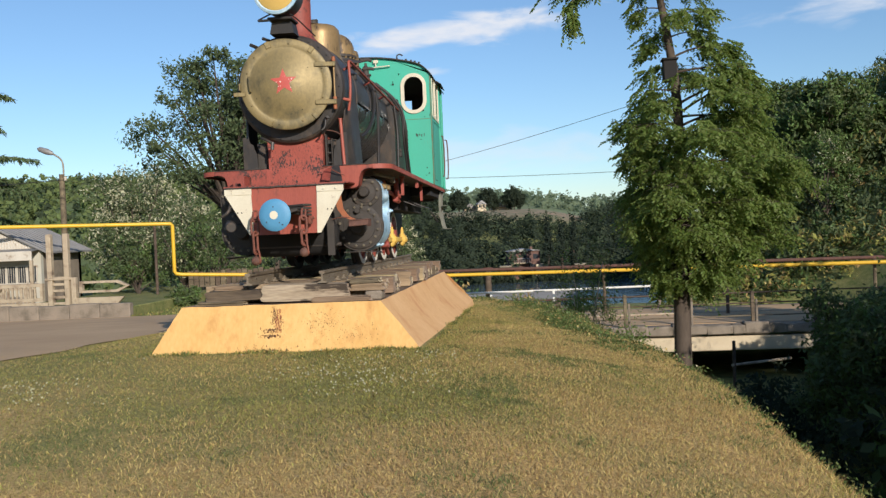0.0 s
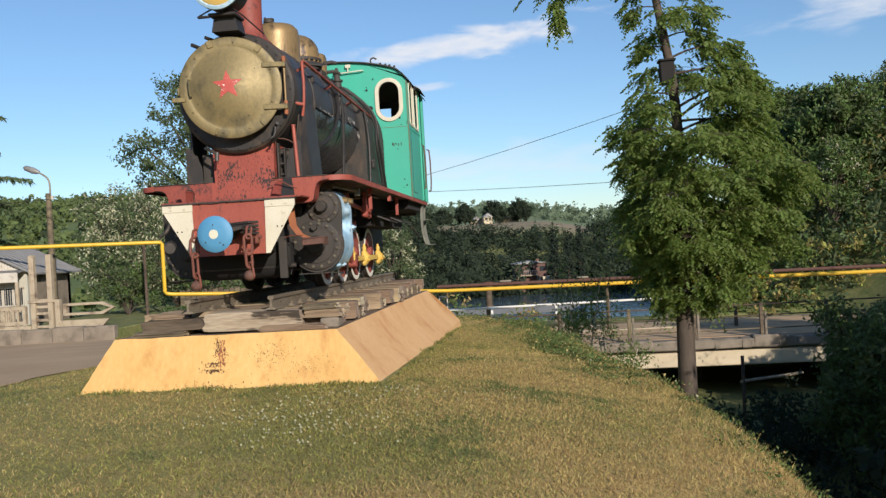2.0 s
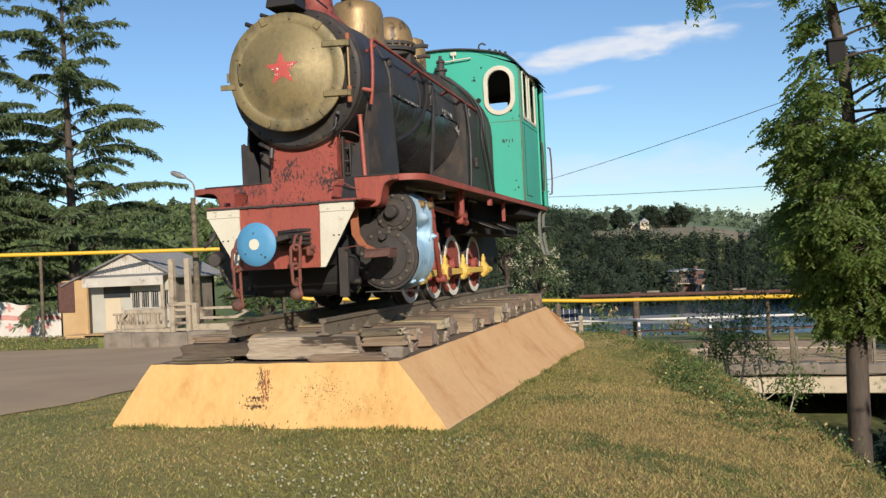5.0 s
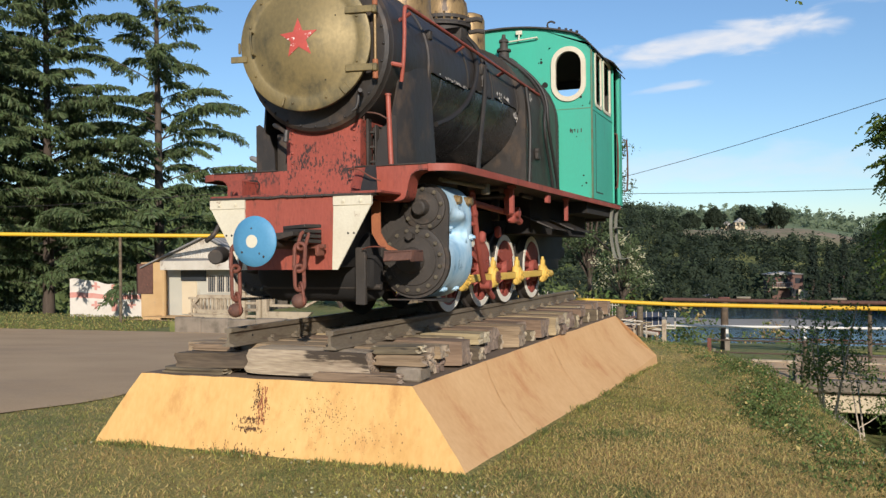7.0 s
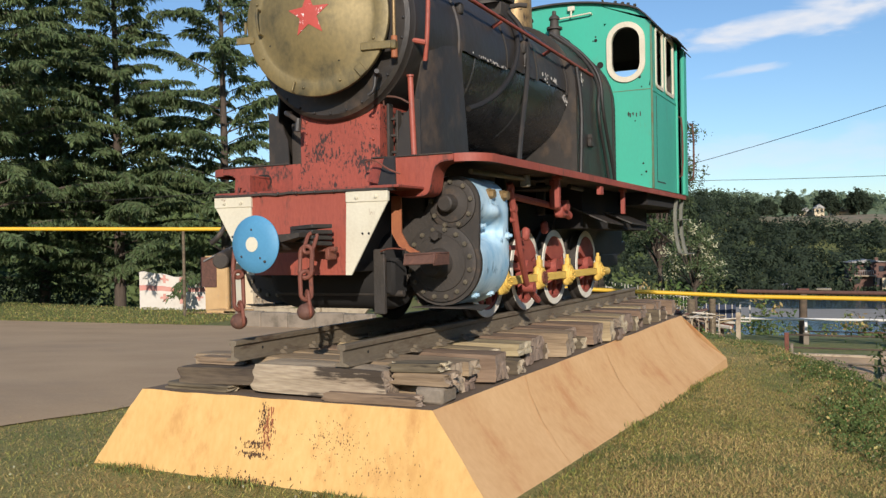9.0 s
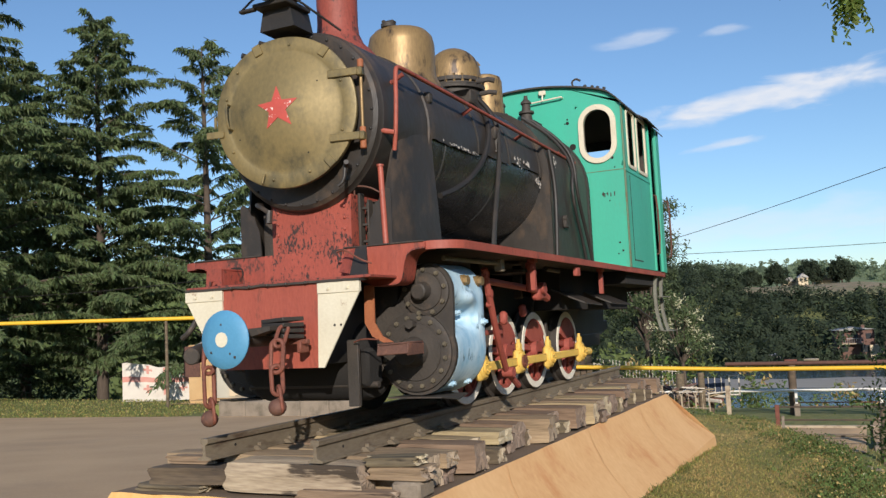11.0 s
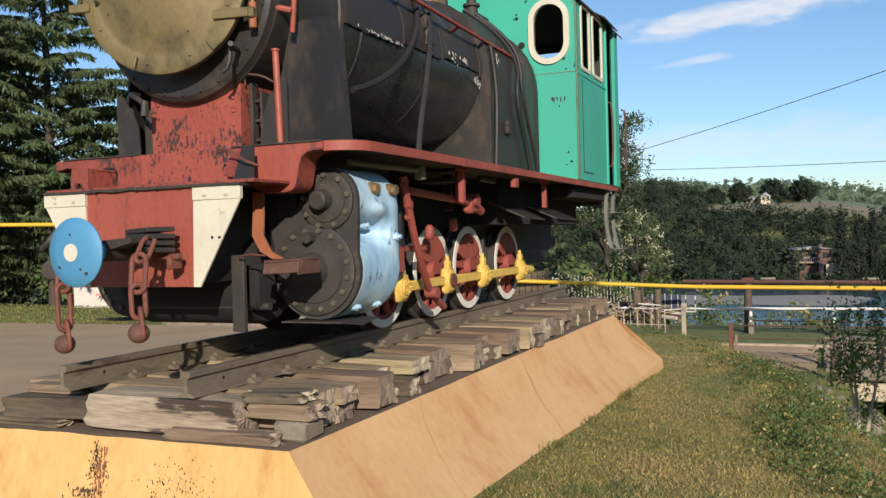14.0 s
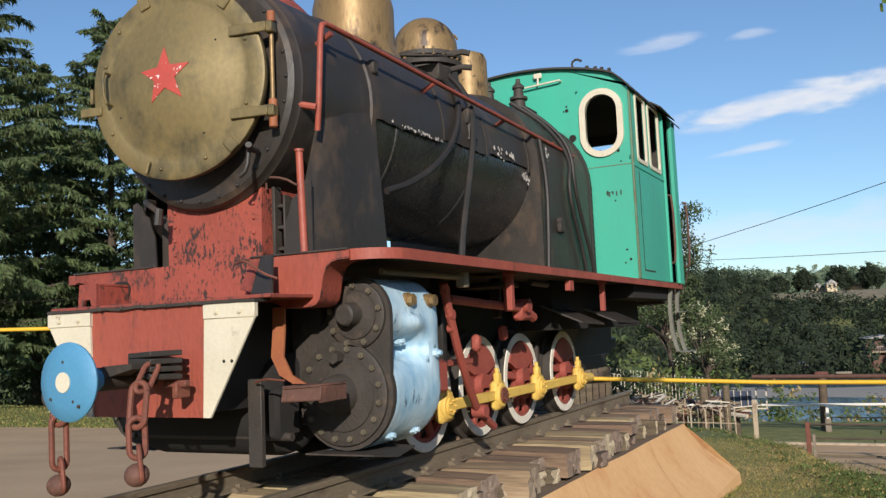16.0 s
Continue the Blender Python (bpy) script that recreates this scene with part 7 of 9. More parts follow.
def build_yard():
    t = Build()
    t.box(-16.2, -10.6, 18.55, 33.0, -2.6, -1.58, 0.02)
    tagged(part("terrace", t, "ground"), "raised grassy terrace behind a low retaining wall", "terrace", kind="structure")
    w = thing("retaining_wall", "low grey weathered concrete retaining wall by the yard", "wall")
    for i in range(5):
        x = -15.75 + i * 1.05
        part("wall_block", Build().box(x, x + 1.04, 18.25, 18.54, -2.6, -1.42 - 0.02 * (i % 3), 0.03), "concrete", w)
    f = thing("yard_fence", "broken pale concrete fence panels with two tall posts", "fence")
    for x in (-13.97, -13.36):
        part("post", Build().box(x, x + 0.18, 19.4, 19.6, -1.6, 0.94, 0.02), "concrete_light", f, "tall square concrete post")
    for i in range(5):
        z = -1.5 + i * 0.22
        part("rung", Build().box(-13.79, -13.36, 19.45, 19.55, z, z + 0.09, 0.01), "concrete_light", f)
    lx = [(-15.94, -1.05), (-15.72, -0.74), (-14.16, -0.74), (-14.16, -1.36), (-15.72, -1.36)]
    pn = Build()
    pn.ring_plate(lx, [(-15.0 + (x + 15.0) * 0.88, -1.05 + (z + 1.05) * 0.62) for x, z in lx], "y", 19.42, 19.56)
    p = part("panel", pn, "concrete_light", f, "six-sided openwork concrete panel")
    for j in range(8):
        xx = -15.66 + j * 0.165
        part("slat", Build().box(xx, xx + 0.07, 19.46, 19.52, -1.26, -0.84, 0.01), "concrete_light", p)
    part("panel_base", Build().box(-15.9, -14.0, 19.42, 19.56, -1.6, -1.40, 0.02), "concrete_light", f)
    part("cap", Build().box(-14.05, -13.1, 19.38, 19.62, -0.66, -0.56, 0.02), "concrete_light", f)
    hx = [(-12.83, -0.72), (-11.45, -0.72), (-11.05, -0.92), (-11.45, -1.12), (-12.83, -1.12)]
    cx, cz = -12.03, -0.92
    pn = Build()
    pn.ring_plate(hx, [(cx + (x - cx) * 0.86, cz + (z - cz) * 0.6) for x, z in hx], "y", 19.42, 19.56)
    part("panel", pn, "concrete_light", f, "six-sided concrete panel")
    sl = Build()
    sl.prism([(-13.0, -1.58), (-11.55, -1.58), (-11.25, -1.28), (-13.0, -1.28)], "y", 19.42, 19.56)
    part("panel_base", sl, "concrete_light", f)
    part("post", Build().box(-13.12, -12.95, 19.4, 19.6, -1.6, -0.57, 0.02), "concrete_light", f)
    b = thing("board_fence", "dark old wooden board fence behind the yard", "fence")
    for i in range(26):
        x = -12.2 + i * 0.24
        part("board", Build().box(x, x + 0.21, 27.5, 27.54, -2.3, -0.75 + 0.05 * math.sin(i * 2.1), 0.01), "wood_dark", b)


build_yard()


def build_street_lamp():
    e = thing("street_lamp", "old grey street lamp pole with a bent arm", "street lamp", (-16.2, 24.75, -1.7))
    part("pole", Build().cyl((0, 0, 0), (0, 0, 5.16), 0.14, 12, 0.105), "wood_dark", e)
    part("arm", Build().tube([(0.06, 0, 4.75), (0.10, 0, 5.53), (0.0, 0, 5.8), (-0.37, 0, 6.03)], 0.035, 8, 2), "steel", e)
    h = Build()
    h.lathe((-0.32, 0, 6.01), (-0.90, 0, 0.34), [(0, 0.05), (0.08, 0.09), (0.30, 0.13), (0.62, 0.10), (0.70, 0.03), (0.71, 0)], 14)
    part("lamp_head", h, "zinc", e, "grey lamp head")
    b = Build()
    b.cyl((0.15, 0, 4.9), (0.15, 0, 5.06), 0.05, 8)
    part("insulator", b, "whitewash", e)


build_street_lamp()


def build_bridge():
    e = thing("bridge", "low concrete road bridge with pale edge beam", "bridge", kind="structure")
    part("deck", Build().box(3.4, 16.0, 23.4, 31.4, -3.70, -3.40, 0.02), "concrete", e)
    part("road_surface", Build().box(3.2, 18.0, 24.2, 30.8, -3.40, -3.375, 0.005), "asphalt", e)
    kr = random.Random(9)
    x = 3.2
    while x < 16.0:
        w = kr.uniform(0.35, 1.1)
        bk = Build().box(x, x + w - 0.02, 23.36 + kr.uniform(0, 0.06), 23.88, -3.72, -3.27 - kr.uniform(0, 0.16), 0.045)
        bk.v = [tuple(Vector(v) + Vector((0, 0.05, 0.05)) * noise.noise((v[0] * 5, v[1] * 9, v[2] * 7))) for v in bk.v]
        part("kerb", bk, "concrete", e, "broken mossy kerb stone")
        x += w
    part("edge_beam", Build().box(3.9, 15.0, 23.5, 23.9, -4.32, -3.80, 0.03), "beam_pale", e, "pale concrete beam")
    part("edge_beam", Build().box(3.9, 15.0, 30.9, 31.3, -4.42, -3.72, 0.03), "concrete_light", e)
    for x in (2.2, 14.8):
        part("abutment", Build().box(x, x + 1.8, 23.7, 31.2, -7.0, -3.7, 0.03), "concrete", e)
    r = thing("bridge_railing", "rusty brown bridge railing with thin rails", "railing")
    for x in (0.7, 3.5, 5.95, 8.2, 10.5, 12.7, 15.0):
        part("post", Build().box(x - 0.06, x + 0.06, 23.5, 23.62, -3.6, -2.18, 0.01), "rust" if x < 3 else "wood_dark", r)
        part("post", Build().box(x + 0.10, x + 0.18, 23.52, 23.6, -3.6, -2.5, 0.01), "concrete", r)
    for z in (-2.24, -2.62, -3.08):
        part("rail", Build().tube([(0.7, 23.56, z), (8.0, 23.56, z), (15.0, 23.56, z + 0.02)], 0.026, 6), "wood_dark", r)
    w = thing("white_railing", "white painted pipe railing along the road's far side", "railing")
    for x in (-6.0, -2.5, 0.65, 3.55, 8.35):
        part("post", Build().box(x - 0.05, x + 0.05, 31.75, 31.85, -3.6, -2.45, 0.01), "white_rail", w)
        part("footing", Build().box(x - 0.10, x + 0.10, 31.72, 31.9, -3.7, -2.95, 0.02), "concrete", w)
    part("rail", Build().tube([(-6.0, 31.8, -2.46), (0.65, 31.8, -2.46), (8.35, 31.8, -2.42)], 0.05, 8), "white_rail", w)
    part("rail", Build().tube([(0.65, 31.8, -2.92), (8.35, 31.8, -2.90)], 0.02, 6), "rust", w)
    p = thing("dark_post", "dark charred wooden post beside the near railing", "post")
    part("shaft", Build().cyl((3.47, 21.65, -4.2), (3.47, 21.65, -2.62), 0.13, 10, 0.10), "wood_dark", p)
    part("tip", Build().cyl((3.48, 21.65, -2.64), (3.49, 21.65, -2.06), 0.055, 8), "wood_dark", p)
    g = thing("gully_pipe", "pale pipe on a thin dark post under the bridge", "pipe")
    part("pipe_post", Build().cyl((8.55, 18.0, gz(8.55, 18.0) - 0.3), (8.58, 18.0, -3.25), 0.05, 8), "wood_dark", g, "thin dark post")
    part("pipe_run", Build().tube([(8.5, 17.95, -3.98), (9.6, 19.2, -4.1), (11.0, 20.8, -4.25)], 0.045, 8), "concrete_light", g)
    q = thing("utility_pole", "old dark brown timber pole beside the white railing", "pole")
    part("shaft", Build().cyl((0.50, 32.3, -4.4), (0.53, 32.3, -1.30), 0.17, 10, 0.14), "wood_dark", q)
    part("crossbar", Build().box(0.30, 0.76, 32.1, 32.24, -1.42, -1.30, 0.02), "rust", q)
    kb = part("road_kerb", Build().box(-9.0, 16.0, 28.0, 28.2, -3.6, -3.32, 0.03), "concrete_light", None)
    tagged(kb, "pale painted kerb along the road's far side", "kerb", kind="structure")
    rnd = random.Random(44)
    for i in range(26):
        x, y = rnd.uniform(2.2, 4.4), rnd.uniform(15.5, 20.5)
        sz = rnd.uniform(0.10, 0.32)
        st = Build().ball((0, 0, 0), sz, 9, rnd.uniform(0.5, 0.8))
        st.v = [tuple(Vector(v) * (1 + 0.45 * noise.noise((v[0] * 5 + i, v[1] * 5, v[2] * 5)))) for v in st.v]
        o = tagged(part("rubble_stone", st, "concrete"), "rough grey rubble stone on the bank", "stone", "rubble stones on the bank")
        o.location = (x, y, gz(x, y) + sz * 0.12)
    bl = tagged(part("concrete_slab", Build().box(-0.6, 0.6, -0.3, 0.3, -0.3, 0.25, 0.04), "concrete"), "broken grey concrete slab on the bank", "slab")
    bl.matrix_basis = pose(3.7, 17.5, gz(3.7, 17.5) + 0.12, 4, -6, 14)


build_bridge()


def build_footbridge():
    """A run-down footbridge of pale planks with picket rails, ironwork and a blue panel at its near end."""
    rnd = random.Random(21)
    e = thing("footbridge", "run-down footbridge of pale broken planks with picket rails", "footbridge")
    for i in range(44):
        t = i / 43
        x, y, z = -9.0 + 7.4 * t, 33.5 - 4.6 * t, -1.95 - 0.42 * t
        pl = part("plank", Build().box(-0.5, 0.5, -0.06, 0.06, -0.02, 0.02, 0.005), rnd.choice(("whitewash", "wood", "wood", "concrete_light")), e)
        pl.matrix_basis = pose(x + rnd.uniform(-0.1, 0.1), y + rnd.uniform(-0.2, 0.2), z + rnd.uniform(-0.12, 0.12), rnd.uniform(-9, 9), rnd.uniform(-10, 10), rnd.uniform(30, 80))
    for i in range(84):
        pl = part("plank", Build().box(-0.42, 0.42, -0.05, 0.05, -0.02, 0.02, 0.005), rnd.choice(("whitewash", "wood", "brick", "wood_end", "concrete_light", "rust_dark")), e)
        pl.matrix_basis = pose(rnd.uniform(-7.0, -2.4), rnd.uniform(27.6, 30.2), rnd.uniform(-2.75, -1.95), rnd.uniform(-20, 20), rnd.uniform(-25, 25), rnd.uniform(0, 180))
    for off in (0.0, -0.35):
        bm = Build()
        bm.tube([(-9.4, 33.2 + off, -2.1), (-1.6, 28.7 + off, -2.52)], 0.07, 6)
        part("beam", bm, "whitewash" if off else "rust", e)
    for i in range(15):
        t = i / 14
        x, y = -8.6 + 6.6 * t, 32.3 - 4.2 * t
        part("picket", Build().box(x, x + 0.05, y, y + 0.05, -2.35 - 0.3 * t, -1.72 - 0.42 * t + rnd.uniform(-0.12, 0.2), 0.006), rnd.choice(("whitewash", "concrete_light", "brick")), e)
    for i in range(9):
        x = -8.4 + i * 0.75
        part("leg", Build().box(x, x + 0.09, 31.6 - i * 0.4, 31.7 - i * 0.4, -4.2, -2.3, 0.01), rnd.choice(("wood_dark", "rust", "whitewash")), e)
    f = thing("picket_fence", "thin pale picket fence beyond the footbridge", "fence")
    for i in range(34):
        t = i / 33
        x, y, zt = -9.0 + 4.6 * t, 35.0 + 1.2 * t, -1.05 - 0.66 * t
        part("picket", Build().box(x, x + 0.035, y, y + 0.035, -4.3, zt, 0.004), "whitewash", f)
    part("rail", Build().tube([(-9.0, 35.05, -1.3), (-4.4, 36.25, -1.96)], 0.02, 5), "whitewash", f)
    g = thing("iron_fence", "white wrought iron fence with round arches beside the pipe posts", "fence")
    for i in range(5):
        x = -4.2 + i * 0.48
        pts = [(x + 0.24 - 0.23 * math.cos(math.pi * k / 8), 27.2, -2.25 + 0.22 * math.sin(math.pi * k / 8)) for k in range(9)]
        part("arch", Build().tube([(x + 0.01, 27.2, -3.5)] + pts + [(x + 0.47, 27.2, -3.5)], 0.017, 6), "concrete_light", g)
        part("bar", Build().cyl((x + 0.24, 27.2, -3.5), (x + 0.24, 27.2, -2.15), 0.011, 6), "concrete_light", g)
    part("rail", Build().tube([(-4.2, 27.2, -2.6), (-1.8, 27.2, -2.64)], 0.016, 6), "concrete_light", g)
    h = thing("blue_panel_fence", "faded blue panel fence with white bars", "fence")
    part("panel", Build().box(-2.95, -1.75, 30.6, 30.64, -2.45, -1.86, 0.01), "panel_blue", h)
    for i in range(5):
        x = -2.85 + i * 0.24
        part("bar", Build().box(x, x + 0.03, 30.55, 30.59, -2.6, -1.80, 0.004), "whitewash", h)
    part("frame", Build().ring_plate([(-1.6, -2.5), (-1.2, -2.5), (-1.2, -1.74), (-1.6, -1.74)], [(-1.55, -2.45), (-1.25, -2.45), (-1.25, -1.79), (-1.55, -1.79)], "y", 30.5, 30.56), "whitewash", h)
    k = thing("white_gate_post", "peeling white square gate post beside the footbridge", "post")
    part("shaft", Build().box(-1.52, -1.36, 28.9, 29.05, -3.9, -2.02, 0.02), "concrete_light", k)
    part("shaft", Build().box(-2.1, -1.95, 28.9, 29.1, -3.9, -2.2, 0.02), "wood_dark", k)
    part("rail", Build().tube([(-3.3, 29.0, -2.3), (-1.4, 29.0, -2.42)], 0.05, 6), "whitewash", k)


build_footbridge()


def build_far_houses():
    def house(label, at, w, d, h, roof_h, wall, roof, wins, turn=0.0):
        e = thing("far_house", label, "house", at)
        e.rotation_euler = (0, 0, radians(turn))
        part("wall", Build().box(-w / 2, w / 2, 0, d, -2, h, 0.02), wall, e)
        r = Build()
        r.prism([(-w / 2 - 0.4, h), (w / 2 + 0.4, h), (0, h + roof_h)], "y", -0.4, d + 0.4)
        part("roof", r, roof, e)
        for x, z, ww, hh in wins:
            part("window", Build().box(x - ww / 2, x + ww / 2, -0.05, 0.02, z, z + hh, 0.01), "glass", e)
        return e
    def polar(az, dist):
        a = radians(az)
        return 3.3 + dist * math.sin(a), -6.2 + dist * math.cos(a)
    x, y = polar(-0.7, 178)
    bh = house("two-storey brick house with flat grey roof across the river", (x, y, -7.9), 6.4, 6.0, 4.3, 0.5, "brick", "zinc",
          [(-2.2, 2.6, 0.9, 1.0), (0.0, 2.6, 0.9, 1.0), (2.2, 2.6, 0.9, 1.0), (-2.0, 0.4, 1.2, 1.2), (1.6, 0.2, 1.6, 1.3)], 8)
    part("balcony", Build().box(-3.0, 1.2, -1.3, -0.01, 1.75, 1.95, 0.02), "concrete_light", bh, "pale balcony slab")
    for i in range(12):
        part("balcony_bar", Build().box(-2.95 + i * 0.365, -2.87 + i * 0.365, -1.28, -1.2, 1.95, 2.75, 0.01), "zinc", bh)
    part("balcony_rail", Build().box(-3.0, 1.2, -1.3, -1.18, 2.75, 2.85, 0.01), "zinc", bh)
    for x0 in (-2.9, 1.0):
        part("porch_post", Build().box(x0, x0 + 0.16, -1.28, -1.12, -1.9, 1.75, 0.02), "concrete_light", bh)
    part("canopy", Build().box(-3.3, 0.4, -1.2, 0.0, 4.2, 4.34, 0.02), "zinc", bh, "grey sheet canopy")
    part("lean_to", Build().box(2.2, 4.4, -0.9, 2.0, -2.0, 1.5, 0.02), "plaster", bh, "pale lean-to at the side")
    part("chimney", Build().box(1.4, 1.95, 2.0, 2.6, 4.5, 5.1, 0.02), "brick", bh)
    x, y = polar(-5.2, 172)
    house("small white shed near the river bank", (x, y, -8.9), 2.4, 2.0, 1.4, 0.3, "whitewash", "zinc", [(0.2, 0.3, 0.8, 0.7)])
    for az, dist, w, h in ((-3.25, 335, 3.2, 2.3), (-4.0, 345, 5.0, 1.5), (-1.9, 345, 8.0, 1.2)):
        x, y = polar(az, dist)
        house("pale farm house among dark trees on the plateau", (x, y, gz(x, y)), w, 5, h, 1.6, "plaster", "zinc", [(-0.8, 1.2, 0.7, 0.9), (0.8, 1.2, 0.7, 0.9)], 12)


build_far_houses()


def build_wires():
    def polar(az, el, dist):
        a = radians(az)
        return Vector((3.3 + dist * math.sin(a), -5.4 + dist * math.cos(a), 0.49 + dist * math.tan(radians(el))))
    for p, q, sag in ((Vector((5.58, 8.86, 3.0)), Vector((-15.3, 23.2, 3.1)), 1.3), (polar(-22.0, 4.2, 66), polar(22.0, 3.6, 52), 0.5)):
        pts = [p.lerp(q, i / 20) - Vector((0, 0, sag * math.sin(math.pi * i / 20))) for i in range(21)]
        t = thing("power_cable", "thin dark overhead cable against the sky", "cable", group="overhead cables")
        part("cable", Build().tube(pts, 0.0055 if q.x < 0 else 0.016, 5), "black", t)
    p, q = Vector((-15.3, 23.2, 3.1)), Vector((-45.0, 26.0, 3.6))
    t = thing("power_cable", "thin dark overhead cable against the sky", "cable", group="overhead cables")
    part("cable", Build().tube([p.lerp(q, i / 10) - Vector((0, 0, 0.4 * math.sin(math.pi * i / 10))) for i in range(11)], 0.015, 5), "black", t)


build_wires()

sheet("water", np.linspace(-55, 70, 8), np.linspace(72, 168, 12), 0.0, "water", "calm blue-grey river between wooded banks", "river", zfun=lambda x, y: np.full(np.shape(x), -9.35))
sheet("gravel_bank", np.linspace(-45, 12, 30), np.linspace(112, 138, 10), 0.0, "gravel", "pale gravel bank in the river", "river bank",
      zfun=lambda x, y: -9.48 + 0.36 * np.sin((y - 112) / 26 * 3.14) * (0.8 + 0.2 * np.sin(x * 0.21)) * np.clip((14 - x) / 12, 0, 1))

# ---- plants ----
def leaf_cloud(blobs, per, size, name, mats, spread=0.20, weights=None, flat=0.35, shell=0.55, skin=0.0):
    """Leaves in clumps over lumpy ellipsoids. blobs: (centre, radii); per: leaves each; size: half length of a blade."""
    cs, al, ac, sl = [], [], [], []
    for c, r in blobs:
        n = per
        k = max(6, n // 14)
        d = random_dirs(k)
        rad = (shell + (1 - shell) * RNG.random((k, 1)) ** 0.6) * (1 + 0.22 * RNG.normal(size=(k, 1)))
        cl = np.array(c) + d * rad * np.array(r)
        pick = RNG.integers(0, k, n)
        p = cl[pick] + RNG.normal(size=(n, 3)) * spread * np.mean(r)
        a = unit(random_dirs(n) + np.array([0, 0, -0.25])) * size * (0.6 + 0.8 * RNG.random((n, 1)))
        t = unit(np.cross(a, random_dirs(n) + np.array([0, 0, flat]))) * size * 0.42 * (0.7 + 0.6 * RNG.random((n, 1)))
        if skin:
            # leaves lie over the clump's surface
            o = unit(unit((p - np.array(c)) / np.array(r)) * skin + random_dirs(n) * (1 - skin))
            a = unit(np.cross(o, random_dirs(n))) * size * (0.6 + 0.8 * RNG.random((n, 1)))
            t = unit(np.cross(o, a)) * size * 0.55 * (0.7 + 0.6 * RNG.random((n, 1)))
        cs.append(p)
        al.append(a)
        ac.append(t)
        if weights is not None:
            w = RNG.choice(len(weights), size=k, p=weights)
            sl.append(w[pick])
    return cards(np.concatenate(cs), np.concatenate(al), np.concatenate(ac), name, mats, np.concatenate(sl) if sl else None)


def limb_mesh(paths, radii, seg=7):
    b = Build()
    for pts, (r0, r1) in zip(paths, radii):
        b.tube(pts, r0, seg, 1, (r0, r1))
    return b


def build_near_tree():
    e = thing("acacia_tree", "young feathery acacia tree with a dark box on its trunk", "tree", (0, 0, 0))
    bx, by = 5.60, 8.95
    bz = gz(bx, by)
    rnd = random.Random(4)
    trunk = [(bx - 0.02, by, bz - 0.1), (bx, by, -1.9), (bx + 0.04, by + 0.02, -0.2), (bx + 0.10, by, 1.5), (bx + 0.06, by, 3.2), (bx - 0.12, by, 4.5), (bx - 0.36, by, 5.9), (bx - 0.5, by, 7.6), (bx - 0.5, by, 9.3)]
    tb = Build()
    tb.tube(trunk[:4], 0.1, 14, 1, (0.20, 0.115))
    tb.tube(trunk[3:], 0.1, 10, 1, (0.115, 0.03))
    tb.tube([(bx, by, bz - 0.3), (bx, by, bz + 0.5)], 0.1, 12, 0, (0.30, 0.20))
    part("trunk", tb, "bark", e, "rough dark trunk")
    bxm = Build()
    bxm.box(bx - 0.22, bx + 0.04, by - 0.36, by - 0.12, 3.18, 3.60, 0.015)
    bxm.box(bx - 0.25, bx + 0.07, by - 0.40, by - 0.10, 3.60, 3.64, 0.01)
    part("box", bxm, "dark", e, "black box fixed to the trunk")
    def reach(z, az):
        """How far the crown goes out: short over the lawn, long over the bridge."""
        near = float(np.interp(z, (-0.8, -0.3, 0.1, 0.7, 1.7, 2.75, 3.4, 4.5, 6.0, 9.0), (0.25, 0.6, 1.0, 1.35, 1.35, 1.15, 0.6, 0.5, 0.8, 0.4)))
        far = float(np.interp(z, (-0.8, -0.3, 0.1, 0.7, 1.5, 2.3, 2.9, 3.5, 4.0, 4.5, 6.0, 9.0), (0.7, 1.4, 2.0, 2.25, 2.35, 2.0, 1.75, 1.6, 1.4, 0.9, 1.0, 0.5)))
        k = 0.5 + 0.5 * math.cos(az)
        return near + (far - near) * k
    paths, radii, sprays = [], [], []
    def along(pts, t):
        k = min(len(pts) - 2, int(t * (len(pts) - 1)))
        return pts[k].lerp(pts[k + 1], t * (len(pts) - 1) - k)
    def bough(z0, az, length, rise, fronds):
        """A bough that rises, levels out and droops, with side twigs in one layer."""
        base = Vector((float(np.interp(z0, [p[2] for p in trunk], [p[0] for p in trunk])), by, z0))
        d = Vector((math.cos(az), math.sin(az), 0))
        pts = [base + d * length * t + Vector((0, 0, rise * length * math.sin(t * 2.4) - 0.10 * t * t)) for t in (0, 0.2, 0.4, 0.6, 0.8, 1.0)]
        paths.append(pts)
        radii.append((0.010 + 0.012 * length, 0.004))
        for i in range(max(3, int(length * 6))):
            t = 0.28 + 0.68 * (i + rnd.random()) / max(3, int(length * 6))
            a2 = az + (1 if i % 2 else -1) * rnd.uniform(0.5, 1.05)
            tl = length * (1.05 - t) * rnd.uniform(0.35, 0.7) + 0.12
            p = along(pts, t)
            tw = [p, p + Vector((math.cos(a2), math.sin(a2), 0.12)) * tl * 0.5, p + Vector((math.cos(a2), math.sin(a2), -0.10)) * tl]
            paths.append(tw)
            radii.append((0.006, 0.003))
            for _ in range(int(fronds * (0.5 + tl))):
                q = along(tw, rnd.uniform(0.15, 1.0))
                sprays.append((q + Vector((rnd.gauss(0, 0.05), rnd.gauss(0, 0.05), rnd.gauss(0, 0.085))), a2 + rnd.gauss(0, 0.7), rnd.uniform(-1.05, 0.05)))
        for _ in range(int(fronds * (0.6 + length))):
            sprays.append((along(pts, rnd.uniform(0.4, 1.0)) + Vector((0, 0, rnd.gauss(0, 0.07))), az + rnd.gauss(0, 0.7), rnd.uniform(-1.0, 0.05)))
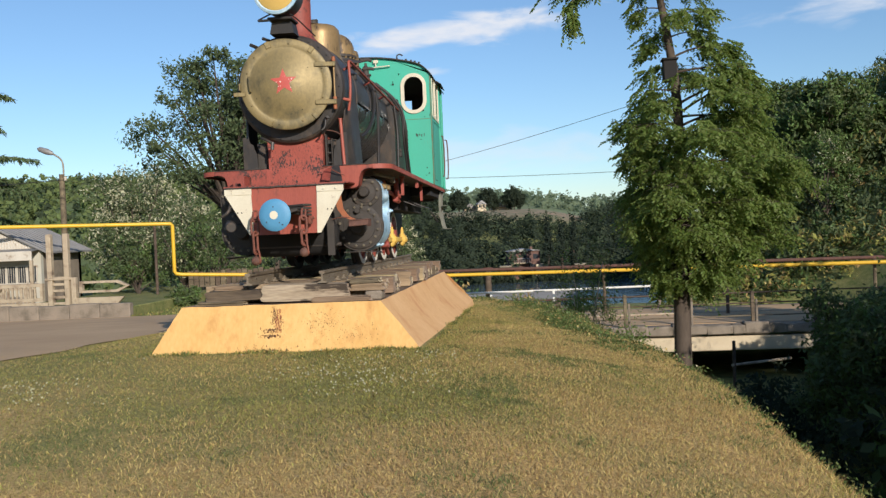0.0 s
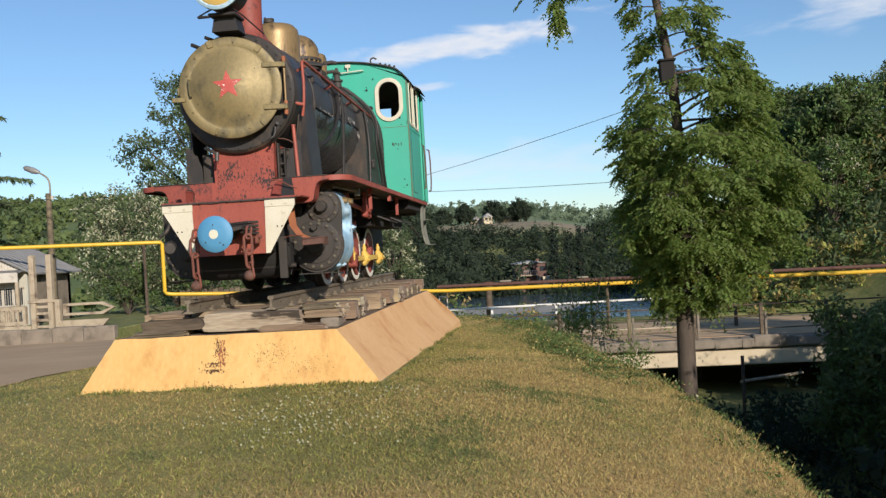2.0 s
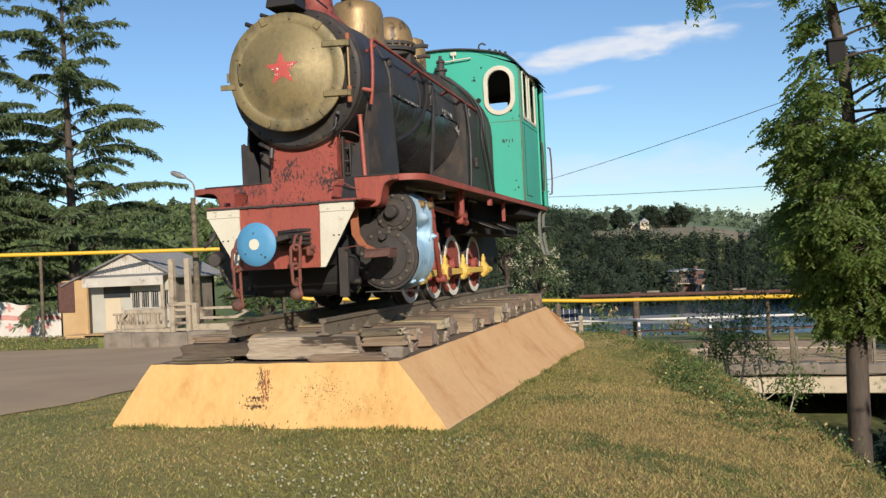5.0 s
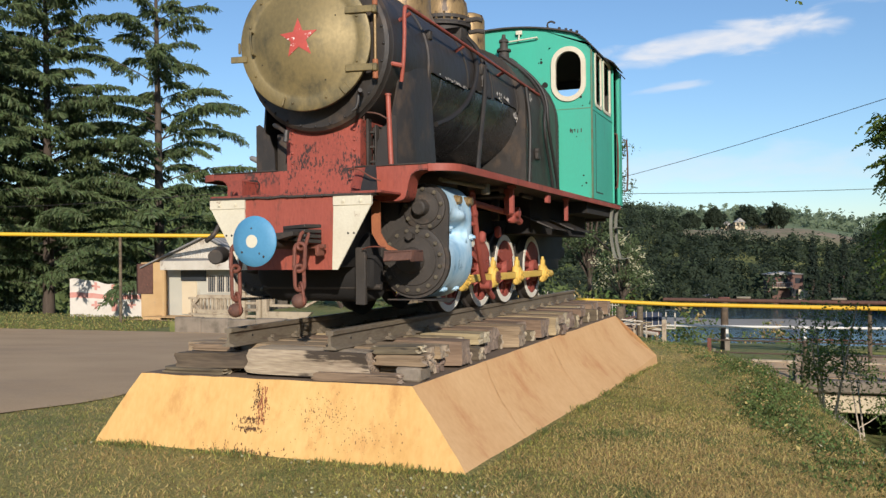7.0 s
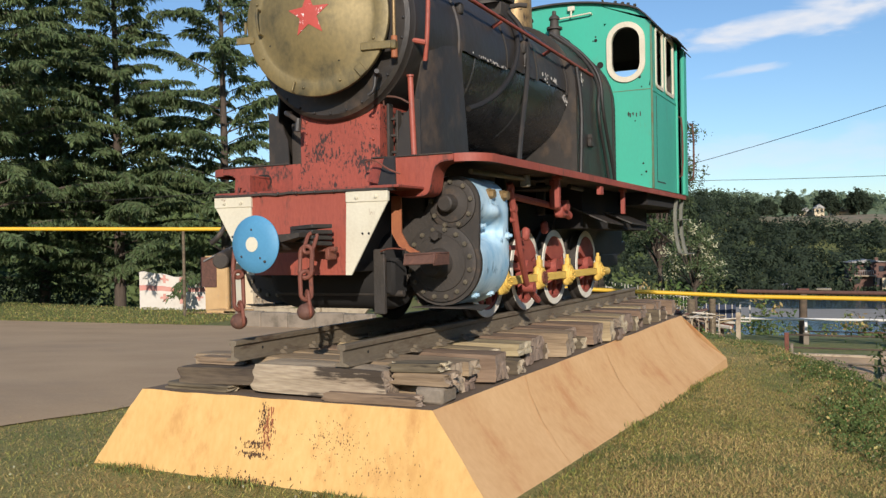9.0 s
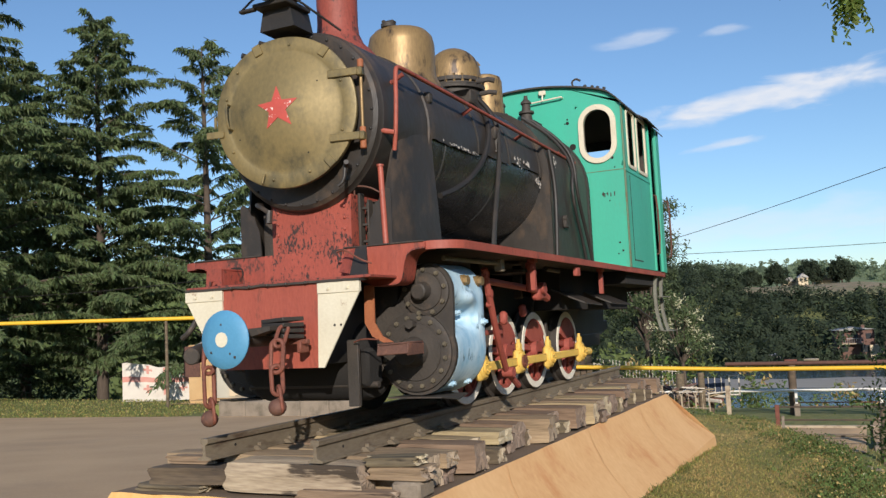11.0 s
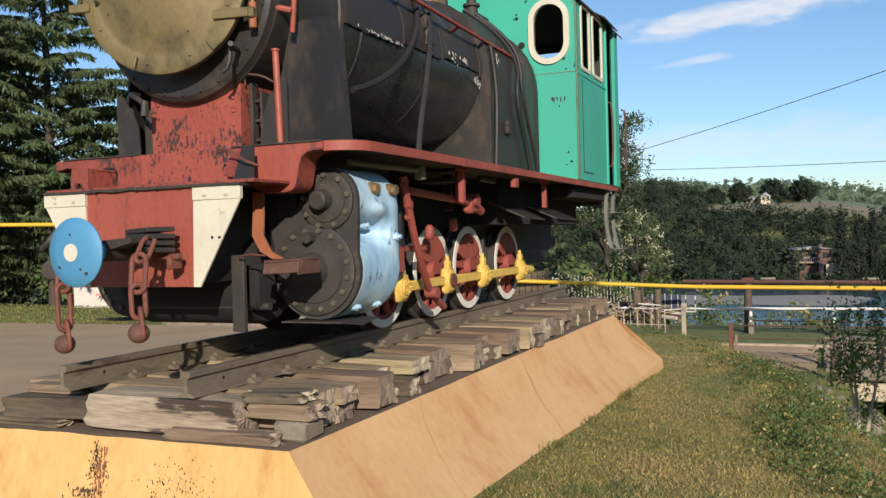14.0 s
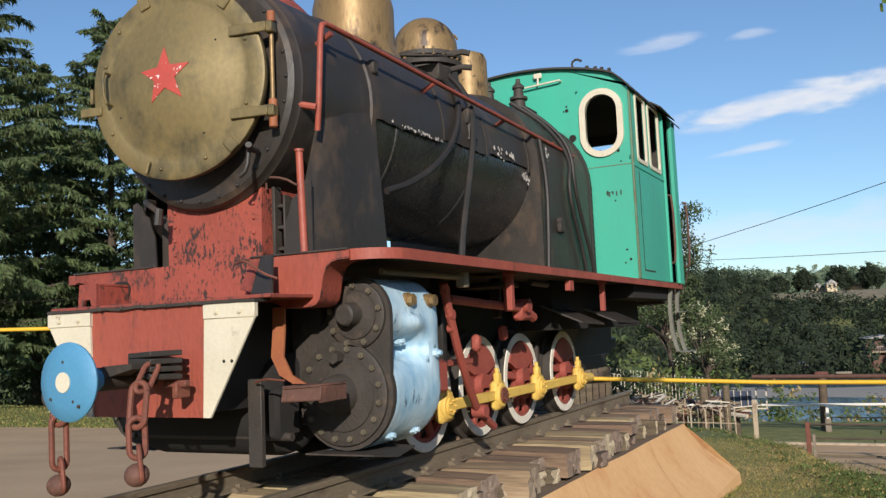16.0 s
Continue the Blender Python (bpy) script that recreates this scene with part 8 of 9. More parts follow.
    for i in range(78):
        z0 = -0.75 + 3.1 * (i + 0.5) / 78
        az = i * 2.39996 + rnd.uniform(-0.4, 0.4)
        bough(z0 - 0.22, az, reach(z0, az) * rnd.uniform(0.55, 1.08), rnd.uniform(0.05, 0.32), 6.5 if z0 < 1.2 else 5.5)
    for z0, az, k in ((2.55, 3.1, 1.0), (2.5, 0.2, 0.9), (2.7, 0.6, 1.0), (2.75, 5.6, 0.95), (2.8, 4.1, 0.8), (2.95, 0.0, 1.0), (3.0, 2.3, 0.9), (3.2, 3.4, 0.9), (3.25, 0.35, 1.0), (3.3, 5.3, 0.7),
                      (3.6, 6.1, 0.95), (3.65, 3.0, 0.9), (3.75, 1.2, 0.8), (3.9, 0.2, 0.95), (4.1, 3.5, 1.0), (4.3, 0.3, 0.8), (4.4, 2.2, 0.8), (4.6, 4.9, 0.9), (4.7, 6.0, 1.0), (4.9, 3.1, 1.0)):
        bough(z0 - 0.2, az, reach(z0, az) * k, rnd.uniform(0.05, 0.25), 8)
    for i in range(34):
        z0 = 5.0 + 4.0 * i / 34
        az = i * 2.39996
        bough(z0, az, reach(z0, az) * rnd.uniform(0.7, 1.1), 0.25, 7)
    # the limb that reaches out over the lawn, high up
    over = [Vector((bx - 0.30, by, 5.6)), Vector((4.75, 7.6, 5.9)), Vector((4.2, 6.5, 5.2)), Vector((3.75, 5.6, 4.45)), Vector((3.42, 5.0, 3.95))]
    paths.append(over)
    radii.append((0.05, 0.008))
    for _ in range(150):
        t = rnd.uniform(0.2, 0.98)
        k = min(3, int(t * 4))
        p = over[k].lerp(over[k + 1], t * 4 - k)
        sprays.append((p + Vector((rnd.gauss(0.08, 0.17), rnd.gauss(0, 0.2), rnd.gauss(0.12, 0.09))), rnd.uniform(2.2, 4.2), rnd.uniform(-0.9, 0.1)))
    for _ in range(18):
        sprays.append((Vector((3.40 + rnd.gauss(0, 0.04), 4.96 + rnd.gauss(0, 0.05), 3.98 - rnd.random() * 0.28)), rnd.uniform(0, 6.3), -1.2))
    tagged(part("branchwork", limb_mesh(paths, radii), "bark", e), kind="stuff")
    C, A, T = [], [], []
    for p, az, dip in sprays:
        L = rnd.uniform(0.22, 0.42)
        d = Vector((math.cos(az) * math.cos(dip), math.sin(az) * math.cos(dip), math.sin(dip)))
        side = d.cross(Vector((0, 0, 1))).normalized()
        up = side.cross(d)
        n = 9
        for j in range(1, n + 1):
            q = p + d * L * j / n + Vector((0, 0, -0.30 * L * (j / n) ** 2))
            for s in (1, -1):
                l = 0.048 * (1 - 0.35 * abs(j / n - 0.5)) * rnd.uniform(0.85, 1.25)
                ad = (side * s + d * 0.55 - up * rnd.uniform(0.1, 0.9)).normalized()
                C.append(q + ad * l)
                A.append(ad * l)
                T.append((d * rnd.uniform(0.2, 1.0) + up * rnd.uniform(-1, 1)).normalized() * l * 0.52)
    me = cards(np.array(C), np.array(A), np.array(T), "crown", ["leaf"])
    ob = new("crown", me)
    ob.parent = e
    tagged(ob, "feathery pinnate leaves", kind="stuff")


build_near_tree()


def build_cedar(at, height, reach, seed, label, dens=1.0):
    """Long arching boughs whose drooping tips carry hanging fringes of needles."""
    rnd = random.Random(seed)
    rg = np.random.default_rng(seed)
    e = thing("cedar_tree", label, "tree", at, "cedars by the yard")
    b = Build()
    b.tube([(0, 0, -0.6), (0, 0, height * 0.5), (rnd.uniform(-0.3, 0.3), 0, height * 0.99)], 0.3, 10, 1, (0.40, 0.03))
    part("trunk", b, "bark", e)
    paths, radii = [], []
    C, A, T = [], [], []
    nb = int(148 * dens)
    for i in range(nb):
        f = (i + 0.5) / nb
        z = height * (0.09 + 0.90 * f ** 0.95)
        az = i * 2.39996 + rnd.uniform(-0.5, 0.5)
        L = reach * (1 - ((z / height) - 0.09) / 0.92) ** 0.78 * rnd.choice((rnd.uniform(0.45, 0.9), rnd.uniform(0.7, 1.3))) * (0.62 if z < 4.6 else 1.0) + 0.25
        d = Vector((math.cos(az), math.sin(az), 0))
        s = Vector((-math.sin(az), math.cos(az), 0))
        lift = rnd.uniform(0.28, 0.60) * (1.0 + 1.3 * f * f)
        droop = lift * rnd.uniform(0.75, 1.15) * (1.0 - 0.35 * f)
        sway = rnd.uniform(-0.25, 0.25)
        def at_t(t):
            return Vector((0, 0, z)) + d * L * t + s * (sway * L * t * t) + Vector((0, 0, L * (lift * t - droop * t ** 2.2)))
        paths.append([at_t(t) for t in (0, 0.25, 0.5, 0.75, 1.0)])
        radii.append((0.055 * (L / reach) + 0.014, 0.008))
        m = int(8 + 6.0 * L)
        for j in range(m):
            t = 0.15 + 0.85 * (j + rnd.random()) / m
            p = at_t(t)
            side = 1 if j % 2 else -1
            bl = min(0.95, (0.14 + 0.17 * L * (1.08 - t)) * rnd.uniform(0.6, 1.3))
            bd = (d * rnd.uniform(0.4, 1.0) + s * side * rnd.uniform(0.4, 1.0)).normalized()
            n = int(8 + 17 * bl)
            u = rg.random(n) ** 0.8
            q = np.array(p)[None] + np.array(bd)[None] * (bl * u)[:, None]
            q[:, 2] += bl * (0.08 * u - 0.38 * u ** 2) + rg.normal(size=n) * 0.025
            q[:, :2] += rg.normal(size=(n, 2)) * 0.04
            ln = 0.10 + 0.19 * rg.random((n, 1)) ** 1.5
            dr = np.array(bd)[None] * (0.2 + 0.5 * rg.random((n, 1))) + rg.normal(size=(n, 3)) * 0.25
            dr[:, 2] -= 0.25 + 0.9 * rg.random(n)
            dr = unit(dr)
            C.append(q + dr * ln * 0.8)
            A.append(dr * ln)
            T.append(unit(np.cross(dr, rg.normal(size=(n, 3)))) * (0.026 + 0.030 * rg.random((n, 1))))
    tagged(part("branchwork", limb_mesh(paths, radii, 5), "bark", e), kind="stuff")
    ob = new("crown", cards(np.concatenate(C), np.concatenate(A), np.concatenate(T), "crown", ["needle"]))
    ob.parent = e
    tagged(ob, "drooping boughs of green needles", kind="stuff")


for x, y, h, r, sd, lb, dn in ((-37.6, 34.1, 24.4, 9.8, 1, "tall cedar with a pointed top behind the painted wall", 1.1), (-38.5, 26.0, 24.0, 9.4, 2, "broad dark cedar with drooping boughs beside the yard", 1.0),
                               (-32.0, 37.1, 23.2, 9.8, 3, "slender cedar with wide level boughs near the house", 0.60), (-43.5, 21.0, 24.0, 7.5, 4, "broad dark cedar with drooping boughs beside the yard", 1.0),
                               (-44.0, 34.0, 23.0, 7.0, 5, "broad dark cedar with drooping boughs beside the yard", 0.9)):
    build_cedar((x, y, gz(x, y)), h, r, sd, lb, dn)


def build_leaf_tree(at, height, crown, per, size, seed, label, mats=("leaf_bush",), weights=None, trunk_r=0.2, name="broadleaf_tree", blobs=14, spread=0.16, low=0.35, flat=0.7, puff=(0.26, 0.44)):
    """A trunk with forked limbs and a crown of leaf clumps at the limbs' ends."""
    rnd = random.Random(seed)
    e = thing(name, label, "tree", at)
    fork = height * low
    b = Build()
    b.tube([(0, 0, -0.5), (0.1, 0, fork * 0.5), (0, 0.05, fork)], 0.1, 9, 1, (trunk_r, trunk_r * 0.75))
    bl = []
    for i in range(blobs):
        a = i * 2.39996 + rnd.uniform(-0.3, 0.3)
        f = (i + 0.5) / blobs
        rr = crown * math.sqrt(rnd.uniform(0.1, 1.0)) * (0.95 if f < 0.7 else 0.6)
        end = Vector((rr * math.cos(a), rr * math.sin(a), fork + (height - fork) * (0.15 + 0.8 * f)))
        mid = Vector((end.x * 0.4, end.y * 0.4, fork + (end.z - fork) * 0.45))
        b.tube([(0, 0, fork - 0.2), mid, end], 0.05, 6, 1, (trunk_r * 0.5, 0.02))
        k = crown * rnd.uniform(*puff)
        bl.append((tuple(end), (k, k, k * flat)))
    part("trunk", b, "bark", e)
    ob = new("crown", leaf_cloud(bl, per, size, "crown", list(mats), spread, weights))
    ob.parent = e


build_leaf_tree((-13.9, 38.0, -2.4), 13.4, 4.6, 380, 0.12, 31, "large airy locust tree with layered feathery foliage", ("leaf_locust",), None, 0.28, blobs=46, spread=0.22, flat=0.34, puff=(0.16, 0.30))
build_leaf_tree((-12.0, 40.0, -2.4), 12.0, 4.2, 560, 0.14, 37, "tall broadleaf tree behind the yard", ("leaf_locust", "leaf_dark"), [0.6, 0.4], 0.22, blobs=36, spread=0.2, flat=0.4, puff=(0.18, 0.34))
build_leaf_tree((-16.4, 31.5, -1.6), 5.6, 2.9, 700, 0.085, 32, "bushy tree covered with cream blossom", ("leaf_locust", "blossom"), [0.66, 0.34], 0.12, "blossom_tree", 15, 0.2, 0.12)
build_leaf_tree((-13.6, 30.6, -1.9), 4.4, 2.4, 620, 0.085, 33, "bushy tree covered with cream blossom", ("leaf_locust", "blossom"), [0.70, 0.30], 0.12, "blossom_tree", 12, 0.2, 0.12)
build_leaf_tree((-4.3, 36.0, -4.0), 5.5, 1.35, 300, 0.075, 34, "small airy tree dotted with white blossom", ("leaf_locust", "blossom"), [0.80, 0.20], 0.09, "blossom_tree", 16, 0.24, 0.48)
for x, y, h, c, sd in ((-14.0, 26.4, 2.2, 1.2, 83), (-11.4, 28.6, 3.2, 1.6, 85), (-9.0, 28.6, 2.6, 1.4, 82), (-10.4, 22.6, 0.8, 0.6, 86)):
    build_leaf_tree((x, y, -1.6 if x < -10.6 else gz(x, y)), h, c, 420, 0.075, sd, "leafy green bush below the yellow pipe", ("leaf_locust", "leaf_bush"), [0.5, 0.5], 0.06, "bush", 10, 0.22, 0.1)
# unseen trees added on the gully's far bank, whose shade fills the gully
for x, y, h, c, sd in ((9.6, -1.4, 5.4, 2.2, 91), (12.0, 2.0, 6.4, 2.6, 92), (14.6, 5.4, 6.8, 2.8, 93), (19.8, 12.2, 7.2, 2.4, 94), (11.6, -5.0, 5.6, 2.4, 95), (12.6, 8.4, 4.4, 1.9, 96), (9.4, 2.6, 4.2, 1.8, 97)):
    build_leaf_tree((x, y, gz(x, y)), h, c, 420, 0.15, sd, "unseen dark broadleaf tree added to shade the gully", ("leaf_bush", "leaf_dark"), [0.7, 0.3], 0.16, blobs=22, spread=0.2, low=0.15, flat=0.9, puff=(0.30, 0.46))
for x, y, h, c, sd in ((10.1, 10.2, 3.6, 1.3, 101), (10.4, 12.8, 3.9, 1.4, 102), (11.6, 15.4, 3.2, 1.4, 103), (13.4, 18.4, 3.2, 1.5, 104)):
    build_leaf_tree((x, y, gz(x, y)), h, c, 700, 0.075, sd, "dark leafy bush growing out of the gully", ("leaf_locust", "leaf_bush"), [0.5, 0.5], 0.08, "bush", 18, 0.22, 0.08, 0.9)
build_leaf_tree((-7.2, 42.0, -4.5), 11.2, 2.3, 620, 0.10, 35, "slender green tree behind the cab", ("leaf_far", "leaf_locust"), [0.5, 0.5], 0.15, blobs=22, spread=0.2, flat=0.5)


for az, d, h, c, sd, lb in ((18.6, 52, 6.2, 2.6, 51, "dark green oak on the hill beyond the bridge"), (16.7, 53, 5.0, 2.3, 52, "leafy tree on the hill beyond the bridge"), (25.0, 54, 5.0, 2.4, 53, "leafy tree on the hill beyond the bridge"),
                         (15.0, 58, 6.0, 2.4, 55, "leafy tree on the hill beyond the bridge")):
    tx, ty = 3.3 + d * math.sin(radians(az)), -6.0 + d * math.cos(radians(az))
    build_leaf_tree((tx, ty, gz(tx, ty)), h, c, 620, 0.15, sd, lb, ("leaf_bush", "leaf_locust"), [0.75, 0.25] if sd == 51 else [0.45, 0.55], 0.2, blobs=24, spread=0.2, low=0.2, flat=0.7, puff=(0.26, 0.42))
build_leaf_tree((18.2, 39.5, gz(18.2, 39.5)), 5.0, 1.9, 560, 0.1, 54, "slender olive green tree dotted with pale blossom", ("leaf_bush", "blossom"), [0.93, 0.07], 0.1, "blossom_tree", 12, 0.2, 0.15)


def build_shrub(at, height, crown, seed):
    rnd = random.Random(seed)
    e = thing("shrub", "thin shrub with pale bare stems and small leaves", "shrub", at, "shrubs on the bank")
    b = Build()
    bl = []
    for i in range(3):
        a = i * 2.1 + rnd.uniform(-0.3, 0.3)
        r = crown * rnd.uniform(0.5, 1.0)
        end = Vector((r * math.cos(a), r * math.sin(a), height * rnd.uniform(0.7, 1.0)))
        fork = Vector((end.x * 0.25, end.y * 0.25, height * rnd.uniform(0.22, 0.36)))
        b.tube([(0, 0, -0.2), fork * 0.6, fork, fork.lerp(end, 0.5), end], 0.02, 7, 1, (0.042, 0.008))
        for _ in range(2):
            t = rnd.uniform(0.2, 0.7)
            p = fork.lerp(end, t)
            tip = p + Vector((rnd.uniform(-0.5, 0.5), rnd.uniform(-0.4, 0.4), rnd.uniform(0.3, 0.7)))
            b.tube([p, p.lerp(tip, 0.5) + Vector((0, 0, -0.04)), tip], 0.01, 5, 1, (0.016, 0.004))
            bl.append((tuple(tip), (0.34, 0.34, 0.26)))
        bl.append((tuple(end), (crown * 0.7, crown * 0.7, height * 0.16)))
    part("branchwork", b, "bark_pale", e, "pale bare stems")
    ob = new("foliage", leaf_cloud(bl, 190, 0.042, "foliage", ["leaf", "leaf_bush"], 0.34, [0.5, 0.5]))
    ob.parent = e


for x, y, h, c, sd in ((3.76, 11.6, 2.9, 0.55, 1), (4.62, 14.4, 3.3, 0.7, 2)):
    build_shrub((x, y, gz(x, y)), h, c, sd)


def scatter(name, label, count, az_range, d_range, per, size, radius, mats, weights=None, keep=None, squash=0.85, seed=0, lift=0.55, skin=0.0):
    """Woods too far off to count: crowns of leaf clumps set over the ground."""
    r = np.random.default_rng(seed)
    blobs = []
    tries = 0
    while len(blobs) < count and tries < count * 20:
        tries += 1
        az = radians(r.uniform(*az_range))
        d = math.sqrt(r.uniform(d_range[0] ** 2, d_range[1] ** 2))
        x, y = 3.3 + d * math.sin(az), -6.0 + d * math.cos(az)
        if keep and not keep(x, y, math.degrees(az), d):
            continue
        k = r.uniform(*radius)
        z = gz(x, y) + k * lift * r.uniform(0.8, 1.5)
        blobs.append(((x, y, z), (k, k, k * squash * r.uniform(0.8, 1.5))))
    ob = new(name, leaf_cloud(blobs, per, size, name, list(mats), 0.16, weights, 0.5, 0.8, skin))
    return tagged(ob, label, "woods", kind="stuff")


def on_slope(x, y, az, d):
    """The wooded slope across the river, clear of the plateau, the brick house and the cypresses."""
    if -6.6 < az < 3.5 and d > 261:
        return False
    return not (-1.9 < az < 0.6 and d < 186) and not (0.3 < az < 3.2 and d < 176)


scatter("far_woods", "dark dense woods on the slope across the river", 560, (-17, 14), (163, 320), 210, 0.44, (2.2, 4.6), ("leaf_dark", "leaf_far"), [0.8, 0.2], seed=1, lift=0.35, skin=0.8, keep=on_slope)
scatter("far_wood_crowns", "lighter green crowns among the dark woods", 240, (-17, 14), (163, 320), 200, 0.44, (1.8, 4.2), ("leaf_dark", "leaf_far"), [0.45, 0.55], seed=21, lift=0.45, skin=0.8, keep=on_slope)
for az, d, h, c, sd in ((-4.75, 340, 7.0, 3.6, 61), (-2.75, 341, 7.4, 4.2, 62), (-1.15, 340, 7.2, 4.0, 63), (-6.2, 338, 5.5, 3.0, 64)):
    tx, ty = 3.3 + d * math.sin(radians(az)), -6.0 + d * math.cos(radians(az))
    build_leaf_tree((tx, ty, gz(tx, ty)), h, c, 260, 0.5, sd, "round dark tree beside the farm house on the plateau", ("leaf_dark",), None, 0.3, blobs=16, spread=0.2, low=0.12, flat=0.9, puff=(0.3, 0.5))
scatter("bank_scrub", "low dark scrub along the far river bank", 60, (-9, 4), (166, 172), 200, 0.32, (0.7, 1.6), ("leaf_dark", "leaf_far"), [0.6, 0.4], seed=71, lift=0.4, skin=0.5)
scatter("far_hill_woods", "green woods on the distant hill, paled by haze in the colour", 420, (-18, 12), (620, 900), 80, 1.5, (4.5, 8), ("leaf_haze",), None, seed=4, lift=0.35, skin=0.65)
scatter("left_hill_woods", "sunlit green woods on the hill behind the yard", 1750, (-62, -13), (110, 345), 64, 0.78, (1.8, 3.6), ("leaf_far", "leaf_hill", "leaf_locust"), [0.10, 0.68, 0.22], seed=5, squash=0.6, lift=0.3, skin=0.45)
scatter("hedge", "dark bushes behind the cedars and the yard", 60, (-62, -38), (60, 72), 300, 0.18, (1.4, 2.6), ("leaf_dark", "leaf_far"), [0.7, 0.3], seed=6, lift=0.6)
scatter("bank_bushes", "dark bushes below the yard behind the locomotive", 42, (-24, -15.5), (38, 60), 420, 0.16, (1.4, 2.6), ("leaf_dark", "leaf_far"), [0.6, 0.4], seed=7, lift=0.5)
scatter("right_hill_woods", "leafy trees and bushes on the steep bank beyond the bridge", 120, (11, 34), (41, 72), 420, 0.15, (0.7, 1.7), ("leaf_locust", "leaf_bush", "grass"), [0.55, 0.25, 0.20], seed=8, lift=0.8)
scatter("river_meadow_bushes", "green bushes and dry weeds between road and river", 46, (-14, 10), (42, 62), 420, 0.13, (0.7, 1.5), ("leaf_bush", "weed", "grass_dry"), [0.5, 0.36, 0.14], seed=9, lift=0.5,
        keep=lambda x, y, az, d: y > 33.5 and (az < -5.0 or (-2.5 < az < -0.5) or d > 58))
scatter("right_bank_scrub", "olive scrub and dry grass on the bank beyond the bridge", 230, (8.5, 31), (38, 52), 130, 0.11, (0.25, 0.75), ("leaf_bush", "grass", "grass_dry", "leaf_locust"), [0.34, 0.30, 0.12, 0.24], seed=12, lift=0.4,
        keep=lambda x, y, az, d: y > 32.5)
# undergrowth added to darken the gully floor, where the shade lies
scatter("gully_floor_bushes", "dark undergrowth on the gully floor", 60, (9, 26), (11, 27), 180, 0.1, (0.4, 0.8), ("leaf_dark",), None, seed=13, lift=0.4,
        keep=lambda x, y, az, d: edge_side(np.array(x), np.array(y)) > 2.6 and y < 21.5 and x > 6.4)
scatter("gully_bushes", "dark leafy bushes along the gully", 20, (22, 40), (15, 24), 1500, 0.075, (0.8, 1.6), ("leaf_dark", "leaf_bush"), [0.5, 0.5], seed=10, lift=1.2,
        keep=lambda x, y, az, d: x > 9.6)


def build_cypress(az, d, h, seed):
    a = radians(az)
    x, y = 3.3 + d * math.sin(a), -6.0 + d * math.cos(a)
    e = thing("cypress", "narrow dark cypress beside the brick house", "tree", (x, y, gz(x, y)), "cypresses")
    part("trunk", Build().cyl((0, 0, -1), (0, 0, h * 0.5), 0.25, 8), "bark", e)
    bl = [((0, 0, h * (0.08 + 0.87 * i / 8)), (1.35 - 0.125 * i, 1.35 - 0.125 * i, h * 0.11)) for i in range(9)]
    ob = new("crown", leaf_cloud(bl, 190, 0.30, "crown", ["leaf_cypress"], 0.2))
    ob.parent = e


for i, (az, d, h) in enumerate(((0.85, 170, 12.0), (1.75, 171, 10.2), (2.5, 172, 11.6))):
    build_cypress(az, d, h, i)


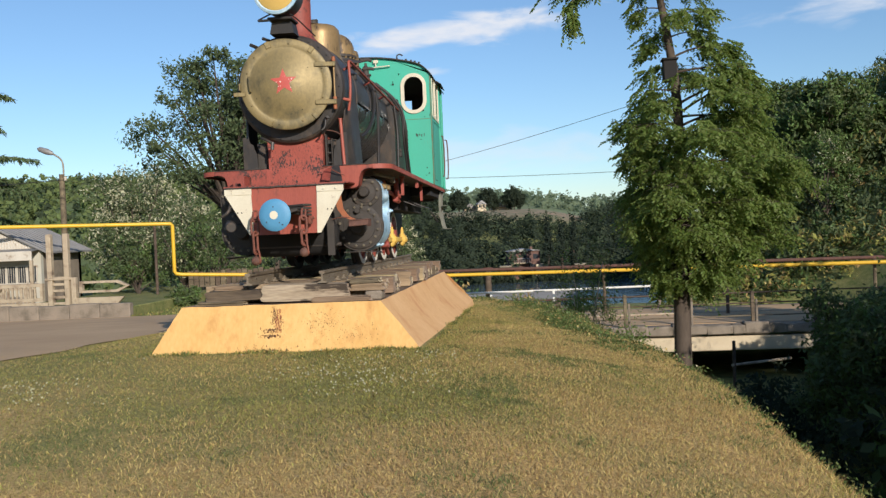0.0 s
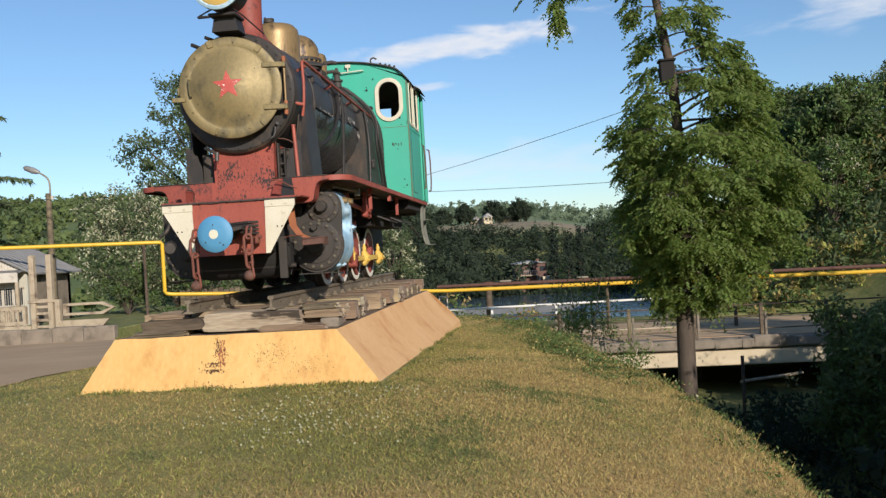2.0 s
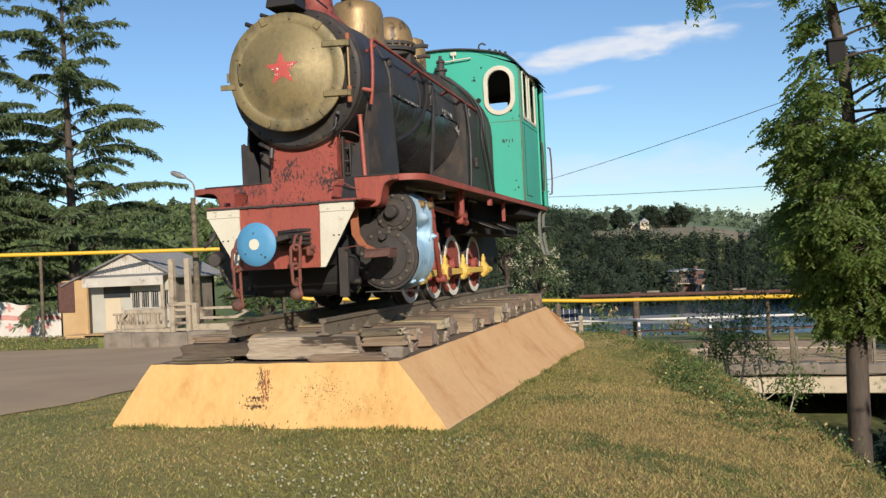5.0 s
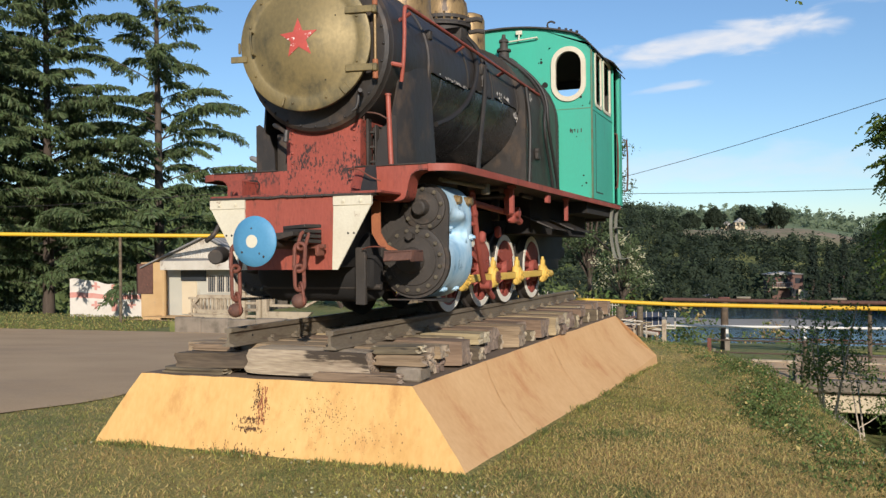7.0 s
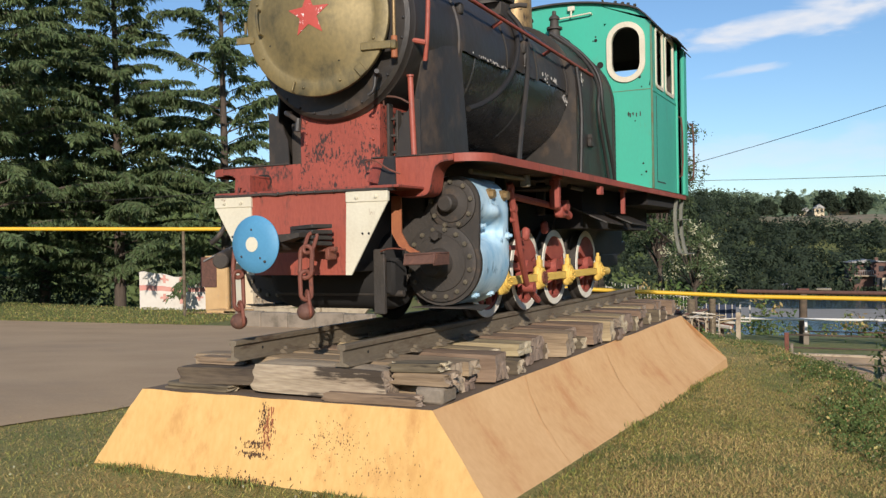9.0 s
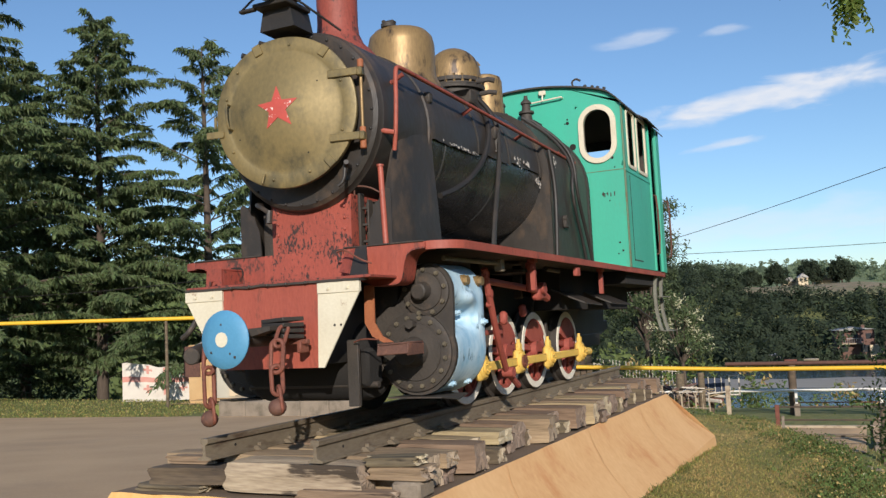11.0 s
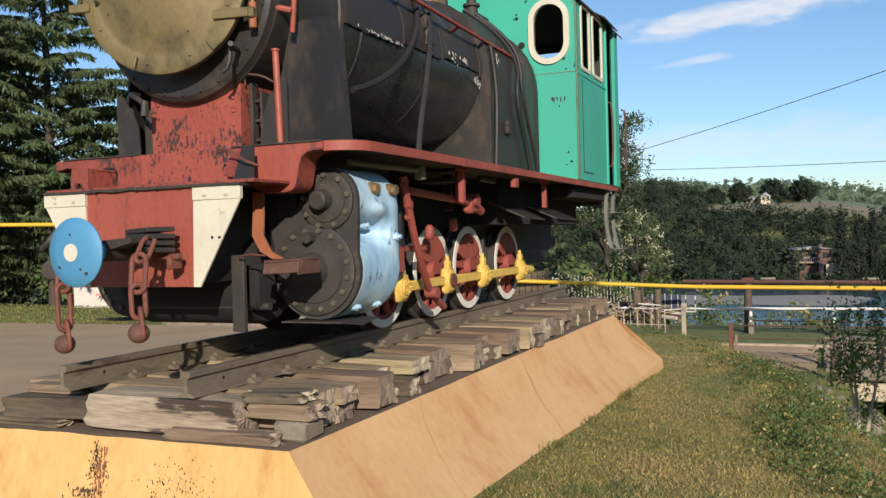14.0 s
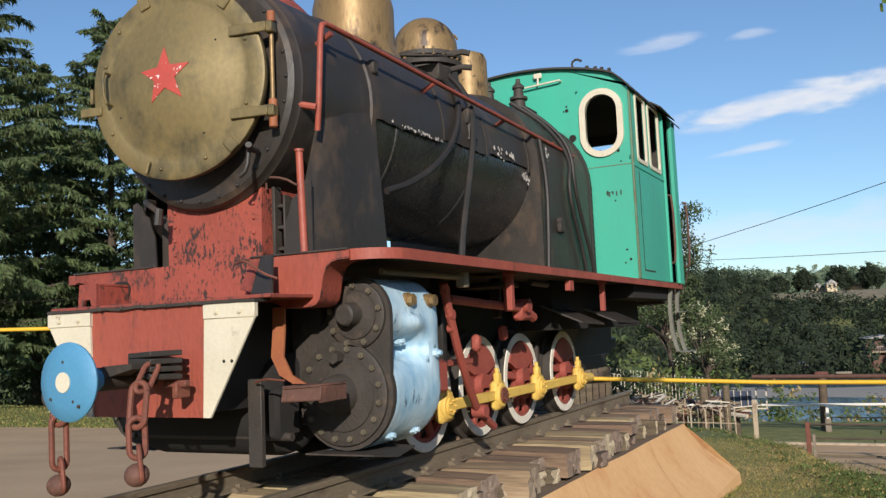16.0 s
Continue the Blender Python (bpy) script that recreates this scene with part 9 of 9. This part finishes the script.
def build_grass():
    n = 290000
    x, y = RNG.uniform(-4.2, 5.2, n), -7.6 + 20.4 * RNG.random(n) ** 1.42
    x = np.concatenate([x, RNG.normal(2.4, 1.5, 150000), RNG.uniform(-3.0, 6.0, 60000)])
    y = np.concatenate([y, RNG.normal(0.0, 3.4, 150000), -6.4 - 6.5 * RNG.random(60000)])
    n = len(x)
    side = edge_side(x, y)
    inside = (x > -1.5) & (x < 1.5) & (y > -0.42) & (y < 6.95)
    ok = (side < 0.6) & ~inside & ((x > -3.75) | (RNG.random(n) < 0.02))
    x, y = x[ok], y[ok]
    n = len(x)
    z = ground_z(x, y) + lumps(x, y)
    pn = np.array([noise.noise((a * 0.55, b * 0.55, 9.0)) + 0.5 * noise.noise((a * 2.1, b * 2.1, 2.0)) for a, b in zip(x, y)])
    dry = 0.9 * pn + 0.45 * RNG.normal(size=n) + 0.12 * (x - 1.0) / 3 + 0.62 * step(-2.6, -6.0, y) - 0.10 + 0.22 * step(2.2, 3.6, x) + 0.35 * np.clip(1.0 - np.abs(side[ok] + 0.45) / 0.6, 0, 1) > 0.0
    h = (0.006 + 0.010 * RNG.random(n)) * np.where(dry, 1.15, 1.0)
    h = h * (1 + 1.0 * np.clip(edge_side(x, y) + 0.8, 0, 1))
    lean = RNG.normal(size=(n, 2)) * 0.75
    a = np.stack([lean[:, 0], lean[:, 1], np.ones(n)], 1) * h[:, None]
    ang = RNG.random(n) * 6.283
    t = np.stack([np.cos(ang), np.sin(ang), np.zeros(n)], 1) * (0.0017 + 0.0023 * RNG.random((n, 1)))
    c = np.stack([x, y, z], 1) + a * 0.8
    herb = np.array([noise.noise((a * 1.1, b * 1.1, 31.0)) + 0.6 * noise.noise((a * 4.3, b * 4.3, 17.0)) for a, b in zip(x, y)]) + 0.28 * RNG.normal(size=n) > 0.52
    me = cards(c, a, t, "lawn_grass", ["grass", "grass_dry", "weed"], np.where(herb, 2, dry.astype(int)))
    tagged(new("lawn_grass", me), "short half-dry mown grass on the mound", "grass", kind="stuff")
    # longer tufts that the mower leaves round the plinth
    m = 9000
    u, side = RNG.random(m), RNG.integers(0, 4, m)
    gx = np.choose(side, [-1.55 + 3.1 * u, np.full(m, 1.54), -1.55 + 3.1 * u, np.full(m, -1.54)])
    gy = np.choose(side, [np.full(m, -0.46), -0.45 + 7.4 * u, np.full(m, 7.02), -0.45 + 7.4 * u])
    tuft = np.array([noise.noise((a * 2.3, b * 2.3, 4.0)) for a, b in zip(gx, gy)])
    ok = tuft + 0.25 * RNG.normal(size=m) > 0.0
    gx, gy, tuft = gx[ok] + RNG.normal(0, 0.03, ok.sum()), gy[ok] + RNG.normal(0, 0.03, ok.sum()), tuft[ok]
    m = len(gx)
    hh = (0.008 + 0.016 * RNG.random(m)) * (1 + 1.2 * np.clip(tuft, 0, 1))
    a = np.stack([RNG.normal(size=m) * 0.4, RNG.normal(size=m) * 0.4, np.ones(m)], 1) * hh[:, None]
    ang = RNG.random(m) * 6.283
    t = np.stack([np.cos(ang), np.sin(ang), np.zeros(m)], 1) * (0.0025 + 0.003 * RNG.random((m, 1)))
    c = np.stack([gx, gy, ground_z(gx, gy) + lumps(gx, gy)], 1) + a * 0.8
    tagged(new("plinth_grass", cards(c, a, t, "plinth_grass", ["grass", "weed"], (RNG.random(m) < 0.5).astype(int))), "longer grass tufts round the foot of the plinth", "grass", kind="stuff")
    # clover heads
    m = 420
    cx, cy = RNG.normal(-0.2, 1.5, 14), RNG.normal(-1.7, 0.7, 14)
    pick = RNG.integers(0, 14, m)
    x, y = cx[pick] + RNG.normal(0, 0.28, m), cy[pick] + RNG.normal(0, 0.16, m)
    keep = (x > -3.6) & (x < 3.5) & (y < -0.5)
    x, y = x[keep], y[keep]
    c = np.stack([x, y, ground_z(x, y) + lumps(x, y) + 0.03], 1)
    c = np.repeat(c, 3, 0)
    k = len(c)
    a = random_dirs(k) * 0.010
    t = unit(np.cross(a, random_dirs(k))) * 0.008
    tagged(new("clover_heads", cards(c, a, t, "clover_heads", ["blossom"])), "small white clover heads in the lawn", "flowers", kind="stuff")
    # weeds along the brink of the lawn
    C, A, T, S = [], [], [], []
    pts = []
    for (ax, ay), (bx, by) in zip(EDGE[0:9], EDGE[1:10]):
        L = math.hypot(bx - ax, by - ay)
        nx, ny = (by - ay) / L, -(bx - ax) / L
        for _ in range(int(min(L, 16.0) * 26)):
            t = RNG.random() if L < 16 else 1 - 16.0 / L * RNG.random()
            px, py = ax + (bx - ax) * t, ay + (by - ay) * t
            clump = noise.noise((px * 0.9, py * 0.9, 21.0))
            if clump + 0.4 * RNG.random() < 0.16:
                continue
            off = RNG.normal(0.15, 0.45) if py > 1.0 else RNG.normal(0.35, 0.28)
            pts.append((px + nx * off, py + ny * off, 0.03 + 0.10 * max(0.0, clump)))
    # two bushy patches on the lawn's shoulder
    for cx, cy, rx, ry, cnt, ht in ((3.05, 4.2, 0.17, 0.55, 85, 0.10), (2.75, 7.9, 0.24, 0.8, 90, 0.13), (3.45, 2.9, 0.16, 0.5, 40, 0.08), (3.75, 2.0, 0.2, 0.5, 24, 0.06), (3.2, 6.2, 0.2, 0.7, 50, 0.11)):
        for _ in range(cnt):
            pts.append((cx + RNG.normal(0, rx), cy + RNG.normal(0, ry), ht * (0.5 + RNG.random())))
    for px, py, ht in pts:
        zz = gz(px, py) + float(lumps(px, py))
        k = 46
        hh = ht * (0.6 + 0.7 * RNG.random())
        d = unit(np.stack([RNG.normal(size=k), RNG.normal(size=k), 0.5 + 0.9 * RNG.random(k)], 1))
        l = 0.008 + 0.016 * RNG.random((k, 1))
        base = np.array([px, py, zz]) + np.stack([RNG.normal(size=k) * 0.085, RNG.normal(size=k) * 0.085, RNG.random(k) ** 0.8 * hh], 1)
        C.append(base)
        A.append(d * l)
        T.append(unit(np.cross(d, random_dirs(k))) * l * (0.35 + 0.25 * RNG.random((k, 1))))
        S.append(np.where(RNG.random(k) < 0.42, 2, np.where(RNG.random(k) < 0.10, 1, np.where(RNG.random(k) < 0.012, 3, 0))))
    me = cards(np.concatenate(C), np.concatenate(A), np.concatenate(T), "brink_weeds", ["weed", "grass_dry", "leaf_bush", "blossom"], np.concatenate(S))
    tagged(new("brink_weeds", me), "low leafy weeds with small pale flowers along the brink", "weeds", kind="stuff")
    # rough grass on the slope below and on the verge across the yard
    n = 80000
    x, y = RNG.uniform(-3, 16, n), np.where(RNG.random(n) < 0.75, RNG.uniform(-4, 24, n), -4 - 14 * RNG.random(n) ** 2)
    s = edge_side(x, y)
    ok = (s > 0.3) & (s < 9) & ~((x > 3) & (y > 23))
    x, y = x[ok], y[ok]
    vx, vy = RNG.uniform(-50, -9, 60000), 18.25 + 15 * RNG.random(60000) ** 1.4
    free = ~((vx > -17.4) & (vx < -10.5)) & ~((vx > -21.4) & (vx < -16.8) & (vy > 23))
    vx, vy = vx[free], vy[free]
    x, y = np.concatenate([x, vx]), np.concatenate([y, vy])
    n = len(x)
    h = np.where(x < -8.5, 0.02, 0.03) + np.where(x < -8.5, 0.03, 0.07) * RNG.random(n)
    a = np.stack([RNG.normal(size=n) * 0.5, RNG.normal(size=n) * 0.5, np.ones(n)], 1) * h[:, None]
    ang = RNG.random(n) * 6.283
    t = np.stack([np.cos(ang), np.sin(ang), np.zeros(n)], 1) * np.where(x < -8.5, 0.016, 0.005)[:, None] * (0.6 + RNG.random((n, 1)))
    c = np.stack([x, y, ground_z(x, y) + lumps(x, y)], 1) + a * 0.8
    me = cards(c, a, t, "rough_grass", ["weed", "grass", "grass_dry"], RNG.choice(3, n, p=[0.55, 0.36, 0.09]))
    tagged(new("rough_grass", me), "rough green grass on banks and verge", "grass", kind="stuff")


build_grass()
